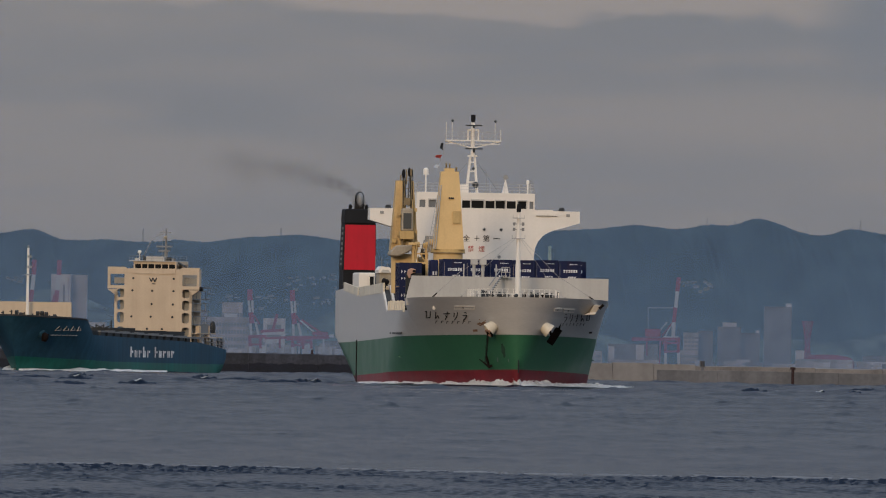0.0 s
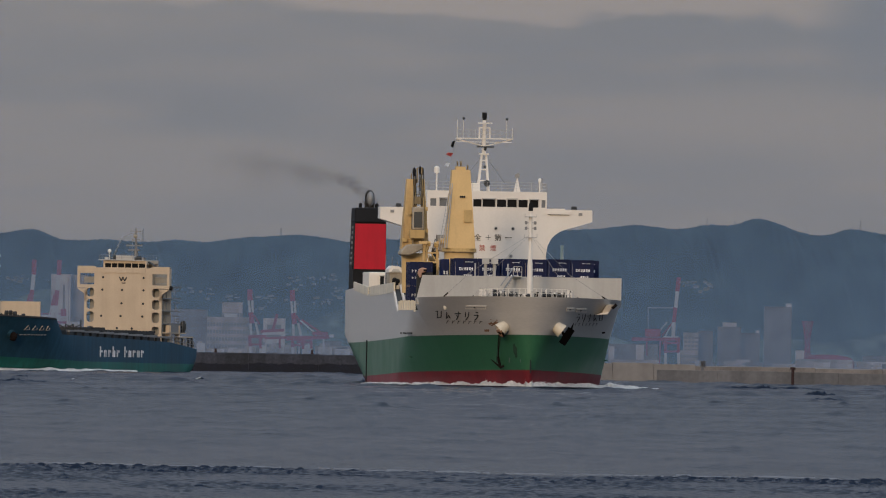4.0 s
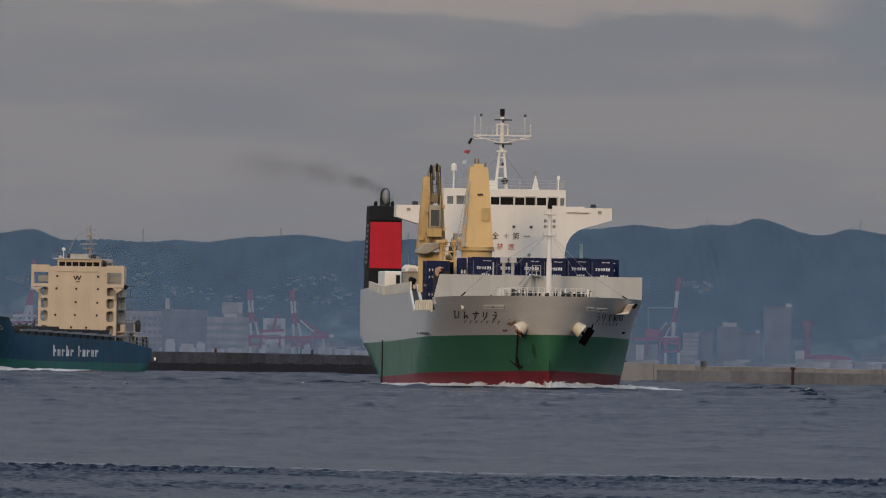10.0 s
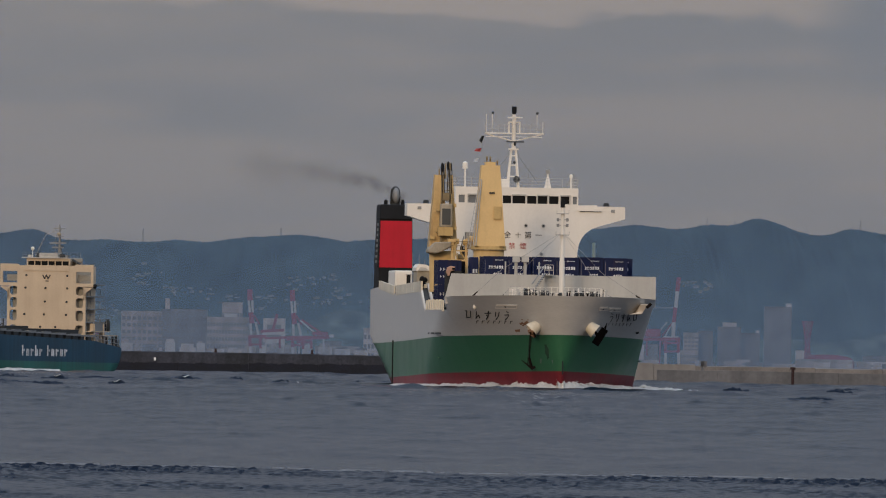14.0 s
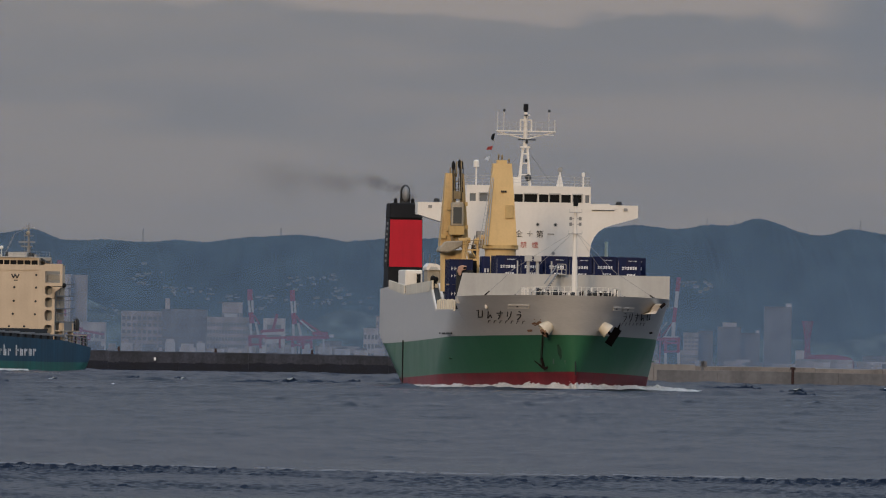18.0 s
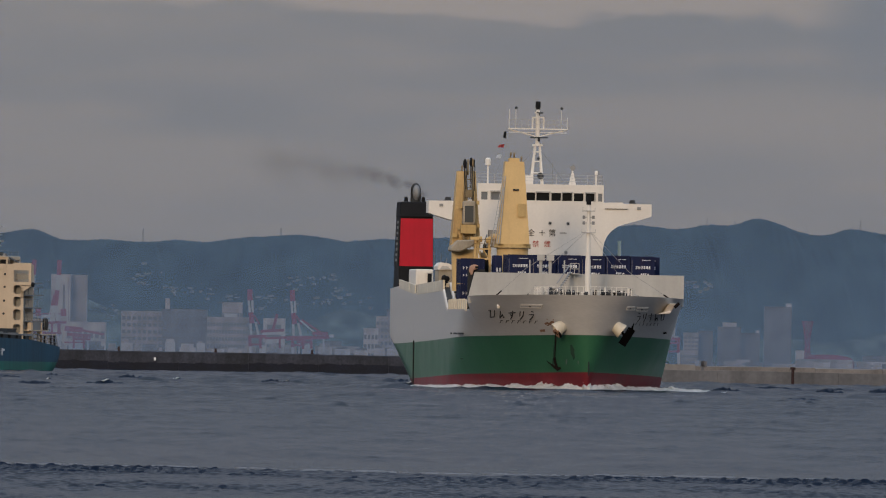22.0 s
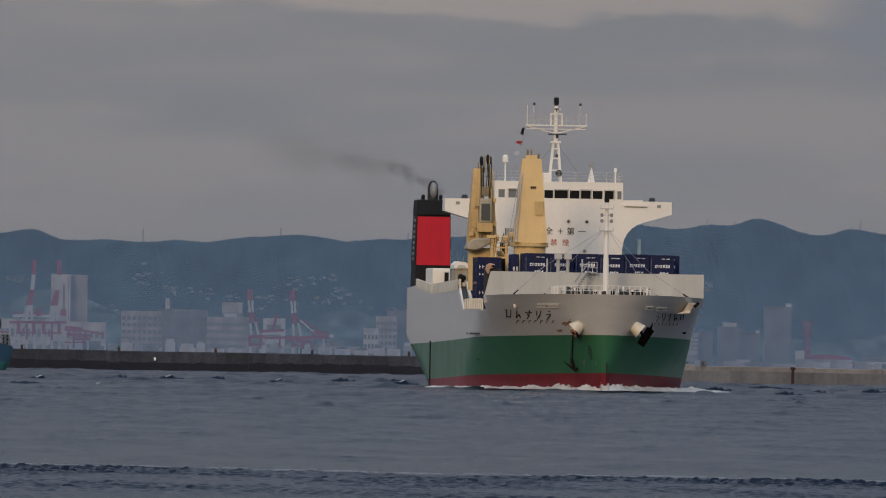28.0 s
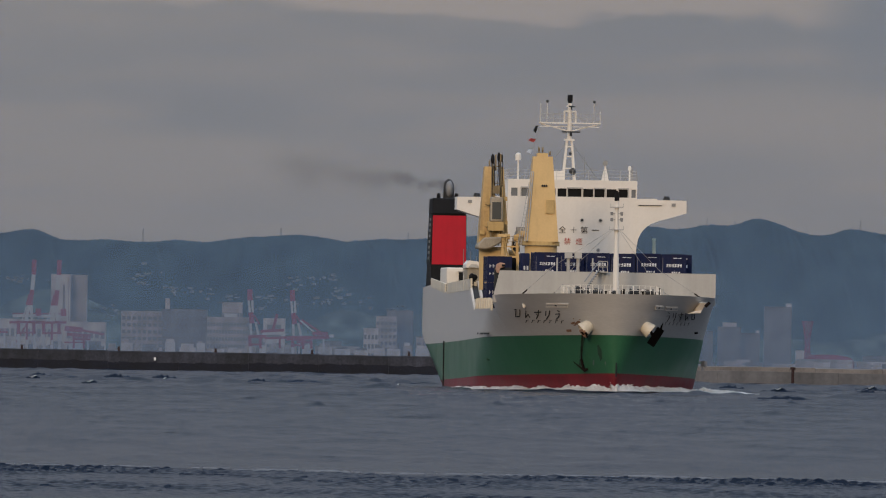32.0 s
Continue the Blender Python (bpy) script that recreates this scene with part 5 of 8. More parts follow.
    prism(bm, [(-9.85, 11.75), (-9.65, 11.3), (-9.45, 11.35), (-9.4, 11.8), (-8.95, 11.95), (-8.9, 12.3), (-9.4, 12.4), (-9.75, 12.2)], 30.0, 30.6)
    bevel(bm, 0.06, 1)
    hook = part("hook_block", bm, M_HOOK, ship, "pinkish-tan curved hook block")
    bm = bmesh.new()
    sbx(bm, 29.9, 30.1, -9.25, -8.9, 12.0, 12.2)
    part("hook_pin", bm, M_BLACK, hook)
    bm = bmesh.new()
    sbx(bm, 30.6, 31.4, -9.9, -8.2, 7.4, 11.9)
    part("hook_stand", bm, M_HATCH, ship)
    bm = bmesh.new()
    sbx(bm, 30.5, 33.5, -7.3, -6.45, 10.84, 13.35)
    bevel(bm, 0.08, 1)
    locker = part("gear_locker", bm, M_CONT, ship, "navy blue gear locker beside the containers")
    for k in range(2):
        bm = bmesh.new()
        sbx(bm, 30.46, 30.52, -7.05 + k * 0.3, -6.87 + k * 0.3, 11.7, 12.1)
        part("locker_mark", bm, M_WORN, locker)
    rng = random.Random(41)
    for k in range(16):
        p, z, a = rng.uniform(-8.3, -6.0), rng.uniform(12.9, 15.2), rng.uniform(46, 52)
        bm = bmesh.new()
        if k % 4 == 0:
            rod(bm, S(a, p, z), S(a, p + rng.uniform(0.3, 0.7), z), rng.uniform(0.2, 0.35), n=10)
            part("hoist_drum", bm, M_YDARK, ship, "weathered hoist drum between the cranes")
        elif k % 4 == 1:
            sbx(bm, a, a + 0.8, p - 0.3, p + 0.3, z - 0.4, z + rng.uniform(0.1, 0.5))
            part("motor_box", bm, M_HATCH, ship, "dark motor box between the cranes")
        else:
            q = rng.uniform(-0.6, 0.6)
            rod(bm, S(a, p, z - 0.7), S(a, p + q, z + 0.9), 0.06, n=5)
            part("brace", bm, M_YPANEL if k % 2 else M_STEEL, ship)
    bm = bmesh.new()
    sbx(bm, 45.5, 53, -8.6, -6.0, 12.3, 12.5)
    for p in (-8.5, -6.2):
        for a in (46, 52.5):
            rod(bm, S(a, p, 9.7), S(a, p, 12.3), 0.14, n=6)
    part("gear_platform", bm, M_YDARK, ship, "weathered gear platform between the cranes")
    bm = bmesh.new()
    for d in (0.0, 0.28):
        rod(bm, S(34.6, -7.35 + d, 14.3), S(34.9, -6.35 + d, 20.4), 0.035, n=4)
    for k in range(18):
        f = k / 17
        rod(bm, S(34.6 + 0.3 * f, -7.35 + f, 14.4 + 6.0 * f), S(34.6 + 0.3 * f, -7.07 + f, 14.4 + 6.0 * f), 0.022, n=4)
    part("leaning_ladder", bm, M_WALL, ship, "pale ladder leaning on the crane tower")
    # pair of white vent posts behind the wall
    for p in (-3.5, -2.55):
        bm = bmesh.new()
        rod(bm, S(18, p, 8), S(18, p, 13.0), 0.17, n=10)
        sbx(bm, 17.6, 18.4, p - 0.36, p + 0.36, 12.85, 13.45)
        part("vent_post", bm, M_WALL, ship, "pale mushroom vent post")
    for p in (-4.6, -1.1):
        bm = bmesh.new()
        rod(bm, S(18, p, 8), S(18, p, 12.9), 0.08, n=6)
        part("lamp_post", bm, M_WALL, ship)


deck_cranes()


def funnel():
    bm = bmesh.new()
    frustum(bm, (120, 127.2, -10.62, -6.88, 9.7), (120.8, 126.6, -10.45, -6.92, 17.72))
    f = part("funnel", bm, M_BLACK, ship, "tall black funnel casing with a red front")
    bm = bmesh.new()
    v = [S(120.26, -10.5, 12.5), S(120.26, -6.93, 12.5), S(120.75, -6.98, 17.6), S(120.75, -10.4, 17.6)]
    q = [bm.verts.new(w + Vector((0.04, 0, 0))) for w in v] + [bm.verts.new(w - Vector((0.02, 0, 0))) for w in v]
    for ids in ((0, 1, 2, 3), (0, 4, 5, 1), (1, 5, 6, 2), (2, 6, 7, 3), (3, 7, 4, 0)):
        bm.faces.new([q[i] for i in ids])
    bmesh.ops.recalc_face_normals(bm, faces=bm.faces[:])
    part("funnel_front", bm, M_FUNRED, f, "bright red funnel front panel")
    bm = bmesh.new()
    v = [S(121.0, -10.64, 12.5), S(126.9, -10.64, 12.5), S(126.6, -10.46, 17.75), S(121.2, -10.46, 17.75)]
    q = [bm.verts.new(w) for w in v] + [bm.verts.new(w + Vector((0, 0.1, 0))) for w in v]
    for ids in ((0, 1, 2, 3), (0, 4, 5, 1), (1, 5, 6, 2), (2, 6, 7, 3), (3, 7, 4, 0)):
        bm.faces.new([q[i] for i in ids])
    bmesh.ops.recalc_face_normals(bm, faces=bm.faces[:])
    side = part("funnel_side", bm, M_BLACK, f, "black funnel side with pale lettering bars")
    for i in range(8):
        z = 13.0 + i * 0.58
        bm = bmesh.new()
        sbx(bm, 122.5, 124.5, -10.69 + (z - 12.5) * 0.04, -10.55 + (z - 12.5) * 0.04, z, z + 0.28)
        part("side_lettering", bm, M_STEEL, side)
    bm = bmesh.new()
    frustum(bm, (120.6, 126.8, -10.5, -6.9, 17.72), (121.0, 126.4, -10.45, -7.0, 19.4))
    bevel(bm, 0.15, 2)
    part("funnel_cap", bm, M_BLACK, f)
    bm = bmesh.new()
    rod(bm, S(123, -8.68, 19.3), S(123, -8.68, 20.6), 0.58, 0.55, 16)
    ball(bm, S(123, -8.68, 20.6), 0.55, 1.5, 16, 10)
    smooth(part("exhaust_pipe", bm, M_HATCH, f, "sooty rounded exhaust pipe"), 60)
    bm = bmesh.new()
    ball(bm, S(122.5, -8.65, 20.4), 0.42, 2.0, 14, 10)
    part("exhaust_mouth", bm, M_STEEL, f)
    for p in (-9.75, -7.9):
        bm = bmesh.new()
        rod(bm, S(122.5, p, 19.2), S(122.5, p, 19.75), 0.2, n=10)
        ball(bm, S(122.5, p, 19.75), 0.2, 1, 10, 6)
        part("small_pipe", bm, M_BLACK, f)


funnel()


# ---- containers on the ship's deck ----
def corrugated(bm, L, W, H):
    """Closed box with ribbed ends and sides, resting on z = 0, its door end at x = L/2."""
    bx(bm, -L / 2, L / 2 - 0.04, -W / 2 + 0.03, W / 2 - 0.03, 0.03, H - 0.03)
    for i in range(22):
        x = -L / 2 + 0.2 + i * (L - 0.4) / 21
        for s in (-1, 1):
            y = s * (W / 2 - 0.03)
            bx(bm, x - 0.05, x + 0.05, min(y, y + s * 0.03), max(y, y + s * 0.03), 0.16, H - 0.14)
    return bm


def container(label, marks=False):
    L, W, H = 6.06, 2.44, 2.59
    c = thing("container", label, "container", "containers on the deck")
    part("body", corrugated(bmesh.new(), L, W, H), M_CONT, c)
    for y in (-W / 2, W / 2 - 0.13):
        for x in (-L / 2, L / 2 - 0.1):
            bm = bmesh.new()
            bx(bm, x, x + 0.1, y, y + 0.13, 0, H)
            part("corner_post", bm, M_CONT, c)
    for z, nm in ((0, "sill"), (H - 0.13, "header")):
        bm = bmesh.new()
        bx(bm, L / 2 - 0.1, L / 2, -W / 2 + 0.13, W / 2 - 0.13, z, z + 0.13)
        part(nm, bm, M_CONT, c)
    for y in (-0.8, -0.35, 0.35, 0.8):
        bm = bmesh.new()
        rod(bm, (L / 2 + 0.02, y, 0.15), (L / 2 + 0.02, y, H - 0.15), 0.022, n=5)
        part("lock_rod", bm, M_CONT, c)
    bm = bmesh.new()
    rng = random.Random(6)
    if marks:
        for i in range(3):
            for z0, h in ((1.45, 0.34), (0.75, 0.24)):
                y = -1.0 + i * 0.32
                bx(bm, L / 2 - 0.02, L / 2 + 0.012, y, y + 0.07, z0, z0 + h)
                bx(bm, L / 2 - 0.02, L / 2 + 0.014, y, y + 0.2, z0 + h * 0.4, z0 + h * 0.65)
        part("marking", bm, M_WORN, c, "worn grey marks on the door end")
        return c
    for n, y0, z0, w, h in ((6, -0.72, 1.32, 0.265, 0.31), (4, -0.2, 0.72, 0.22, 0.17), (7, -0.05, 2.16, 0.13, 0.09)):
        for i in range(n):
            y = y0 + i * w
            bx(bm, L / 2 - 0.02, L / 2 + 0.012, y, y + w * 0.72, z0, z0 + h * 0.22)
            for k in range(4):
                u, t = rng.uniform(0, 0.55) * w, rng.uniform(0.15, 0.78) * h
                if k % 2:
                    bx(bm, L / 2 - 0.02, L / 2 + 0.014, y + u, y + u + w * 0.24, z0, z0 + h)
                else:
                    bx(bm, L / 2 - 0.02, L / 2 + 0.016, y, y + w * 0.8, z0 + t, z0 + t + h * 0.24)
    tagged(part("lettering", bm, M_LETTER, c, "white unreadable lettering bars"), kind="stuff")
    bm = bmesh.new()
    bx(bm, L / 2 - 0.01, L / 2 + 0.01, -1.10, -1.07, 0.3, 2.2)
    part("edge_stripe", bm, M_STEEL, c)
    return c


riders = []      # (thing, pose on the ship)
first = container("navy blue steel container with white lettering, on the hatch cover")
spots = [(22.0, 7.2, 10.86), (22.1, 4.7, 10.9), (22.3, 2.2, 10.845), (22.0, -0.3, 10.86), (22.4, -2.8, 10.845), (22.2, -5.3, 10.845),
         (29.3, 4.7, 10.845), (29.3, 2.15, 10.845), (29.4, -0.4, 10.845)]
for i, (a, p, z) in enumerate(spots):
    ob = first if i == 0 else copy_thing(first, Matrix())
    riders.append((ob, pose(-a - 3.03, p, z)))
gang = container("navy blue container stacked in the open side gangway", True)
bm = bmesh.new()
for a in (33.3, 38.3):
    sbx(bm, a, a + 0.5, -10.4, -8.3, 7.4, 7.82)
part("container_stand", bm, M_HATCH, ship, "low dark stand under the gangway containers")
for ob, a, z in ((gang, 33.0, 7.825), (copy_thing(gang, Matrix()), 33.1, 10.42)):
    riders.append((ob, pose(-a - 3.03, -9.25, z)))
ob = copy_thing(first, Matrix())
tagged(ob, "navy blue container on a lower deck beside the hatch")
bm = bmesh.new()
sbx(bm, 26, 34, 9.6, 10.4, 7.4, 10.1)
part("side_bench", bm, M_HATCH, ship)
riders.append((ob, pose(-29.4 - 3.03, 8.35, 10.845)))


# ---- blue coaster ----
COAST_ROWS = [(0, -39.9, 2469.0), (32, -71.45, 2373.0)]
COAST_HEAD = -17.0
coaster = thing("container_coaster", "dark blue coastal container ship with a cream superstructure, under way", "cargo ship")
CF = 61.0       # stem to superstructure front


def coast_breadth(a, z):
    zs = (-1.0, 0.0, 4.5, 7.0)
    a0 = lerp(z, zs, (2.5, 2.0, -1.0, -3.0))
    le = lerp(z, zs, (26, 24, 17, 14))
    e = lerp(z, zs, (1.0, 0.95, 0.75, 0.6))
    u = min(max((a - a0) / le, 0), 1)
    b = 6.6 * math.sin(math.pi / 2 * u) ** e
    end = lerp(z, (-1, 0, 2, 3), (66, 70, 73.5, 74))
    if a > end:
        b *= max(0.1, 1 - ((a - end) / 20) ** 1.4)
    return b


def coast_top(a):
    return lerp(a, (-3, 12.0, 14.6, 40, 62, 74), (7.2, 6.75, 4.7, 4.3, 3.9, 3.0))


def coast_band(name, lo, hi, rows, material, label):
    fore = [v * 12.0 for v in (0, .01, .03, .06, .1, .16, .24, .34, .46, .6, .75, .9)]
    aft = [12.0, 13, 14, 14.6, 18, 24, 30, 40, 50, 56, 60, 62, 64, 66, 68, 70, 72, 74]
    cols = [("f", v) for v in fore] + [("a", v) for v in aft]
    bm = bmesh.new()
    g = {}
    for side in (-1, 1):
        for ci, (kind, s) in enumerate(cols):
            for r in range(rows + 1):
                zl, zh = lo(s), hi(s)
                z = zl + (zh - zl) * r / rows
                rake = lerp(z, (-1, 0, 4.5, 7), (2.5, 2.0, -1.0, -3.0))
                a = s + rake * max(0, 1 - s / 12) if kind == "f" else s
                if ci == 0 and side == 1:
                    g[side, ci, r] = g[-1, 0, r]
                else:
                    g[side, ci, r] = bm.verts.new(S(a, side * coast_breadth(a, z) if ci else 0, z))
        for ci in range(len(cols) - 1):
            for r in range(rows):
                bm.faces.new((g[side, ci, r], g[side, ci + 1, r], g[side, ci + 1, r + 1], g[side, ci, r + 1]))
    n = len(cols) - 1
    for r in range(rows):
        bm.faces.new((g[-1, n, r], g[-1, n, r + 1], g[1, n, r + 1], g[1, n, r]))
    bmesh.ops.recalc_face_normals(bm, faces=bm.faces[:])
    return smooth(part(name, bm, material, coaster, label), 50)


def boot_top(a):
    return lerp(a, (-3, 8, 24, 60), (1.75, 1.45, 1.1, 0.95))


coast_band("hull_plating", boot_top, coast_top, 8, M_BLUE, "dark blue hull plating")
coast_band("green_boot", lambda a: -1.0, boot_top, 3, M_TEAL, "green boot topping at the waterline")


def coaster_parts():
    bm = bmesh.new()
    for lo, hi, z, n in ((-2.6, 13.2, 6.2, 10), (13.2, 73.8, 2.9, 8)):
        prev = None
        for i in range(n + 1):
            a = lo + (hi - lo) * i / n
            b = coast_breadth(a, z) - 0.1
            pr = (bm.verts.new(S(a, -b, z)), bm.verts.new(S(a, b, z)))
            if prev:
                bm.faces.new((prev[0], prev[1], pr[1], pr[0]))
            prev = pr
    part("deck", bm, M_DECK, coaster)
    bm = bmesh.new()
    sbx(bm, 13.2, 13.4, -5.9, 5.9, 2.9, 5.8)
    part("forecastle_bulkhead", bm, M_PEACH, coaster)
    # pale bulwark rim of the bow
    bm = bmesh.new()
    prev = None
    rim = [-2.9 + 15.0 * (i / 22) ** 2 for i in range(23)]
    for side in (-1, 1):
        prev = None
        for a in rim:
            z = coast_top(a)
            b = side * (coast_breadth(a, min(z, 7.0)) + 0.06) if a > -2.85 else 0.0
            cur = (bm.verts.new(S(a, b, z - 0.12)), bm.verts.new(S(a, b, z + 0.12)), bm.verts.new(S(a, b * 0.97, z + 0.12)), bm.verts.new(S(a, b * 0.97, z - 0.12)))
            if prev:
                for i in range(3):
                    bm.faces.new((prev[i], cur[i], cur[i + 1], prev[i + 1]))
            prev = cur
    bmesh.ops.recalc_face_normals(bm, faces=bm.faces[:])
    part("bow_bulwark", bm, M_HATCH, coaster, "dark bow bulwark rim")
    # cream wave wall
    bm = bmesh.new()
    prism(bm, [(-5.3, 6.2), (5.2, 6.2), (5.2, 9.05), (-5.3, 9.05)], 9.0, 9.3)
    part("wave_wall", bm, M_PEACH, coaster, "cream wave wall on the forecastle")
    gear = random.Random(5)
    for p in np.linspace(-4.2, 4.2, 15):
        bm = bmesh.new()
        top = gear.uniform(7.25, 7.95)
        if gear.random() < 0.5:
            rod(bm, S(5.0, p - 0.2, top - 0.3), S(5.0, p + 0.2, top - 0.3), 0.3, n=10)
            sbx(bm, 4.8, 5.2, p - 0.15, p + 0.15, 6.2, top - 0.25)
            part("winch_drum", bm, M_HATCH, coaster, "dark mooring winch drum")
        else:
            rod(bm, S(4.6, p, 6.2), S(4.6, p, top), 0.13, 0.1, 8)
            sbx(bm, 4.5, 4.7, p - 0.25, p + 0.1, top - 0.3, top - 0.15)
            part("mooring_post", bm, M_HATCH, coaster)
    bm = bmesh.new()
    rod(bm, S(6.8, -0.3, 6.2), S(6.8, -0.3, 16.3), 0.22, 0.15, 10)
    fm = part("foremast", bm, M_WHITE, coaster, "white foremast")
    bm = bmesh.new()
    sbx(bm, 6.6, 7.0, -0.7, 0.1, 12.6, 12.75)
    part("lamp_platform", bm, M_STEEL, fm)
    bm = bmesh.new()
    rod(bm, S(6.8, -0.3, 16.3), S(6.8, -0.3, 16.7), 0.12, n=6)
    part("masthead_lamp", bm, M_STEEL, fm)
    for z in (13.6, 15.0):
        bm = bmesh.new()
        sbx(bm, 6.6, 6.8, -0.35, 0.25, z, z + 0.3)
        part("mast_lamp", bm, M_STEEL, fm)
    # anchors at the bow
    for side in (-1, 1):
        a, z = 3.0, 4.6
        b = coast_breadth(a, z)
        bm = bmesh.new()
        rod(bm, S(a, side * (b - 0.3), z + 0.3), S(a - 0.5, side * (b + 0.45), z), 0.62, 0.5, 12)
        pod = part("anchor_pocket", bm, M_BLUE, coaster)
        bm = bmesh.new()
        ball(bm, S(a - 0.7, side * (b + 0.6), z - 0.3), 0.5, 1.3, 8, 6)
        rod(bm, S(a - 0.7, side * (b + 0.2), z - 0.8), S(a - 0.7, side * (b + 1.2), z + 0.1), 0.18, 0.05, 4)
        part("anchor", bm, M_RUST, pod, "dark anchor")
    # hatch, coaming, stanchions
    bm = bmesh.new()
    sbx(bm, 15.5, CF - 2, -5.3, 5.3, 2.9, 5.15)
    part("hatch_coaming", bm, M_HATCH, coaster, "dark hatch coaming")
    for i in range(11):
        bm = bmesh.new()
        a = 16 + i * 4.0
        sbx(bm, a, a + 3.6, -5.2, 5.2, 5.15, 5.33 + 0.05 * (i % 3))
        part("hatch_cover", bm, M_HATCH, coaster)
    for i in range(14):
        bm = bmesh.new()
        a = 18 + i * 3.2
        z = coast_top(a)
        sbx(bm, a, a + 1.5, 6.15, 6.5, z - 0.1, z + 0.45)
        part("lashing_post", bm, M_HATCH, coaster, "dark lashing post on the gunwale")
        bm = bmesh.new()
        sbx(bm, a - 0.05, a + 3.15, 6.1, 6.55, z + 0.45, z + 0.66 + 0.1 * (i % 2))
        part("gunwale_rail", bm, M_STEEL, coaster)
    bm = bmesh.new()
    sbx(bm, 46, 57, -5.4, -1.2, 5.3, 5.75)
    part("hatch_stack", bm, M_HATCH, coaster, "stacked dark hatch covers before the house")
    for p in (-5.5, -4.4, -3.3, -2.2, -1.1):
        bm = bmesh.new()
        rod(bm, S(46, p, 5.3), S(46, p, 6.75 if p in (-5.5, -1.1) else 6.2), 0.11, n=5)
        rod(bm, S(46, p, 6.1), S(46, p + 0.9 if p < -3 else p - 0.9, 5.7), 0.08, n=5)
        part("cell_guide", bm, M_HATCH, coaster, "dark cell guide")
    # superstructure: front wall with side galleries, piers with openings
    bm = bmesh.new()
    sbx(bm, CF, CF + 9, -4.05, 4.05, 2.9, 14.0)
    house = part("house", bm, M_PEACH, coaster, "cream accommodation house with portholes")
    for side in (-1, 1):
        bm = bmesh.new()
        sbx(bm, CF, CF + 0.3, *sorted((side * 4.05, side * 4.2)), 2.9, 14.15)
        sbx(bm, CF, CF + 0.3, *sorted((side * 5.25, side * 5.6)), 2.9, 10.9)
        for z, z1 in ((2.9, 4.75), (5.95, 6.5), (7.95, 8.3), (9.65, 10.0)):
            sbx(bm, CF, CF + 0.3, *sorted((side * 4.2, side * 5.25)), z, z1)
        # wing: frame round a large opening
        sbx(bm, CF, CF + 0.3, *sorted((side * 4.2, side * 6.65)), 11.2, 11.65)
        sbx(bm, CF, CF + 0.3, *sorted((side * 4.2, side * 6.65)), 13.2, 14.2)
        sbx(bm, CF, CF + 0.3, *sorted((side * 6.3, side * 6.65)), 11.65, 13.2)
        prism(bm, [(side * 5.25, 11.1), (side * 6.65, 11.1), (side * 5.6, 10.4), (side * 5.6, 9.4), (side * 5.25, 9.4)], CF, CF + 0.3)
        part("gallery_frame", bm, M_PEACH, house, "cream gallery frame with openings")
        bm = bmesh.new()
        for z in (4.55, 6.3, 8.1, 9.8, 11.4):
            sbx(bm, CF + 0.3, CF + 8.5, *sorted((side * 4.05, side * 5.6)), z, z + 0.15)
        sbx(bm, CF + 0.3, CF + 4, *sorted((side * 4.05, side * 6.6)), 11.4, 11.55)
        part("gallery_floor", bm, M_STEEL, house)
        bm = bmesh.new()
        sbx(bm, CF + 1.6, CF + 1.8, *sorted((side * 4.05, side * 5.3)), 3.0, 11.2)
        sbx(bm, CF + 1.6, CF + 1.8, *sorted((side * 4.05, side * 6.2)), 11.9, 12.75)
        part("gallery_screen", bm, M_RIM, house, "grey screen behind the gallery")
        # fillets that round the corners of the openings
        for z0, z1 in ((4.75, 5.95), (6.5, 7.95), (8.3, 9.65), (10.0, 11.2)):
            for pa, sg in ((4.2, 1), (5.25, -1)):
                for zz, sz in ((z0, 1), (z1, -1)):
                    bm = bmesh.new()
                    prism(bm, [(side * pa, zz), (side * (pa + 0.3 * sg), zz), (side * (pa + 0.1 * sg), zz + 0.1 * sz), (side * pa, zz + 0.3 * sz)], CF + 0.02, CF + 0.28)
                    part("corner_fillet", bm, M_PEACH, house)
        bm = bmesh.new()
        for z in (4.7, 6.5, 8.3, 9.95):
            rod(bm, S(CF + 2.4, side * 5.5, z), S(CF + 2.4, side * 5.5, z + 1.0), 0.05, n=4)
            rod(bm, S(CF + 0.4, side * 5.55, z + 1.0), S(CF + 8.3, side * 5.55, z + 1.0), 0.05, n=4)
            rod(bm, S(CF + 6.5, side * 5.55, z), S(CF + 6.5, side * 5.55, z + 1.0), 0.05, n=4)
        part("gallery_rail", bm, M_STEEL, house)
    for p, z in ((-2.9, 12.65), (2.95, 12.65), (-3.0, 10.97), (-0.15, 10.95), (2.95, 10.95), (-0.2, 9.12), (2.9, 9.1), (-3.1, 7.37), (-0.3, 7.37), (2.85, 7.35), (-0.8, 5.68), (1.35, 5.68)):
        bm = bmesh.new()
        rod(bm, S(CF + 0.02, p, z), S(CF - 0.06, p, z), 0.16, n=12)
        part("porthole", bm, M_HATCH, house)
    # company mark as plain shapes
    bm = bmesh.new()
    for p0, p1, z0, z1 in ((-0.55, -0.28, 12.75, 12.2), (-0.05, -0.28, 12.75, 12.2), (-0.05, 0.22, 12.75, 12.2), (0.5, 0.22, 12.75, 12.2)):
        rod(bm, S(CF - 0.03, p0, z0), S(CF - 0.03, p1, z1), 0.1, n=4)
    sbx(bm, CF - 0.05, CF, -0.2, 0.3, 11.85, 11.97)
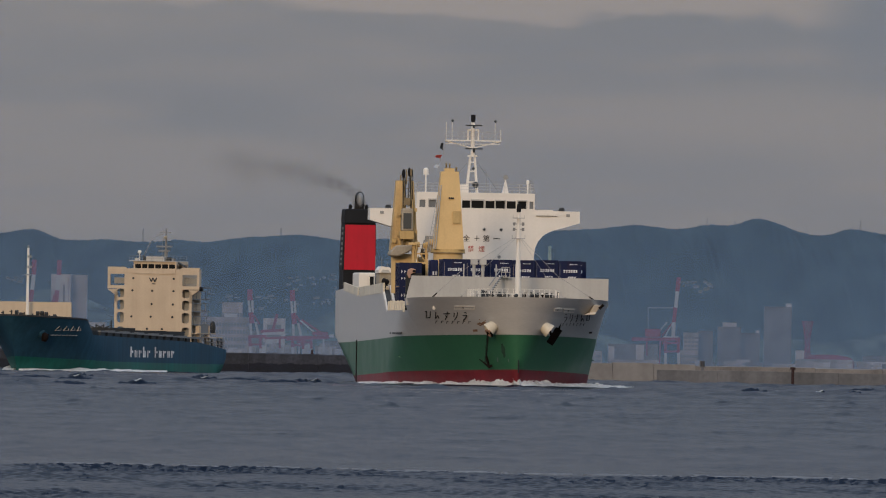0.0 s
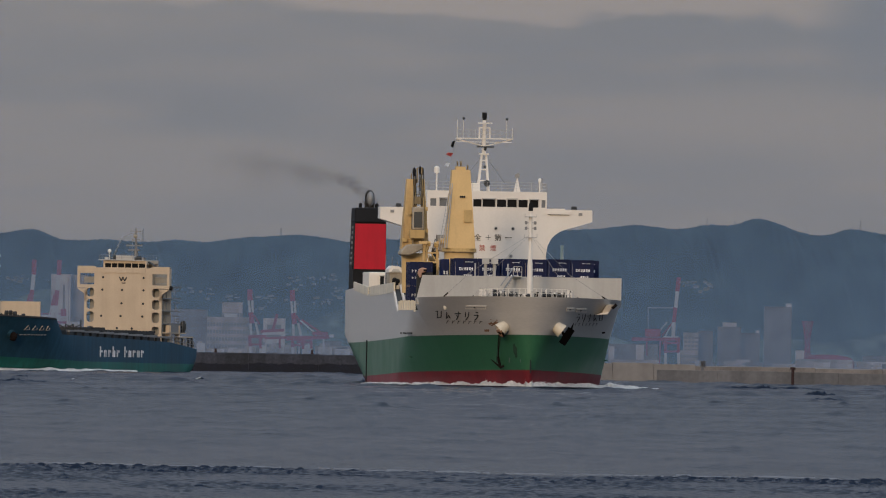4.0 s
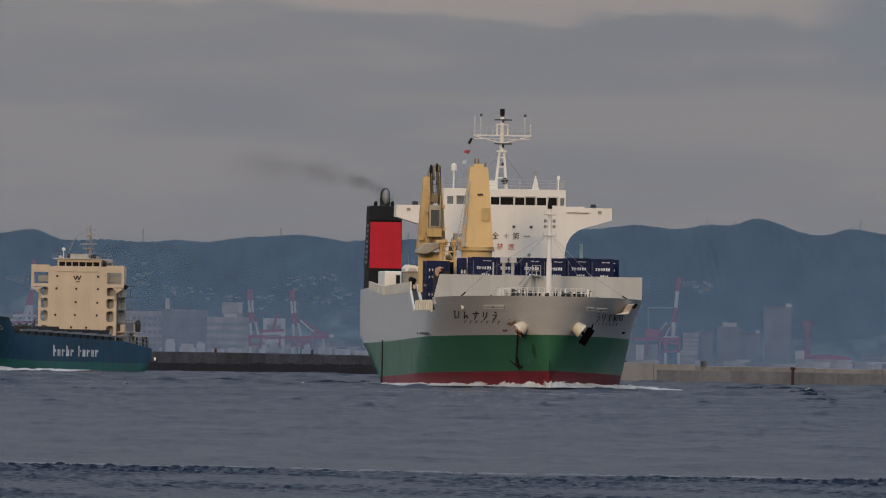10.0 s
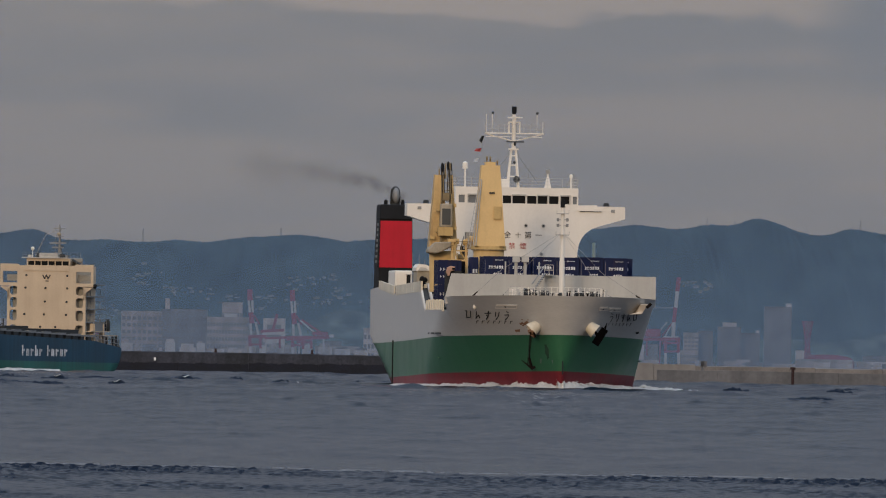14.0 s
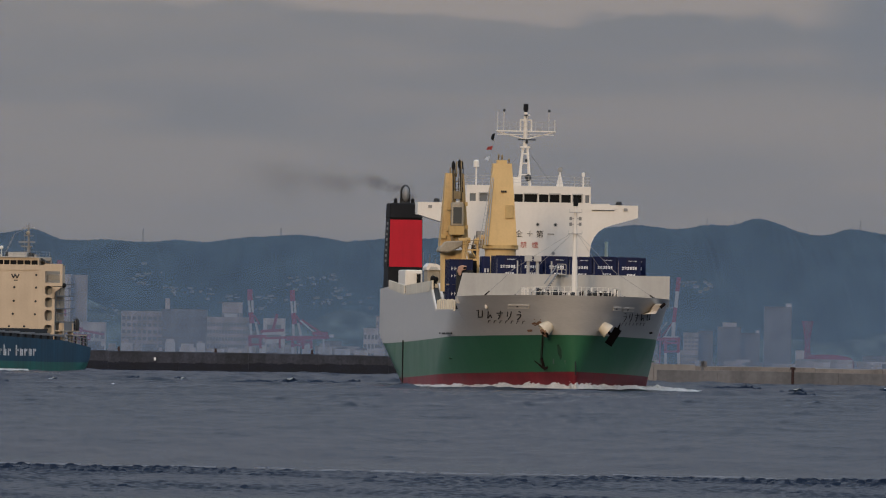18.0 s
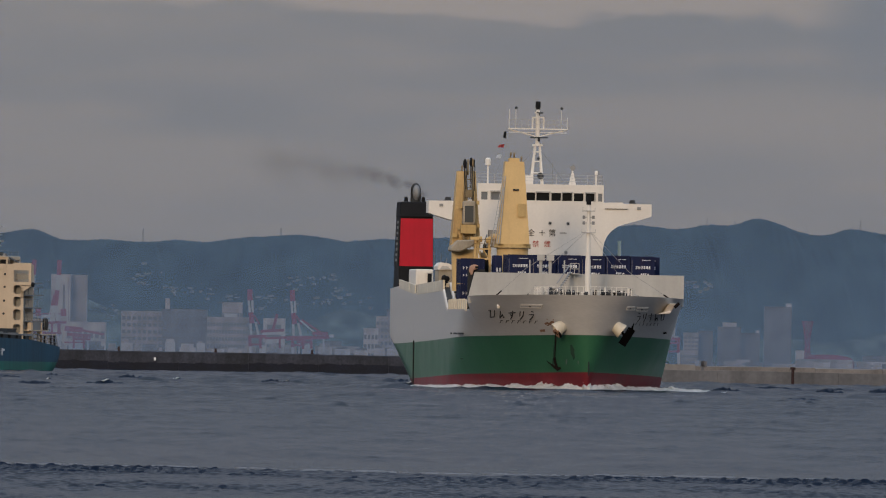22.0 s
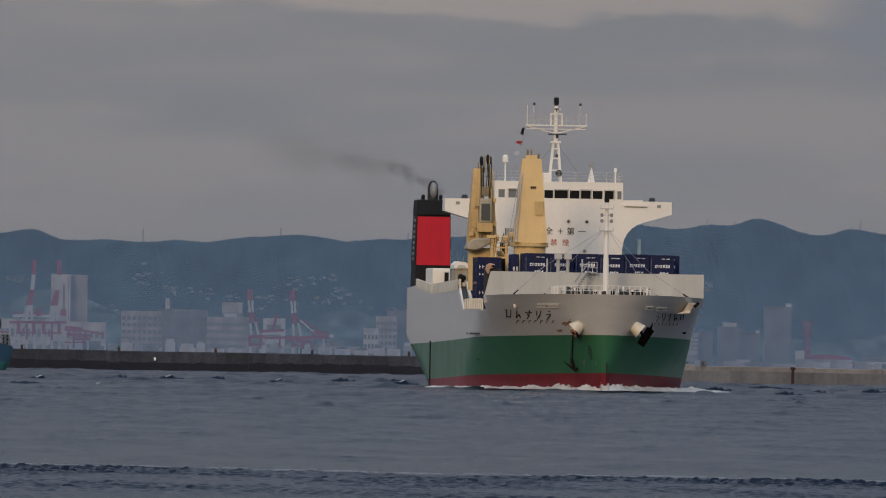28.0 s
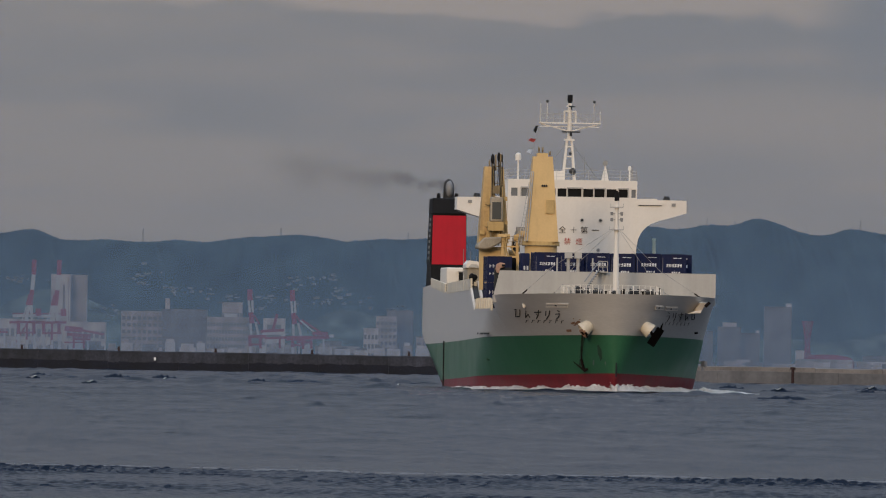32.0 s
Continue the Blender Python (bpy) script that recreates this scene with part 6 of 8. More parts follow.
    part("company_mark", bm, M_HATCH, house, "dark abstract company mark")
    # wheelhouse
    bm = bmesh.new()
    sbx(bm, CF + 0.6, CF + 6, -3.1, 3.1, 14.0, 14.05)
    sbx(bm, CF + 0.6, CF + 6, -3.1, 3.1, 14.62, 15.0)
    sbx(bm, CF + 5.8, CF + 6, -3.1, 3.1, 14.05, 14.62)
    for p, w in ((-3.1, 0.2), (-2.0, 0.1), (-1.1, 0.1), (-0.1, 0.1), (0.9, 0.1), (1.9, 0.1), (2.9, 0.2)):
        sbx(bm, CF + 0.6, CF + 0.8, p, p + w, 14.05, 14.62)
    sbx(bm, CF - 0.1, CF + 0.5, -3.2, 3.2, 13.3, 14.04)
    wh = part("wheelhouse", bm, M_PEACH, coaster, "cream wheelhouse with dark windows")
    bm = bmesh.new()
    sbx(bm, CF + 0.72, CF + 0.76, -3.0, 3.0, 14.05, 14.62)
    part("window_pane", bm, M_GLASS, wh)
    bm = bmesh.new()
    sbx(bm, CF + 0.2, CF + 6.5, -3.7, 2.9, 15.0, 15.12)
    part("roof", bm, M_WALL, wh)
    rails("roof_railing", [S(CF + 6, -3.6, 15.1), S(CF + 0.3, -3.6, 15.1), S(CF + 0.3, 2.8, 15.1), S(CF + 6, 2.8, 15.1)], 0.7, wh, M_STEEL, 2, 0.02, 1.3, "grey pipe railing")
    bm = bmesh.new()
    sbx(bm, CF + 0.6, CF + 2, -1.3, 1.3, 15.12, 15.7)
    part("roof_box", bm, M_WALL, wh)
    for p, w, h, m in ((-2.9, 0.5, 0.35, M_WALL), (-1.7, 0.4, 0.6, M_HATCH), (1.7, 0.5, 0.5, M_HATCH), (2.4, 0.35, 0.3, M_STEEL)):
        bm = bmesh.new()
        sbx(bm, CF + 1.2, CF + 2.0, p - w / 2, p + w / 2, 15.12, 15.12 + h)
        part("roof_locker", bm, m, wh)
    bm = bmesh.new()
    prism(bm, [(2.6, 15.0), (3.0, 15.0), (5.2, 13.85), (4.8, 13.85)], CF + 1.2, CF + 2.0)
    part("roof_stair", bm, M_HATCH, wh, "dark stair down from the wheelhouse roof")
    for p in (3.2, 3.9, 4.6):
        bm = bmesh.new()
        rod(bm, S(CF + 1.1, p, 13.75), S(CF + 1.1, p, 14.75), 0.05, n=4)
        part("wing_post", bm, M_STEEL, wh)
    bm = bmesh.new()
    rod(bm, S(CF + 3, 0.8, 15.1), S(CF + 3, 0.8, 16.5), 0.3, 0.25, 10)
    rod(bm, S(CF + 3, 0.8, 16.5), S(CF + 3, 0.75, 19.6), 0.17, 0.1, 8)
    sbx(bm, CF + 2.6, CF + 3.0, -0.2, 1.4, 16.4, 16.6)
    sbx(bm, CF + 2.6, CF + 3.0, 0.2, 1.5, 17.9, 18.0)
    sbx(bm, CF + 2.8, CF + 3.1, -0.1, 1.6, 19.0, 19.1)
    sbx(bm, CF + 2.2, CF + 2.5, -0.4, 1.9, 17.0, 17.2)
    mast = part("radar_mast", bm, M_STEEL, coaster, "grey radar mast")
    bm = bmesh.new()
    ball(bm, S(CF + 2.8, 0.75, 18.35), 0.3, 0.9, 12, 8)
    part("radome", bm, M_CANVAS, mast, "dull tan lamp housing on the mast")
    bm = bmesh.new()
    ball(bm, S(CF + 1, -2.4, 16.3), 0.27, 1, 10, 7)
    rod(bm, S(CF + 1, -2.4, 15.1), S(CF + 1, -2.4, 16.2), 0.05, n=5)
    part("small_radome", bm, M_WHITE, wh)
    bm = bmesh.new()
    rod(bm, S(CF + 2, -2.3, 15.3), S(CF + 2, -0.9, 18.2), 0.05, n=4)
    for q in (0.35, 0.6, 0.8):
        ball(bm, S(CF + 2, -2.3 + 1.4 * q, 15.3 + 2.9 * q), 0.13, 1.3, 8, 6)
    rod(bm, S(CF + 2.5, 0.6, 18.9), S(CF + 2.5, -1.0, 18.2), 0.03, n=4)
    rod(bm, S(CF + 2.9, 0.3, 15.5), S(CF + 2.9, 0.2, 19.9), 0.025, n=4)
    part("aerial", bm, M_STEEL, mast)
    bm = bmesh.new()
    ball(bm, S(CF + 0.3, 6.8, 11.3), 0.33, 1.0, 10, 7)
    part("side_lamp", bm, M_BLACK, house)
    # stern rails, boat and gear
    rails("stern_railing", [S(CF + 1, 6.5, 3.8), S(73.5, 6.3, 3.0), S(73.7, -6.0, 3.0)], 1.1, coaster, M_STEEL, 2, 0.07, 1.6, "grey stern railing")
    bm = bmesh.new()
    for a, z in ((CF + 2, 5.6), (CF + 6, 5.6)):
        sbx(bm, a, a + 0.25, 5.6, 6.3, 3.5, z + 0.6)
    sbx(bm, CF + 0.5, CF + 9, 5.4, 6.3, 5.1, 5.22)
    part("boat_davit", bm, M_PEACH, coaster, "cream boat davit")
    bm = bmesh.new()
    ball(bm, S(CF + 8.5, 6.0, 6.0), 0.42, 2.2, 12, 8)
    part("liferaft", bm, M_HATCH, coaster, "dark upright liferaft")
    bm = bmesh.new()
    sbx(bm, CF + 1.5, 73.0, 3.4, 6.35, 4.55, 4.7)
    part("boat_deck", bm, M_PEACH, coaster, "cream boat deck over the stern")
    for a in (CF + 2.4, CF + 5.0, CF + 7.6, CF + 10.2, 72.8):
        bm = bmesh.new()
        sbx(bm, a, a + 0.22, 6.05, 6.3, 2.9, 4.55)
        part("deck_stanchion", bm, M_PEACH if a < CF + 6 else M_HATCH, coaster)
    bm = bmesh.new()
    sbx(bm, CF + 2.5, CF + 6.8, 5.75, 6.2, 5.0, 6.3)
    part("boat_cover", bm, M_STEEL, coaster, "grey covered rescue boat")
    rails("after_railing", [S(CF + 2, 6.2, 5.2), S(CF + 9.5, 6.0, 5.2)], 1.6, coaster, M_STEEL, 3, 0.05, 1.5, "grey railing")
    # hull lettering as plain bars
    bm = bmesh.new()
    a = 31.0
    for w in range(2):
        for i in range(5):
            b = coast_breadth(a, 2.5) + 0.03
            h = 1.45 if i in (0, 3) and w == 0 or i == 0 else 0.95
            sbx(bm, a, a + 0.42, b - 0.1, b + 0.02, 1.75, 1.75 + h)
            sbx(bm, a + 0.65, a + 1.1, b - 0.1, b + 0.02, 1.75 if i % 2 else 2.35, 2.65)
            a += 1.85
        a += 1.5
    tagged(part("side_lettering", bm, M_WORN, coaster, "white bars of hull lettering"), kind="stuff")
    for side in (-1, 1):
        bm = bmesh.new()
        for i in range(4):
            aa = 4.6 + i * 1.55
            b0, b1 = coast_breadth(aa, 5.2) + 0.05, coast_breadth(aa + 0.5, 5.8) + 0.05
            rod(bm, S(aa, side * b0, 5.2), S(aa + 0.05, side * b1, 5.8), 0.06, n=4)
            rod(bm, S(aa, side * b0, 5.2), S(aa + 0.6, side * b1, 5.25), 0.06, n=4)
            rod(bm, S(aa + 0.6, side * b1, 5.25), S(aa + 0.6, side * b1, 5.55), 0.06, n=4)
        for i in range(8):
            aa = 4.4 + i * 0.7
            b = coast_breadth(aa, 4.6) + 0.04
            rod(bm, S(aa, side * b, 4.55), S(aa + 0.45, side * coast_breadth(aa + 0.45, 4.6) + side * 0.04, 4.6), 0.1, n=4)
        tagged(part("bow_lettering", bm, M_STEEL, coaster, "white bars of bow lettering"), kind="stuff")


coaster_parts()


# ---- breakwaters ----
def breakwaters():
    wall = new("breakwater")
    tagged(wall, "long dark wet concrete breakwater", "breakwater", kind="structure")
    n = 14
    for i in range(n):
        x0 = -130 + i * 10.2
        bm = bmesh.new()
        h = 2.68 - 0.24 * (i / n) + 0.03 * math.sin(i * 2.1)
        prism(bm, [(-2600.0 + 0.2, -2), (-2603.0, -2), (-2603.0, h), (-2600.6, h), (-2600.5, h - 0.15)], x0 + 0.006, x0 + 10.194, "p")
        # prism puts the outline along -x: turn it to run along y
        for v in bm.verts:
            v.co = Vector((v.co.y, v.co.x, v.co.z))
        bmesh.ops.recalc_face_normals(bm, faces=bm.faces[:])
        part("wall_segment", bm, M_CONCRETE, wall)
        bm = bmesh.new()
        w0 = 1.0 + 0.12 * math.sin(i * 1.3)
        for q in range(34):
            u0, u1 = x0 + 0.03 + q * 0.2982, x0 + 0.03 + (q + 1) * 0.2982
            bx(bm, u0, u1, 2599.9 - 0.02 * (q % 2), 2600.4, -1.5, w0 + 0.22 * noise.noise(Vector((u0 * 0.7, 0, 0))) + 0.12 * noise.noise(Vector((u0 * 3.0, 4, 0))))
        part("weed_band", bm, M_WEED, wall, "dark weed along the tide line")
    for x in (-61.0, -46.9, -32.8, -18.8, -4.7):
        bm = bmesh.new()
        rod(bm, (x, 2601, 2.4), (x, 2601, 3.05), 0.2, 0.16, 8)
        rod(bm, (x, 2601, 3.05), (x, 2601, 3.14), 0.24, 0.2, 8)
        part("mooring_bitt", bm, M_PILE, wall)
    bm = bmesh.new()
    bx(bm, -41.75, -41.45, 2599.9, 2600.3, 1.2, 1.65)
    part("white_mark", bm, M_LETTER, wall)
    wall = new("seawall")
    tagged(wall, "low weathered beige concrete seawall", "seawall", kind="structure")
    for i in range(9):
        x0 = 28.6 + i * 8.0
        bm = bmesh.new()
        bx(bm, x0 + 0.006, x0 + 7.994, 2366, 2369, -2, 1.38 + 0.05 * math.sin(i * 1.7))
        bevel(bm, 0.02, 1)
        part("wall_segment", bm, M_BEIGE, wall)
    quay = new("quay")
    tagged(quay, "pale grey concrete quay front", "quay", kind="structure")
    for i in range(4):
        bm = bmesh.new()
        x0 = 12 + i * 5.6
        bx(bm, x0 + 0.02, x0 + 5.58, 2420, 2440, -2, 2.1 + (0.0 if i % 2 else 0.12))
        part("wall_segment", bm, M_QUAY, quay)
    for i in range(8):
        bm = bmesh.new()
        bx(bm, 34.4 + i * 9.6 + 0.02, 44.0 + i * 9.6 - 0.02, 2560, 2600, -2, 1.78 + 0.06 * math.sin(i * 2.3))
        part("wall_segment", bm, M_B2, quay)
    pole = thing("mooring_dolphin", "dark rusty steel pile standing in the water", "pile", m=pose(45.85, 2330, -1))
    bm = bmesh.new()
    rod(bm, (0, 0, 0), (0, 0, 2.75), 0.2, 0.19, 12)
    part("pile", bm, M_PILE, pole)
    bm = bmesh.new()
    rod(bm, (0, 0, 2.75), (0, 0, 3.05), 0.36, 0.34, 12)
    part("cap", bm, M_PILE, pole)
    bc = thing("harbour_beacon", "small white harbour light on the seawall", "beacon", m=pose(34.6, 2366.8, 1.3))
    bm = bmesh.new()
    rod(bm, (0, 0, 0), (0, 0, 0.55), 0.2, 0.16, 12)
    part("base", bm, M_BEIGE, bc)
    # turning lantern, added to make the light flash: bright lens one side, blind shield opposite
    bm = bmesh.new()
    rod(bm, (0, 0, 0.55), (0, 0, 1.3), 0.05, n=6)
    lantern = part("lantern", bm, M_B1, bc, "turning lantern on the beacon")
    for name, a0, a1, m, lab in (("lens", -29, 29, M_LAMPGLOW, "glowing white lens"), ("shield", 33, 327, M_BEIGE, "dull shield added to blank the lens as it turns")):
        bm = bmesh.new()
        ring = [(0.27 * math.sin(radians(a0 + (a1 - a0) * i / 12)), -0.27 * math.cos(radians(a0 + (a1 - a0) * i / 12))) for i in range(13)]
        lo = [bm.verts.new((x, y, 0.6)) for x, y in ring]
        hi = [bm.verts.new((x * 0.8, y * 0.8, 1.3)) for x, y in ring]
        for i in range(12):
            bm.faces.new((lo[i], lo[i + 1], hi[i + 1], hi[i]))
        bmesh.ops.solidify(bm, geom=bm.faces[:], thickness=0.03)
        part(name, bm, m, lantern, lab)
    # added fins that hide the lens at oblique angles between flashes
    for a in (-33, 33):
        u = Vector((math.sin(radians(a)), -math.cos(radians(a)), 0))
        w = Vector((u.y, -u.x, 0)) * 0.012
        bm = bmesh.new()
        q = [bm.verts.new(u * r + w * k + Vector((0, 0, z))) for r in (0.2, 0.6) for k in (-1, 1) for z in (0.58, 1.32)]
        bmesh.ops.convex_hull(bm, input=q)
        part("blinker", bm, M_BEIGE, lantern)
    return lantern


lantern = breakwaters()


# ---- harbour front ----
def building(x0, x1, z1, y, m, label, rows=0, cols=0, depth=10, roofbox=None, kind="building", group="harbour front buildings"):
    b = thing("building", label, kind, group, pose((x0 + x1) / 2, y, 0.35))
    w = (x1 - x0) / 2
    bm = bmesh.new()
    bx(bm, -w, w, 0, depth, 0, z1 - 0.35)
    bx(bm, -w - 0.06, w + 0.06, -0.06, depth + 0.06, z1 - 0.35, z1 - 0.2)
    part("wall", bm, m, b)
    if rows and cols:
        H = z1 - 1.2
        pw, phh = 2 * w / cols, H / rows
        bm = bmesh.new()
        bx(bm, -pw * 0.32, pw * 0.32, -0.05, 0.02, 0, phh * 0.5)
        base = part("window", bm, M_BWIN, b)
        base.matrix_basis = pose(-w + pw * 0.5, 0, 0.5)
        for r in range(rows):
            for c in range(cols):
                if r or c:
                    share("window", base, b, pose(-w + pw * (c + 0.5), 0, 0.5 + r * phh))
    if roofbox:
        bm = bmesh.new()
        bx(bm, roofbox[0] * w, roofbox[1] * w, 1, 4, z1 - 0.2, z1 - 0.2 + roofbox[2])
        part("plant_room", bm, M_B3, b)
    return b


def crane_bars(x, label):
    """A gantry crane at x on the far quay, and a function that adds a member to it: ends in (x, z), and half its thickness."""
    c = thing("gantry_crane", label, "harbour crane", "red and white harbour cranes", pose(x, 4200, 0.35))

    def bar(name, material, x0, z0, x1, z1, r):
        bm = bmesh.new()
        if name in ("machinery_house", "cabin"):
            bx(bm, min(x0, x1), max(x0, x1), -0.8, 0.8, (z0 + z1) / 2 - r, (z0 + z1) / 2 + r)
        else:
            for y in (-0.5, 0.5) if name == "leg" else (0.0,):
                rod(bm, (x0, y, z0), (x1, y, z1), r * 1.3, n=4)
        part(name, bm, material, c)
    return bar


def tall_crane(x, label):
    """Tall crane with its banded boom raised over a portal on white legs."""
    bar = crane_bars(x, label)
    bar("mast_section", M_FARRED, -0.3, 22.3, -0.4, 18.8, 0.58)
    bar("mast_section", M_FARWHITE, -0.4, 18.8, -0.7, 15.2, 0.49)
    bar("mast_section", M_FARRED, -0.7, 15.2, -1.1, 11.3, 0.55)
    bar("mast_section", M_FARRED, -1.3, 14.2, -1.9, 11.6, 0.29)
    bar("leg", M_FARWHITE, -1.3, 11.6, -2.1, 7.9, 0.42)
    bar("leg", M_FARWHITE, -0.9, 11.6, -0.6, 8.0, 0.36)
    bar("tie_bar", M_FARWHITE, -2.0, 11.2, -3.0, 7.9, 0.16)
    bar("machinery_house", M_FARRED, 0.2, 10.6, 1.5, 9.4, 0.84)
    bar("beam", M_FARRED, -5.9, 7.5, 1.6, 7.7, 0.29)
    bar("beam", M_FARWHITE, -5.2, 9.0, 1.5, 9.2, 0.39)
    bar("beam", M_FARRED, -5.3, 9.6, 1.5, 9.7, 0.13)
    bar("leg", M_FARRED, -3.8, 7.9, -3.7, 4.8, 0.39)
    bar("leg", M_FARWHITE, -3.7, 5.1, -3.6, 0.8, 0.36)
    bar("leg", M_FARRED, -0.2, 8.0, -0.1, 4.5, 0.39)
    bar("leg", M_FARWHITE, 0.0, 4.9, 0.1, 0.9, 0.39)
    bar("beam", M_FARRED, -4.0, 5.1, 0.4, 5.2, 0.23)
    bar("leg", M_FARRED, -1.8, 7.6, -1.8, 3.5, 0.26)
    bar("leg", M_FARWHITE, -1.7, 3.5, -1.7, 0.8, 0.26)
    return bar


def short_crane(x, label):
    bar = crane_bars(x, label)
    bar("mast_section", M_FARRED, -0.2, 16.2, -0.1, 13.6, 0.65)
    bar("mast_section", M_FARWHITE, -0.4, 13.6, -0.1, 10.8, 0.29)
    bar("mast_section", M_FARWHITE, 0.4, 13.7, 0.6, 10.8, 0.29)
    bar("mast_section", M_FARRED, 0.1, 10.8, 0.5, 8.2, 0.61)
    bar("leg", M_FARWHITE, 0.1, 8.2, 0.3, 5.5, 0.32)
    bar("leg", M_FARWHITE, 1.3, 8.5, 2.0, 5.5, 0.29)
    bar("tie_bar", M_FARRED, 0.8, 10.3, 2.2, 8.1, 0.19)
    bar("beam", M_FARRED, -0.3, 5.1, 3.9, 5.2, 0.39)
    bar("leg", M_FARRED, 0.0, 5.1, 0.1, 2.8, 0.39)
    bar("leg", M_FARWHITE, 0.1, 3.0, 0.2, 0.8, 0.32)
    bar("leg", M_FARRED, 2.5, 5.1, 2.5, 2.4, 0.32)
    bar("leg", M_FARWHITE, 2.6, 2.6, 2.6, 0.9, 0.29)
    bar("beam", M_FARRED, -0.2, 3.3, 2.9, 3.3, 0.23)
    return bar


def harbour_cranes():
    bar = tall_crane(-95.6, "red and white gantry crane with its boom raised, hazy")
    bar("tie_bar", M_FARRED, -1.7, 7.4, -4.2, 2.9, 0.16)
    bar = tall_crane(-89.7, "red and white gantry crane raised before a tower block")
    bar("boom", M_FARRED, 1.2, 6.3, 5.4, 6.0, 0.65)
    bar("boom", M_FARRED, 5.4, 5.9, 10.4, 5.0, 0.29)
    bar("boom", M_FARRED, 1.8, 4.9, 7.3, 4.6, 0.39)
    bar("leg", M_FARRED, 3.3, 4.5, 3.4, 1.7, 0.26)
    bar("leg", M_FARRED, 5.7, 4.6, 5.8, 1.7, 0.26)
    bar("beam", M_FARRED, 1.2, 3.0, 6.1, 3.1, 0.19)
    bar = short_crane(-45.0, "red and white gantry crane with a low red boom")
    bar("boom", M_FARRED, 2.5, 6.4, 8.0, 6.8, 0.36)
    bar("tie_bar", M_FARRED, 5.4, 6.7, 6.3, 10.5, 0.36)
    bar("beam", M_FARWHITE, 2.8, 5.8, 8.6, 5.8, 0.16)
    bar("beam", M_FARRED, 3.5, 4.8, 9.9, 5.1, 0.32)
    bar("leg", M_FARRED, 7.0, 5.1, 7.1, 2.5, 0.23)
    bar("cabin", M_FARWHITE, 4.0, 3.9, 5.4, 3.9, 0.52)
    bar = short_crane(-35.0, "red and white gantry crane with a slanting stay")
    bar("tie_bar", M_FARWHITE, 1.8, 9.1, 5.7, 5.9, 0.19)
    bar("tie_bar", M_FARRED, 2.1, 9.3, 8.0, 5.5, 0.23)
    bar("boom", M_FARRED, 3.1, 5.0, 8.6, 5.3, 0.45)
    bar("machinery_house", M_FARRED, 4.7, 5.9, 8.3, 6.3, 0.42)
    bar("cabin", M_FARWHITE, 8.7, 5.6, 9.8, 5.6, 0.36)
    bar("leg", M_FARRED, 4.4, 5.0, 4.5, 2.6, 0.29)
    bar("leg", M_FARWHITE, 7.3, 4.8, 7.4, 1.8, 0.23)
    bar("beam", M_FARRED, -1.4, 4.6, 3.1, 4.7, 0.29)
    bar = crane_bars(52.6, "tall slender red and white gantry crane over the quay")
    bar("mast_section", M_FARRED, 2.9, 20.8, 2.6, 17.5, 0.53)
    bar("mast_section", M_FARWHITE, 2.6, 17.5, 2.3, 13.7, 0.45)
    bar("mast_section", M_FARRED, 2.2, 13.7, 1.9, 10.2, 0.48)
    bar("mast_section", M_FARWHITE, 1.9, 10.2, 1.8, 6.9, 0.48)
    bar("beam", M_FARWHITE, -0.5, 6.7, 3.0, 6.7, 0.21)
    bar("tie_bar", M_FARWHITE, 1.6, 10.2, -0.1, 6.8, 0.16)
    bar("tie_bar", M_FARWHITE, 0.3, 10.2, -2.2, 7.1, 0.16)
    bar("tie_bar", M_FARRED, 1.4, 9.9, -0.8, 7.0, 0.16)
    bar("machinery_house", M_FARRED, -4.8, 7.6, -1.2, 7.7, 0.90)
    bar("beam", M_FARRED, -7.9, 6.1, 3.5, 6.3, 0.40)
    bar("beam", M_FARRED, -0.8, 5.3, 3.4, 5.4, 0.32)
    bar("leg", M_FARRED, 0.0, 5.8, 0.1, 3.0, 0.37)
    bar("leg", M_FARRED, 3.0, 5.9, 3.1, 3.1, 0.37)
    bar("leg", M_FARWHITE, 0.1, 3.1, 0.1, 0.0, 0.34)
    bar("leg", M_FARWHITE, 3.1, 3.2, 3.2, 0.0, 0.34)
    bar("beam", M_FARRED, -0.3, 3.3, 3.4, 3.4, 0.24)
    bar("leg", M_FARRED, -4.4, 5.7, -4.3, 2.3, 0.16)
    bar("leg", M_FARRED, -1.2, 5.8, -1.3, 0.3, 0.16)
    bar("stay_wire", M_FARWHITE, -4.3, 13.5, 2.1, 13.6, 0.08)
    bar("stay_wire", M_FARWHITE, -4.2, 13.4, -4.1, 8.1, 0.05)


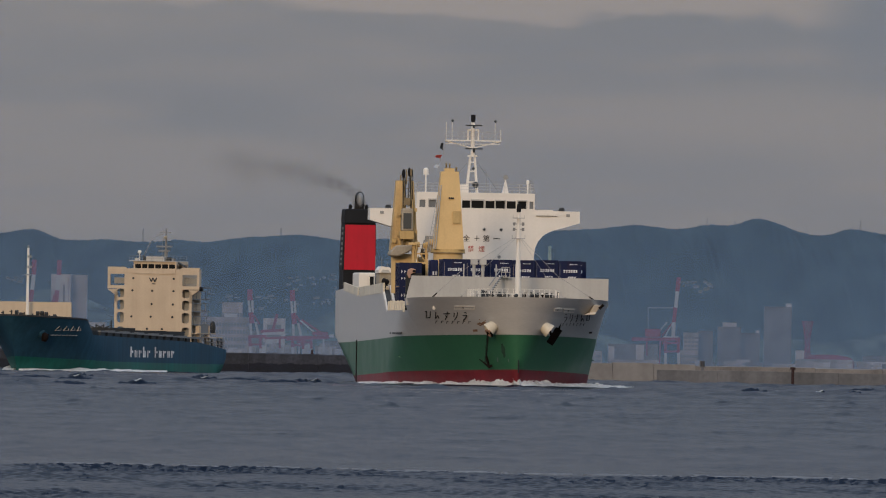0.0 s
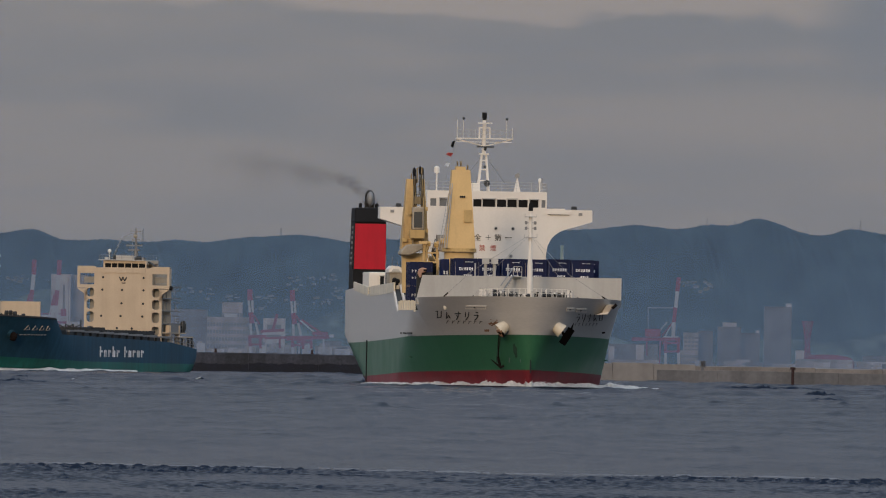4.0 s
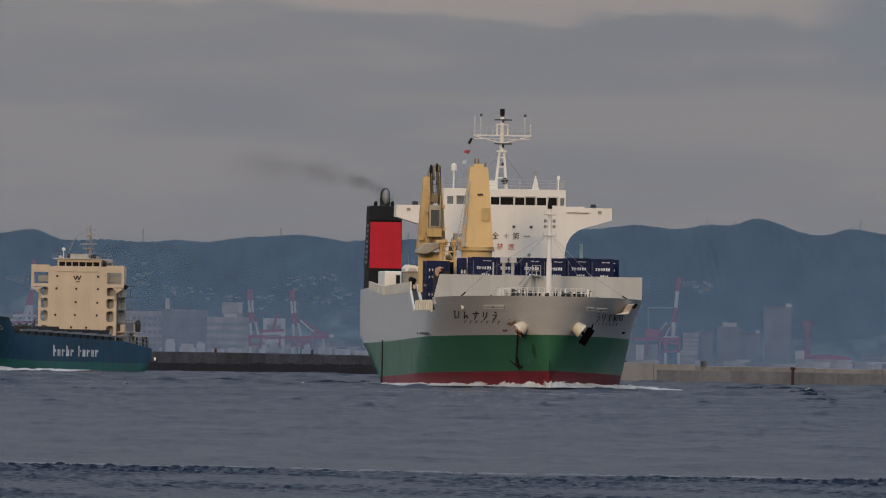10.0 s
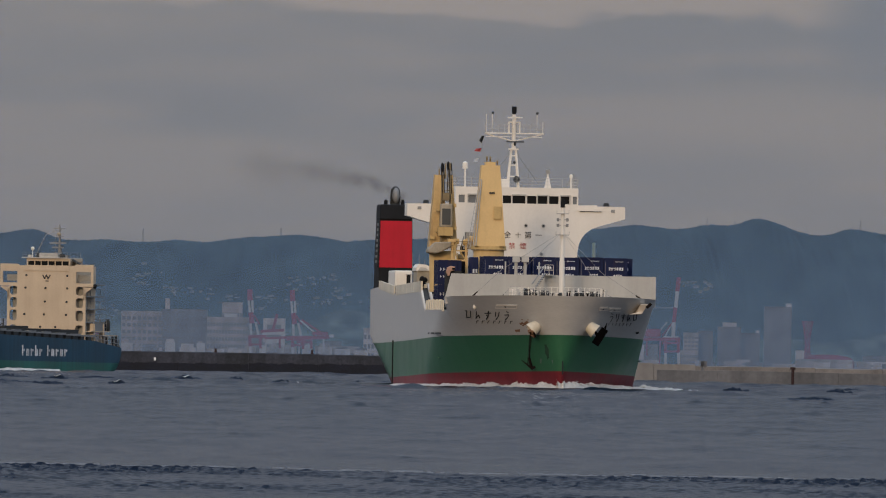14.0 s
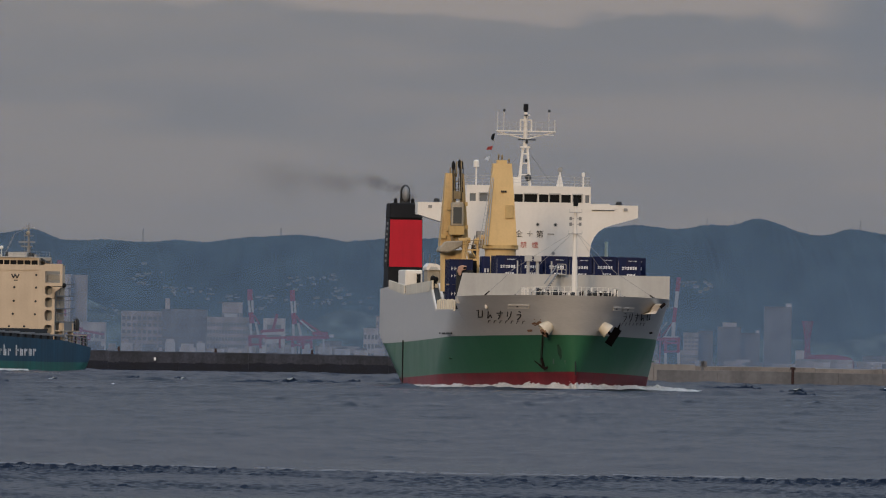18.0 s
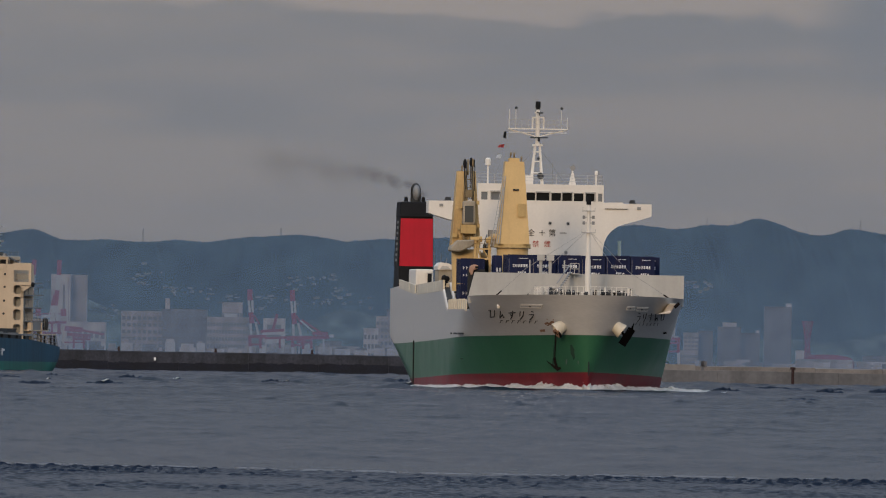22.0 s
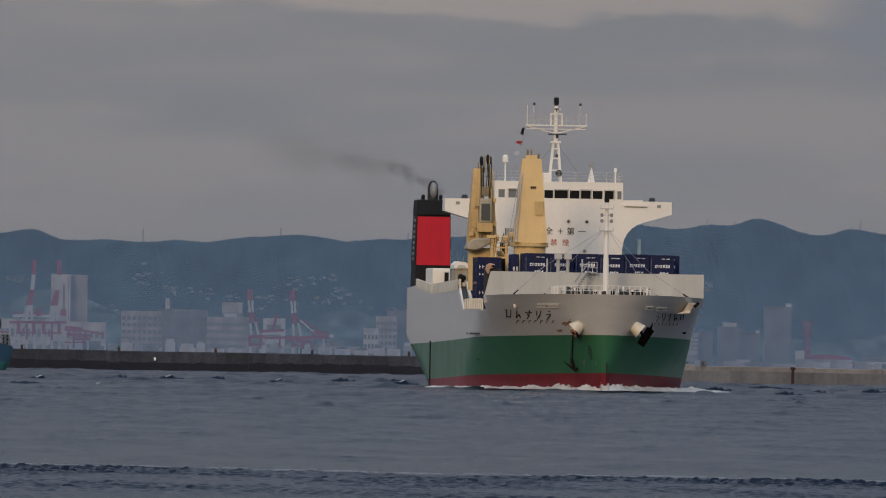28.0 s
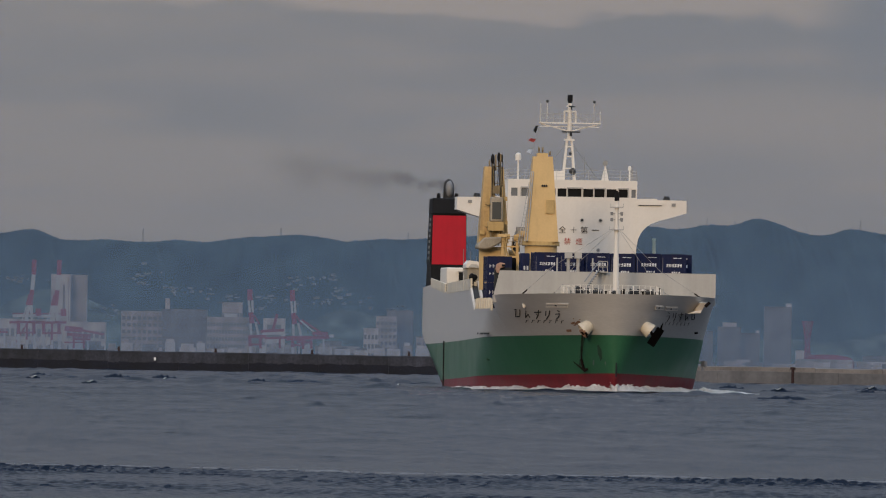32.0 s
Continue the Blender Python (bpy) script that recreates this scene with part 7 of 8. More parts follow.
def city():
    harbour_cranes()
    W = building
    # low yard gantries
    for x, zb, w, y in ((-104.5, 5.3, 3.0, 4214), (-84.6, 3.9, 2.6, 4214), (-32.4, 4.1, 2.2, 4214)):
        gz = thing("yard_gantry", "low red yard gantry on white legs", "harbour crane", "yard gantries on the quay", pose(x, y, 0.35))
        for px in (-w / 2, w / 2):
            bm = bmesh.new()
            bx(bm, px - 0.22, px + 0.22, -0.2, 0.2, 0, zb - 0.35)
            part("leg", bm, M_FARWHITE, gz)
        bm = bmesh.new()
        bx(bm, -w * 0.75, w * 0.75, -0.3, 0.3, zb - 0.35, zb + 0.15)
        part("beam", bm, M_FARRED, gz)
        bm = bmesh.new()
        for k in range(5):
            rod(bm, (-w * 0.7 + k * w * 0.28, 0, zb + 0.1), (-w * 0.56 + k * w * 0.28, 0, zb + 0.75), 0.09, n=4)
            rod(bm, (-w * 0.56 + k * w * 0.28, 0, zb + 0.75), (-w * 0.42 + k * w * 0.28, 0, zb + 0.1), 0.09, n=4)
        part("truss", bm, M_FARRED, gz)
    # stacked containers and sheds along the quay
    rng = random.Random(21)
    quay_x = -108.0
    while quay_x < 33:
        w = rng.uniform(1.2, 4.0)
        z = rng.uniform(1.9, 3.6)
        m = rng.choice((M_B1, M_B3, M_B1, M_B2, M_B3, M_FARWHITE, M_B1))
        st = thing("quay_stack", "hazy stack of boxes on the far quay", "stack", "stacks on the far quay", pose(quay_x, 4225 + rng.uniform(0, 8), 0.35))
        bm = bmesh.new()
        bx(bm, 0, w, 0, 2.4, 0, z)
        part("lower_box", bm, m, st)
        bm = bmesh.new()
        bx(bm, 0.1 * w, w * rng.uniform(0.5, 0.95), 0.1, 2.3, z, z + rng.uniform(0.4, 1.0))
        part("upper_box", bm, rng.choice((M_B1, M_B3, M_B2)), st)
        quay_x += w + rng.uniform(0.1, 1.6)
    quay_x = 60.0
    while quay_x < 112:
        w = rng.uniform(1.5, 4.5)
        z = rng.uniform(0.9, 1.7)
        st = thing("quay_stack", "hazy stack of boxes on the far quay", "stack", "stacks on the far quay", pose(quay_x, 4225 + rng.uniform(0, 8), 0.35))
        bm = bmesh.new()
        bx(bm, 0, w, 0, 2.4, 0, z)
        part("lower_box", bm, rng.choice((M_B1, M_B3, M_B2)), st)
        quay_x += w + rng.uniform(0.2, 2.5)
    tower = W(-94.1, -89.4, 19.6, 4300, M_B3, "tall pale tower block with darker strips painted as shaded recesses", 0, 0)
    # darker grey strips on the flat wall stand in for shade in recesses
    for x, z0, w, h in ((-1.2, 8.0, 0.55, 8.8), (0.55, 9.0, 0.5, 7.8), (-2.2, 6.0, 0.12, 12.4), (1.9, 5.0, 0.12, 13.2)):
        bm = bmesh.new()
        bx(bm, x, x + w, -0.06, 0.05, z0, z0 + h)
        part("recess_shade", bm, M_B2, tower)
    W(-89.6, -85.6, 19.5, 4306, M_B1, "tall pale tower block, its plainer wing", 0, 0)
    W(-90.1, -80.6, 8.2, 4290, M_B3, "low white harbour shed behind the cranes", 2, 7)
    W(-109.1, -93.8, 8.7, 4310, M_B3, "long pale terminal building", 2, 12)
    W(-77.6, -67.5, 11.1, 4330, M_B1, "broad grey harbour block", 6, 8)
    W(-67.6, -56.8, 11.7, 4326, M_B2, "blue-grey office block near the quay", 7, 9, 10, (-0.88, -0.68, 2.6))
    W(-56.7, -46.7, 10.0, 4320, M_B1, "grey ribbed warehouse block", 5, 14)
    W(-53.0, -50.1, 10.9, 4360, M_FARWHITE, "small bright white rooftop hall", 0, 0)
    W(-54.9, -49.8, 13.9, 4462, M_B1, "pale terrace block on the lower slope", 3, 8)
    W(-42.5, -37.3, 9.8, 4260, M_B3, "white slatted harbour building", 4, 1)
    W(-18.6, -15.1, 7.9, 4270, M_B3, "low pale waterfront house", 3, 4)
    W(-15.8, -10.8, 10.8, 4300, M_B1, "pale office block by the water", 6, 5)
    W(-13.3, -6.9, 12.3, 4320, M_B2, "grey flat-roofed office block", 6, 6)
    W(-46.5, -42.5, 6.8, 4300, M_B2, "grey quay store among cranes", 3, 4)
    W(-30.0, -19.5, 3.4, 4262, M_B1, "long pale transit shed", 1, 9)
    W(-28.5, -24.0, 4.6, 4290, M_B2, "grey low storage shed", 2, 4)
    W(-6.0, -0.5, 6.0, 4270, M_B1, "low pale harbour building", 3, 4)
    W(0.0, 8.5, 7.4, 4290, M_B2, "grey low harbour office", 4, 5)
    W(10.0, 22.0, 5.2, 4290, M_B1, "low pale harbour terminal", 2, 8)
    W(23.0, 33.0, 5.6, 4290, M_B2, "grey low storage shed", 2, 7)
    W(33.0, 38.5, 3.4, 4280, M_B1, "pale little harbour gatehouse", 2, 3)
    W(40.1, 52.1, 5.2, 4300, M_B2, "grey terminal hall with roof boxes", 3, 10)
    W(40.2, 41.6, 4.5, 4298, M_B3, "little white roof house", 0, 0)
    W(46.8, 48.7, 4.9, 4298, M_B3, "little white roof house", 0, 0)
    W(40.7, 52.3, 1.4, 4280, M_B1, "pale low canopy building", 1, 8)
    W(58.7, 62.2, 8.2, 4330, M_B1, "pale slim apartment block", 7, 4)
    W(62.2, 65.8, 8.7, 4336, M_B2, "grey slim apartment block", 8, 4)
    W(57.3, 61.6, 3.9, 4290, M_B1, "low pale quay building", 2, 6)
    W(67.1, 72.7, 9.8, 4340, M_B2, "broad grey apartment tower", 10, 7, 10, (-0.6, 0.6, 1.0))
    W(72.7, 77.3, 8.4, 4344, M_B2, "grey stepped apartment block", 8, 6, 10, (0.6, 0.95, 0.6))
    W(78.0, 84.5, 14.8, 4320, M_B2, "tall grey residential tower", 18, 8, 10, (0.58, 0.98, 0.8))
    W(70.5, 73.8, 1.9, 4270, M_B3, "low pale quay building", 1, 3)
    W(79.0, 84.0, 1.1, 4240, M_B3, "low white harbour shed", 1, 5)
    W(84.3, 86.2, 4.3, 4246, M_B3, "small white harbour gatehouse", 1, 2)
    W(85.0, 112.0, 1.9, 4255, M_B3, "long pale quay shed", 1, 18)
    W(101.5, 112.0, 3.3, 4300, M_B2, "grey long harbour warehouse", 2, 7)
    # red arched hall
    hall = thing("arched_hall", "long low hall with a faded red arched roof", "hall", m=pose(91.6, 4250, 0.35))
    bm = bmesh.new()
    pts = [(-6.4, 0.0), (6.4, 0.0)] + [(6.4 * math.cos(t), 1.9 + 1.35 * math.sin(t)) for t in np.linspace(0, math.pi, 14)]
    A = [bm.verts.new((x, 0, z)) for x, z in pts]
    B = [bm.verts.new((x, 12, z)) for x, z in pts]
    for i in range(len(pts)):
        j = (i + 1) % len(pts)
        bm.faces.new((A[i], A[j], B[j], B[i]))
    bm.faces.new(A)
    bm.faces.new(B)
    bmesh.ops.recalc_face_normals(bm, faces=bm.faces[:])
    part("roof", bm, M_FARRED, hall)
    bm = bmesh.new()
    bx(bm, -6.2, 6.2, -0.1, 0.0, 0, 2.1)
    part("front_wall", bm, M_B1, hall)
    # hourglass tower
    tw = thing("lattice_tower", "slim red hourglass-shaped lattice tower", "tower", m=pose(88.0, 4300, 0.35))
    bm = bmesh.new()
    n = 14
    for i in range(n):
        for turn in (1, -1):
            a0, a1 = 2 * math.pi * i / n, 2 * math.pi * i / n + turn * 2.2
            rod(bm, (1.25 * math.cos(a0), 1.25 * math.sin(a0), 0), (1.3 * math.cos(a1), 1.3 * math.sin(a1), 11.2), 0.075, n=3)
    part("lattice", bm, M_FARRED, tw)
    bm = bmesh.new()
    rod(bm, (0, 0, 0), (0, 0, 8.2), 0.3, 0.3, 10)
    part("core", bm, M_B2, tw)
    bm = bmesh.new()
    rod(bm, (0, 0, 8.2), (0, 0, 11.0), 0.75, 1.0, 14)
    part("viewing_deck", bm, M_B2, tw)
    # masts on the hills
    for x, z0, h in ((-81.3, 29.5, 4.2), (71.5, 34.5, 2.2), (79.0, 35.0, 1.4), (113.0, 33.5, 3.0), (-44.0, 30.5, 2.6), (-9.5, 30.0, 2.4), (64.0, 34.8, 1.0)):
        p = thing("hill_pylon", "thin grey lattice pylon on the ridge", "pylon", "pylons on the ridge", pose(x, 4846, main_top(x) - 0.6))
        bm = bmesh.new()
        for sx in (-0.25, 0.25):
            rod(bm, (sx, 0, 0), (sx * 0.3, 0, h), 0.06, n=4)
        for i in range(5):
            f = i / 5
            rod(bm, (-0.25 * (1 - 0.7 * f), 0, h * f), (0.25 * (1 - 0.7 * f), 0, h * (f + 0.2)), 0.04, n=3)
        part("mast", bm, M_B2, p)
    # hillside houses
    proto = None
    rng = random.Random(11)
    clusters = ((-78.2, 21.1, 1.7, 0.6), (-79.3, 18.9, 1.4, 0.6), (-70.9, 17.3, 2.0, 0.6), (-62.3, 17.0, 2.0, 0.6), (-55.1, 16.4, 1.4, 0.6), (-35.0, 20.8, 2.6, 0.3), (-29.5, 21.2, 1.2, 0.3), (-37.8, 19.3, 2.3, 0.6), (-26.3, 18.2, 1.7, 0.4), (-30.6, 14.7, 2.3, 0.3), (-24.1, 15.5, 2.3, 0.4), (-44.3, 15.9, 1.4, 0.6), (-11.8, 13.6, 2.9, 0.6), (65.8, 21.4, 2.3, 0.4), (69.4, 20.8, 1.2, 0.4), (-106.9, 19.1, 2.9, 0.4), (-111.6, 19.8, 1.4, 0.4), (-85.2, 10.9, 1.7, 0.6), (-49.2, 10.8, 2.9, 0.9), (-46.4, 13.7, 2.9, 0.9))
    for cx, cz, sx, sz in clusters:
        k = 9
        for i in range(k):
            x, z = cx + rng.gauss(0, sx), cz + rng.gauss(0, sz * 1.6)
            y = hillside(x, z)
            if y is None:
                continue
            y -= 1.5
            m = pose(x, y, z - 0.12, 0, 0, rng.uniform(-25, 25)) @ Matrix.Diagonal((rng.uniform(0.25, 1.2), 0.6, rng.uniform(0.10, 0.26), 1))
            if proto is None:
                bm = bmesh.new()
                bx(bm, -0.6, 0.6, -0.6, 0.6, -1.0, 2.6)
                proto = thing("hillside_house", "small pale house on the wooded slope", "house", "hillside houses")
                part("wall", bm, M_HOUSE, proto)
                bm = bmesh.new()
                prism(bm, [(-0.7, 2.6), (0.7, 2.6), (0, 2.95)], -0.7, 0.7, "a")
                part("roof", bm, M_HOUSE, proto)
                proto.matrix_basis = m
            else:
                o = copy_thing(proto, m)
                o.matrix_basis = m


city()


# ---- foam thrown up by the hulls ----
bobbing = []      # (part, phase, period, height)


def foam_clump(bm, c, r, rng):
    """One torn lump of foam: a squashed, ragged ball."""
    m = Matrix.Translation(c) @ Matrix.Rotation(rng.uniform(0, 6.28), 4, "Z") @ Matrix.Diagonal((r * rng.uniform(0.9, 1.9), r * rng.uniform(0.9, 2.2), r * rng.uniform(0.45, 0.95), 1))
    made = bmesh.ops.create_icosphere(bm, subdivisions=1, radius=1.0, matrix=m)["verts"]
    for v in made:
        v.co += (v.co - c) * rng.uniform(-0.35, 0.45)


def foam_ridge(name, label, line, width, height, seed, pieces, swell=0.0):
    """A broken crest along a line of (a, p): torn lumps piled on a low ragged bank, in lengths that rise and fall."""
    rng = random.Random(seed)
    ob = thing(name, label, "foam", "wash round the hulls")
    n = len(line)
    for k in range(pieces):
        bm = bmesh.new()
        i0, i1 = k * (n - 1) // pieces, (k + 1) * (n - 1) // pieces
        rows = []
        for i in range(max(0, i0 - 1), min(n - 1, i1 + 1) + 1):
            f = i / (n - 1)
            a, p = line[i]
            b = line[min(i + 1, n - 1)] if i < n - 1 else line[i - 1]
            side = 1 if line[n // 2][1] > 0 else -1
            along = Vector((-(b[0] - a), b[1] - p, 0)) * (1 if i < n - 1 else -1)
            out = Vector((abs(along.y), side * abs(along.x), 0)).normalized()
            ahead = max(0.0, 1 - f / 0.05)
            out = (out * (1 - ahead) + Vector((1, 0.2 * side, 0)) * ahead).normalized()
            lump = 0.85 + 0.5 * noise.noise(Vector((i * 0.09, 0, seed))) + 0.4 * noise.noise(Vector((i * 0.31, 0, seed + 4))) + rng.uniform(-0.10, 0.10)
            h = height(f) * max(0.12, lump) * (1.15 - 0.15 * min(1, f / 0.05))
            wide = width * (0.6 + 0.4 * min(1, f / 0.06))
            ring = []
            for d, up in ((0.75, -0.25), (0.5, 0.06), (0.36, 0.36), (0.22, 0.68), (0.08, 0.93), (-0.04, 1.0), (-0.2, 0.75), (-0.4, -0.25)):
                d += rng.uniform(-0.07, 0.07)
                ring.append(bm.verts.new(S(a, p, 0) + out * (d * wide) + along.normalized() * rng.uniform(-0.08, 0.08) + Vector((0, 0, up * h * rng.uniform(0.82, 1.2) if up > 0 else -0.45))))
            rows.append(ring)
            if rng.random() < 0.25 * height(f):
                foam_clump(bm, S(a, p, h * rng.uniform(0.8, 1.25)) + out * rng.uniform(-0.2, 0.5) * width, 0.06 * rng.uniform(0.5, 1.5), rng)
        for A, B in zip(rows[:-1], rows[1:]):
            for q in range(7):
                bm.faces.new((A[q], A[q + 1], B[q + 1], B[q]))
        bmesh.ops.recalc_face_normals(bm, faces=bm.faces[:])
        crest = tagged(smooth(part("crest", bm, M_FOAM, ob), 80), kind="stuff")
        bobbing.append((crest, rng.uniform(0, 6.28), rng.uniform(1.6, 2.8), 0.10 * height((k + 0.5) / pieces) + 0.02))
    if swell:
        # smooth dark shoulder of water pushed up ahead of the foam
        bm = bmesh.new()
        prev = None
        for i in range(0, int(n * swell), 3):
            f = i / (n * swell)
            a, p = line[i]
            b = line[i + 1]
            side = 1 if line[n // 2][1] > 0 else -1
            along = Vector((-(b[0] - a), b[1] - p, 0))
            out = Vector((abs(along.y), side * abs(along.x), 0)).normalized()
            ahead = max(0.0, 1 - i / (n - 1) / 0.05)
            out = (out * (1 - ahead) + Vector((1, 0.2 * side, 0)) * ahead).normalized()
            h = 0.15 * min(1.0, 0.65 + i / 60) * (1 - f) ** 0.6 * (0.9 + 0.5 * noise.noise(Vector((i * 0.06, 3, seed))))
            cur = [bm.verts.new(S(a, p, 0) + out * (width * d) + Vector((0, 0, z))) for d, z in ((0.25, -0.2), (0.55, h * 0.9), (0.75, h), (0.95, h * 0.7), (1.2, h * 0.2), (1.5, -0.25))]
            if prev:
                for q in range(5):
                    bm.faces.new((prev[q], cur[q], cur[q + 1], prev[q + 1]))
            prev = cur
        bmesh.ops.recalc_face_normals(bm, faces=bm.faces[:])
        tagged(smooth(part("swell", bm, M_WATER, ob, "dark shoulder of water before the foam"), 80), kind="stuff")
    return ob


def make_foam():
    port, star = [], []
    for f in np.linspace(0, 1, 260):
        a = 1.2 + 43 * f
        port.append((a, half_breadth(a, 0) * 0.97 - 0.35 + 0.65 * min(1, 20 * f) + 6.2 * f ** 2.0))
        a = 1.2 + 79 * f
        star.append((a, -half_breadth(a, 0) * 0.98 + 0.35 - 0.6 * min(1, 20 * f) - 0.5 * f))
    return [(foam_ridge("bow_wave", "white foaming bow wave along the port bow", port, 1.6, lambda f: 0.22 * (1 - f) ** 6 + 0.34 * (1 - f) ** 0.9 + 0.24 * min(1, 3 * (1 - f)), 5, 9, 0.6), pose(0, 0, -0.2)),
            (foam_ridge("bow_wave", "white foaming bow wave along the starboard bow", star, 1.4, lambda f: 0.12 * (1 - f) ** 9 + 0.50 * (1 - f) ** 2.4 + 0.13, 6, 12, 0.4), pose(0, 0, -0.2))]


riders += make_foam()


def foam_lines():
    """Long thin lines of old grey foam along the edge of the slick."""
    made = []
    rng = random.Random(17)
    strips = []
    for seed in range(16):
        x0 = -17 + 2.05 * seed + rng.uniform(-1.0, 1.0)
        strips.append((seed + 1, x0, x0 + rng.uniform(2.5, 7.0), 604 + rng.uniform(-3.5, 7.0), rng.uniform(2.0, 5.0)))
    for seed, x0, x1, y0, wid in strips:
        bm = bmesh.new()
        prev = None
        n = int((x1 - x0) * 8)
        for i in range(n + 1):
            f = i / n
            x = x0 + (x1 - x0) * f
            mid = y0 + 3.5 * noise.noise(Vector((x * 0.25, seed, 0))) + 1.2 * noise.noise(Vector((x * 1.3, seed, 3))) - 0.25 * x
            w = wid * max(0.004, math.sin(math.pi * f) ** 0.5 * (0.12 + 1.3 * noise.noise(Vector((x * 0.45, seed, 8))) + 0.5 * noise.noise(Vector((x * 1.9, seed, 2)))))
            cur = [bm.verts.new((x, mid + d * w, 0.045 + z)) for d, z in ((-0.5, -0.05), (-0.2, 0.012), (0.2, 0.02), (0.5, -0.05))]
            if prev and w > 0.12 * wid:
                for k in range(3):
                    bm.faces.new((prev[k], cur[k], cur[k + 1], prev[k + 1]))
            prev = cur
        bmesh.ops.recalc_face_normals(bm, faces=bm.faces[:])
        ob = thing("foam_line", "thin grey line of old foam on the water", "foam", "foam lines on the water")
        tagged(part("ribbon", bm, M_OLDFOAM, ob), kind="stuff")
        made.append(ob)
    return made


slick_foam = foam_lines()
coast_riders = []


def coaster_foam():
    for s in (-1, 1):
        line = [(2 + 40 * f, s * (coast_breadth(2 + 40 * f, 0) + 0.3 + 0.8 * f)) for f in np.linspace(0, 1, 90)]
        coast_riders.append((foam_ridge("bow_wave", "white bow wave of the blue coaster", line, 1.2, lambda f: 0.42 * math.sin(math.pi * min(1.0, 0.1 + f * 0.9)) ** 2.2 * max(0.0, 0.35 + 1.5 * noise.noise(Vector((f * 9, s, 0)))), 20 + s, 6), pose(0, 0, 0)))


coaster_foam()


# ---- exhaust smoke ----
def smoke_mat(name, density):
    m = bpy.data.materials.new(name)
    m.use_nodes = True
    nt = m.node_tree
    nt.nodes.clear()
    out = nt.nodes.new("ShaderNodeOutputMaterial")
    mix = nt.nodes.new("ShaderNodeMixShader")
    tr = nt.nodes.new("ShaderNodeBsdfTransparent")
    df = nt.nodes.new("ShaderNodeBsdfDiffuse")
    df.inputs[0].default_value = (0.045, 0.042, 0.042, 1)
    tc = nt.nodes.new("ShaderNodeTexCoord")
    # thin out from the middle of each puff to its rim
    sep = nt.nodes.new("ShaderNodeSeparateXYZ")
    nt.links.new(tc.outputs["Object"], sep.inputs[0])
    yz = nt.nodes.new("ShaderNodeCombineXYZ")
    nt.links.new(sep.outputs["Y"], yz.inputs["Y"])
    nt.links.new(sep.outputs["Z"], yz.inputs["Z"])
    ln = nt.nodes.new("ShaderNodeVectorMath")
    ln.operation = "LENGTH"
    nt.links.new(yz.outputs[0], ln.inputs[0])
    fall = nt.nodes.new("ShaderNodeMapRange")
    fall.interpolation_type = "SMOOTHSTEP"
    fall.inputs["From Min"].default_value, fall.inputs["From Max"].default_value = 1.0, 0.1
    nt.links.new(ln.outputs["Value"], fall.inputs["Value"])
    nz = nt.nodes.new("ShaderNodeTexNoise")
    nz.inputs["Scale"].default_value = 1.4
    nz.inputs["Detail"].default_value = 5
    nt.links.new(tc.outputs["Object"], nz.inputs["Vector"])
    mul = nt.nodes.new("ShaderNodeMath")
    mul.operation = "MULTIPLY"
    nt.links.new(fall.outputs[0], mul.inputs[0])
    nt.links.new(node_out(nt, nz.outputs[0], 0.34, 0.66, 0.0, 1.0), mul.inputs[1])
    mul2 = nt.nodes.new("ShaderNodeMath")
    mul2.operation = "MULTIPLY"
    mul2.inputs[1].default_value = density
    nt.links.new(mul.outputs[0], mul2.inputs[0])
    nt.links.new(mul2.outputs[0], mix.inputs[0])
    nt.links.new(tr.outputs[0], mix.inputs[1])
    nt.links.new(df.outputs[0], mix.inputs[2])
    nt.links.new(mix.outputs[0], out.inputs[0])
    return m


SMOKE = [smoke_mat("exhaust_smoke", 0.32), smoke_mat("thinning_smoke", 0.12), smoke_mat("faint_smoke", 0.06)]
puffs = []


def make_smoke():
    meshes = []
    for k in range(3):
        bm = bmesh.new()
        bmesh.ops.create_icosphere(bm, subdivisions=3, radius=1.0)
        for v in bm.verts:
            v.co *= 1 + 0.2 * noise.noise(v.co * 1.7 + Vector((k * 5, 0, 0)))
        # a veil of smoke is one open billow, bulging forward
        bmesh.ops.delete(bm, geom=[v for v in bm.verts if v.co.x < -0.02], context="VERTS")
        me = bpy.data.meshes.new("puff")
        bm.to_mesh(me)
        bm.free()
        me.polygons.foreach_set("use_smooth", [True] * len(me.polygons))
        me.materials.append(SMOKE[k])
        meshes.append(me)
    rng = random.Random(2)
    # puffs start strung out along the plume and drift on from the pipe
    for i in range(18):
        start = -2.5 + 17.0 * (i / 17.0) ** 1.35
        k = 0 if start < 3.2 else 1 if start < 7.5 else 2
        ob = new("smoke_puff", meshes[k])
        size = 0.62 + 0.20 * max(0, start) + 0.3 * rng.random()
        ob.scale = (size, size * rng.uniform(1.1, 1.6), size * rng.uniform(0.85, 1.25))
        tagged(ob, "thin dark exhaust smoke drifting from the funnel", "smoke", "puffs of funnel smoke", "stuff")
        puffs.append((ob, start, rng.random(), rng.random()))


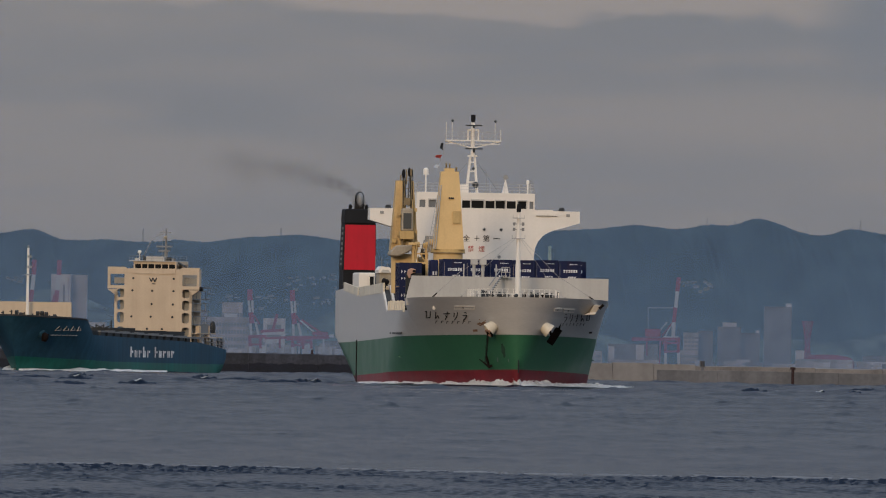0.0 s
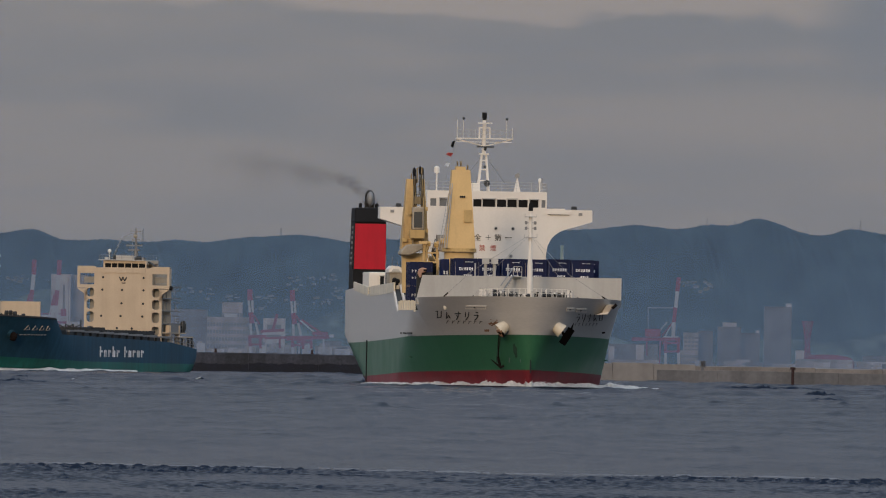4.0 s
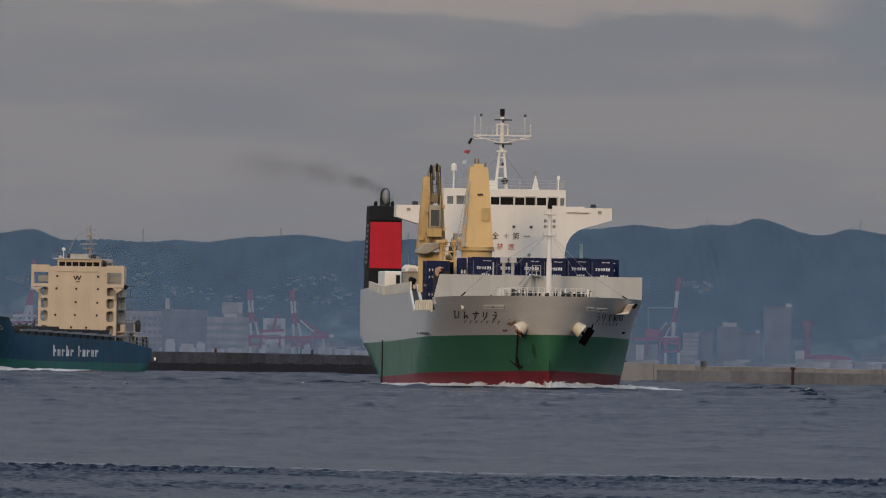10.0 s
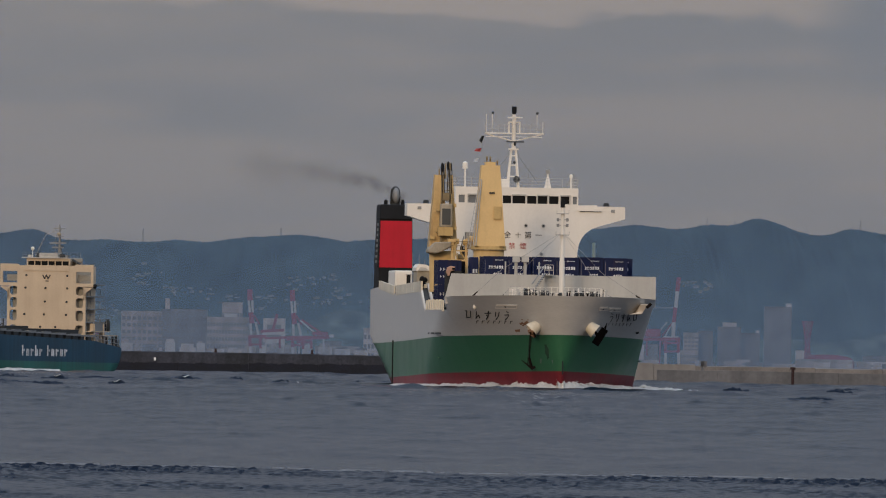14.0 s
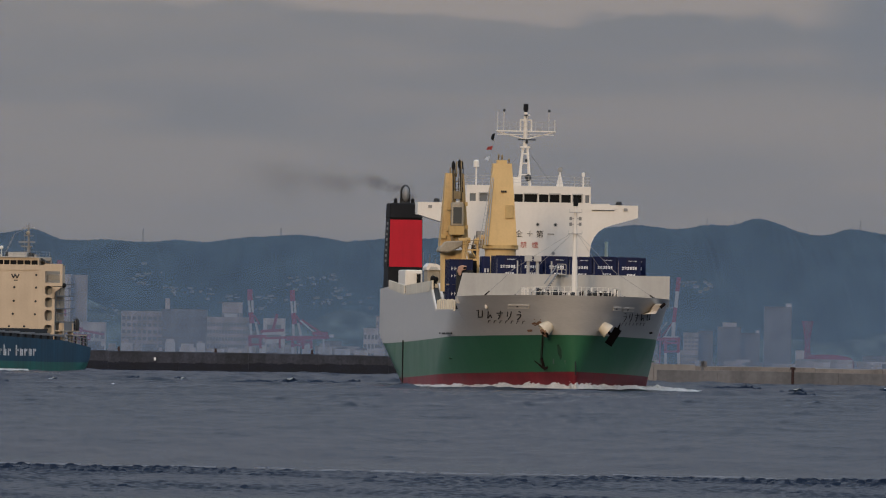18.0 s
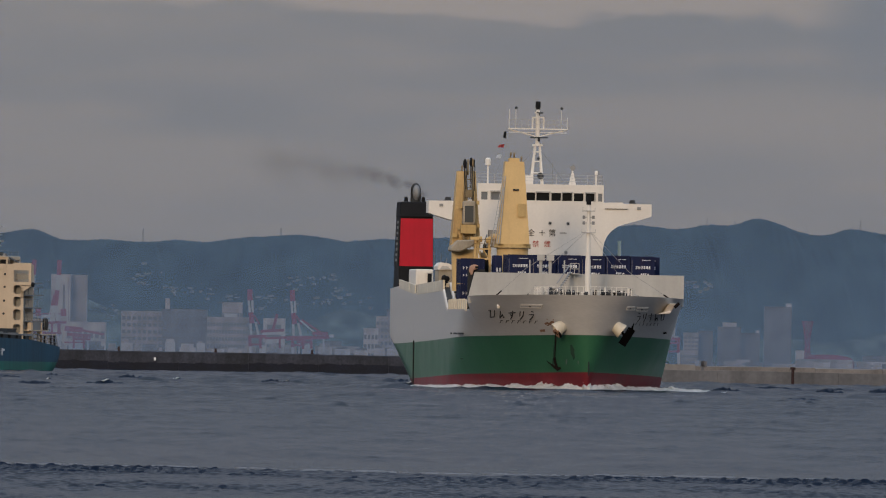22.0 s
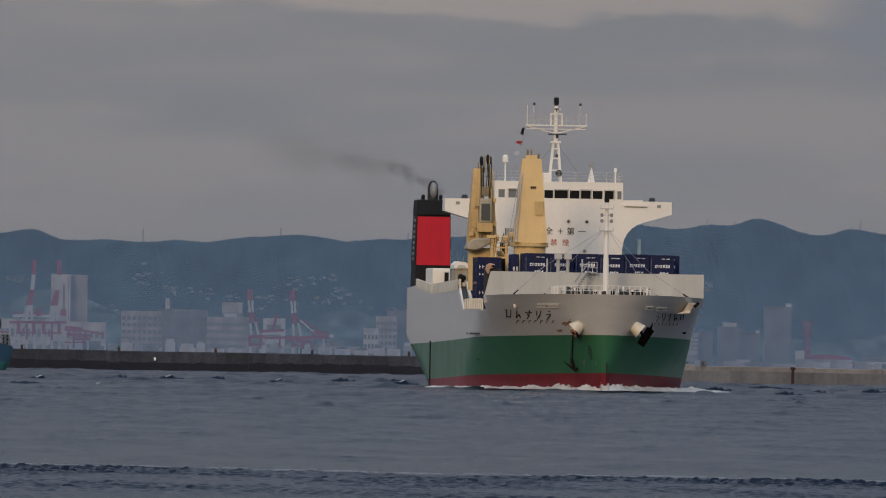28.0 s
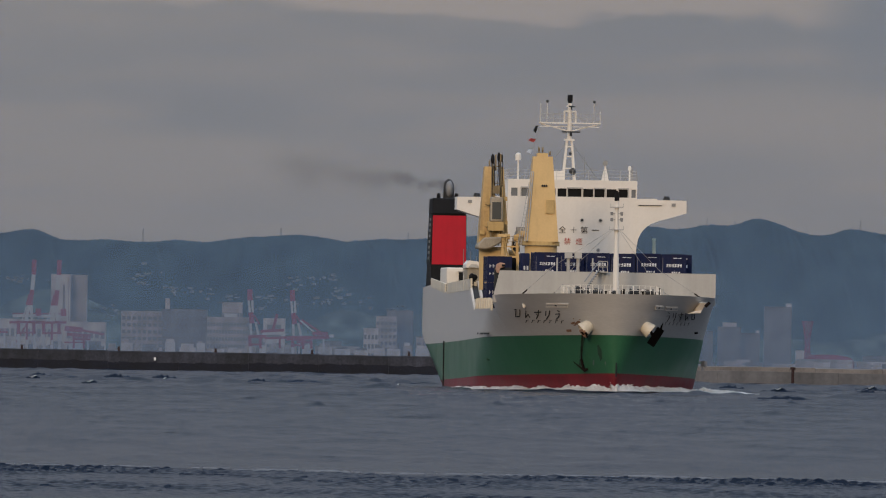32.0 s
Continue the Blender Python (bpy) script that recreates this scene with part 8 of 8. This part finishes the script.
def puff_place(start, u, w, t):
    go = start + 0.06 * t
    if go < 0:
        return S(123.0, -8.68, 20.4 + 0.3 * max(go, -3.0))
    # the plume's slope swings slowly with the wind, the change running out along it
    slope = lerp(t - go / 8.0, (0, 8, 13, 16.5, 18, 19.5, 21.5, 23.5, 25.5, 28, 30, 32), (0.42, 0.33, 0.26, 0.08, 0.12, 0.32, 0.22, 0.42, 0.42, 0.30, 0.14, -0.02))
    sway = 0.35 * math.sin(t * 0.8 + 6 * w) * min(1, go / 3)
    whip = 0.22 * min(1, go / 4) * math.sin(6.283 * (go / 6.0 - 0.3 * t))
    return S(123.0 + 0.2 * go, -8.8 - go + sway, 20.9 + slope * 8.0 * (1 - math.exp(-go / 5.5)) + whip + (u - 0.5) * 0.13 * go)


make_smoke()


# ---- breaking wavelets in the tide rip ----
crests = []


def make_crests():
    rng = random.Random(31)
    kinds = []
    for k in range(4):
        L, H = (4.2, 5.6, 3.4, 6.6)[k], (0.52, 0.40, 0.54, 0.38)[k]
        bm = bmesh.new()
        nu, nv = 30, 8
        g = []
        for i in range(nu + 1):
            u = i / nu
            env = math.sin(math.pi * u) ** 0.7 * (0.75 + 0.6 * noise.noise(Vector((u * 6, k * 3.0, 0))) + 0.22 * noise.noise(Vector((u * 15, k, 5))))
            row = []
            for j in range(nv + 1):
                v = j / nv
                row.append(bm.verts.new(((u - 0.5) * L, (v - 0.5) * 2.6 + 0.3 * math.sin(u * 5 + k), -0.35 + (H * max(0.05, env) + 0.3) * math.sin(math.pi * v) ** 1.1)))
            g.append(row)
        for i in range(nu):
            for j in range(nv):
                bm.faces.new((g[i][j], g[i + 1][j], g[i + 1][j + 1], g[i][j + 1]))
        bmesh.ops.recalc_face_normals(bm, faces=bm.faces[:])
        proto = thing("wave_crest", "short dark wave crest in the tide rip", "wave", "wave crests in the rip")
        smooth(part("ridge", bm, M_WATER, proto), 60)
        if k == 0:
            bm = bmesh.new()
            rows = []
            for i in range(11):
                u = 0.4 + 0.02 * i
                top = g_height(H, k, u)
                rows.append([bm.verts.new(((u - 0.5) * L, -0.5 + 0.3 * math.sin(u * 5 + k) + dy, top - 0.05 + dz * math.sin(math.pi * i / 10))) for dy, dz in ((-0.1, -0.02), (0.25, 0.07), (0.75, 0.03))])
            for A, B in zip(rows[:-1], rows[1:]):
                for j in range(2):
                    bm.faces.new((A[j], B[j], B[j + 1], A[j + 1]))
            bmesh.ops.solidify(bm, geom=bm.faces[:], thickness=0.04)
            part("white_tip", bm, M_FOAM, proto, "white breaking tip")
        kinds.append(proto)
    spots = [(-72 + i * 2.6 + rng.uniform(-1.2, 1.2), rng.uniform(1900, 2080)) for i in range(34)] + [(30 + i * 2.6 + rng.uniform(-1.2, 1.2), rng.uniform(1860, 2060)) for i in range(16)] + [(rng.choice((-1, 1)) * rng.uniform(30, 44), rng.uniform(1600, 1780)) for i in range(6)]
    for i, (x, y) in enumerate(spots):
        ob = kinds[i] if i < 4 else copy_thing(kinds[(1, 2, 0, 3, 2)[i % 5]], Matrix())
        crests.append((ob, x, y, rng.uniform(0, 6.28), rng.uniform(5.0, 8.0)))


def g_height(H, k, u):
    env = math.sin(math.pi * u) ** 0.7 * (0.75 + 0.6 * noise.noise(Vector((u * 6, k * 3.0, 0))) + 0.22 * noise.noise(Vector((u * 15, k, 5))))
    return -0.05 + H * max(0.05, env)


make_crests()


# ---- how the things move ----
def motions():
    ship_keys = [(r[0], ship_pose(r)) for r in SHIP_ROWS]
    walk(ship, ship_keys)
    for ob, local in riders:
        walk(ob, [(t, m @ local) for t, m in ship_keys])
    coast_keys = [(t, pose(x + CF * math.sin(radians(COAST_HEAD)), y - CF * math.cos(radians(COAST_HEAD)), 0, 0, 0, COAST_HEAD - 90)) for t, x, y in COAST_ROWS]
    walk(coaster, coast_keys)
    for ob, local in coast_riders:
        walk(ob, [(t, m @ local) for t, m in coast_keys])
    for ob, ph, per, h in bobbing:
        walk(ob, [(i * 0.4, pose(0, 0, h * math.sin(6.283 * i * 0.4 / per + ph))) for i in range(81)])
    sea_keys = [(0.0, pose(2.5, 3, -0.3)), (32.0, pose(-2.5, -5, -0.3))]
    walk(sea, sea_keys)
    for ob in slick_foam:
        walk(ob, sea_keys)
    for ob, x, y, ph, per in crests:
        walk(ob, [(t, pose(x + 2.0 - 0.14 * t, y - 0.3 * t, -0.44 + 0.30 * math.sin(6.283 * t / per + ph))) for t in (i * 32.0 / 24 for i in range(25))])
    walk(lantern, [(t, pose(0, 0, 0, 0, 0, 360.0 * (t - 29.57) / 2.04)) for t in (i * 0.4 for i in range(81))])
    for ob, c in turning:
        walk(ob, [(i * 0.5, Matrix.Translation(c) @ pose(0, 0, 0, 0, 0, -360.0 * (i * 0.5 - 21.2) / 2.5)) for i in range(65)])
    for ob, c, ph in flags:
        walk(ob, [(i * 0.4, Matrix.Translation(c) @ pose(0, 0, 0, 10 * math.sin(2.9 * i * 0.4 + ph), 0, 22 * math.sin(4.1 * i * 0.4 + 2 * ph))) for i in range(81)])
    for ob, born, u, w in puffs:
        rows = []
        for t in (i * 0.5 for i in range(65)):
            base = ship_keys[0][1].lerp(ship_keys[-1][1], t / 32.0)
            c = base @ puff_place(born, u, w, t)
            rows.append((float(t), Matrix.Translation(c) @ base.to_quaternion().to_matrix().to_4x4()))
        walk(ob, rows)


motions()
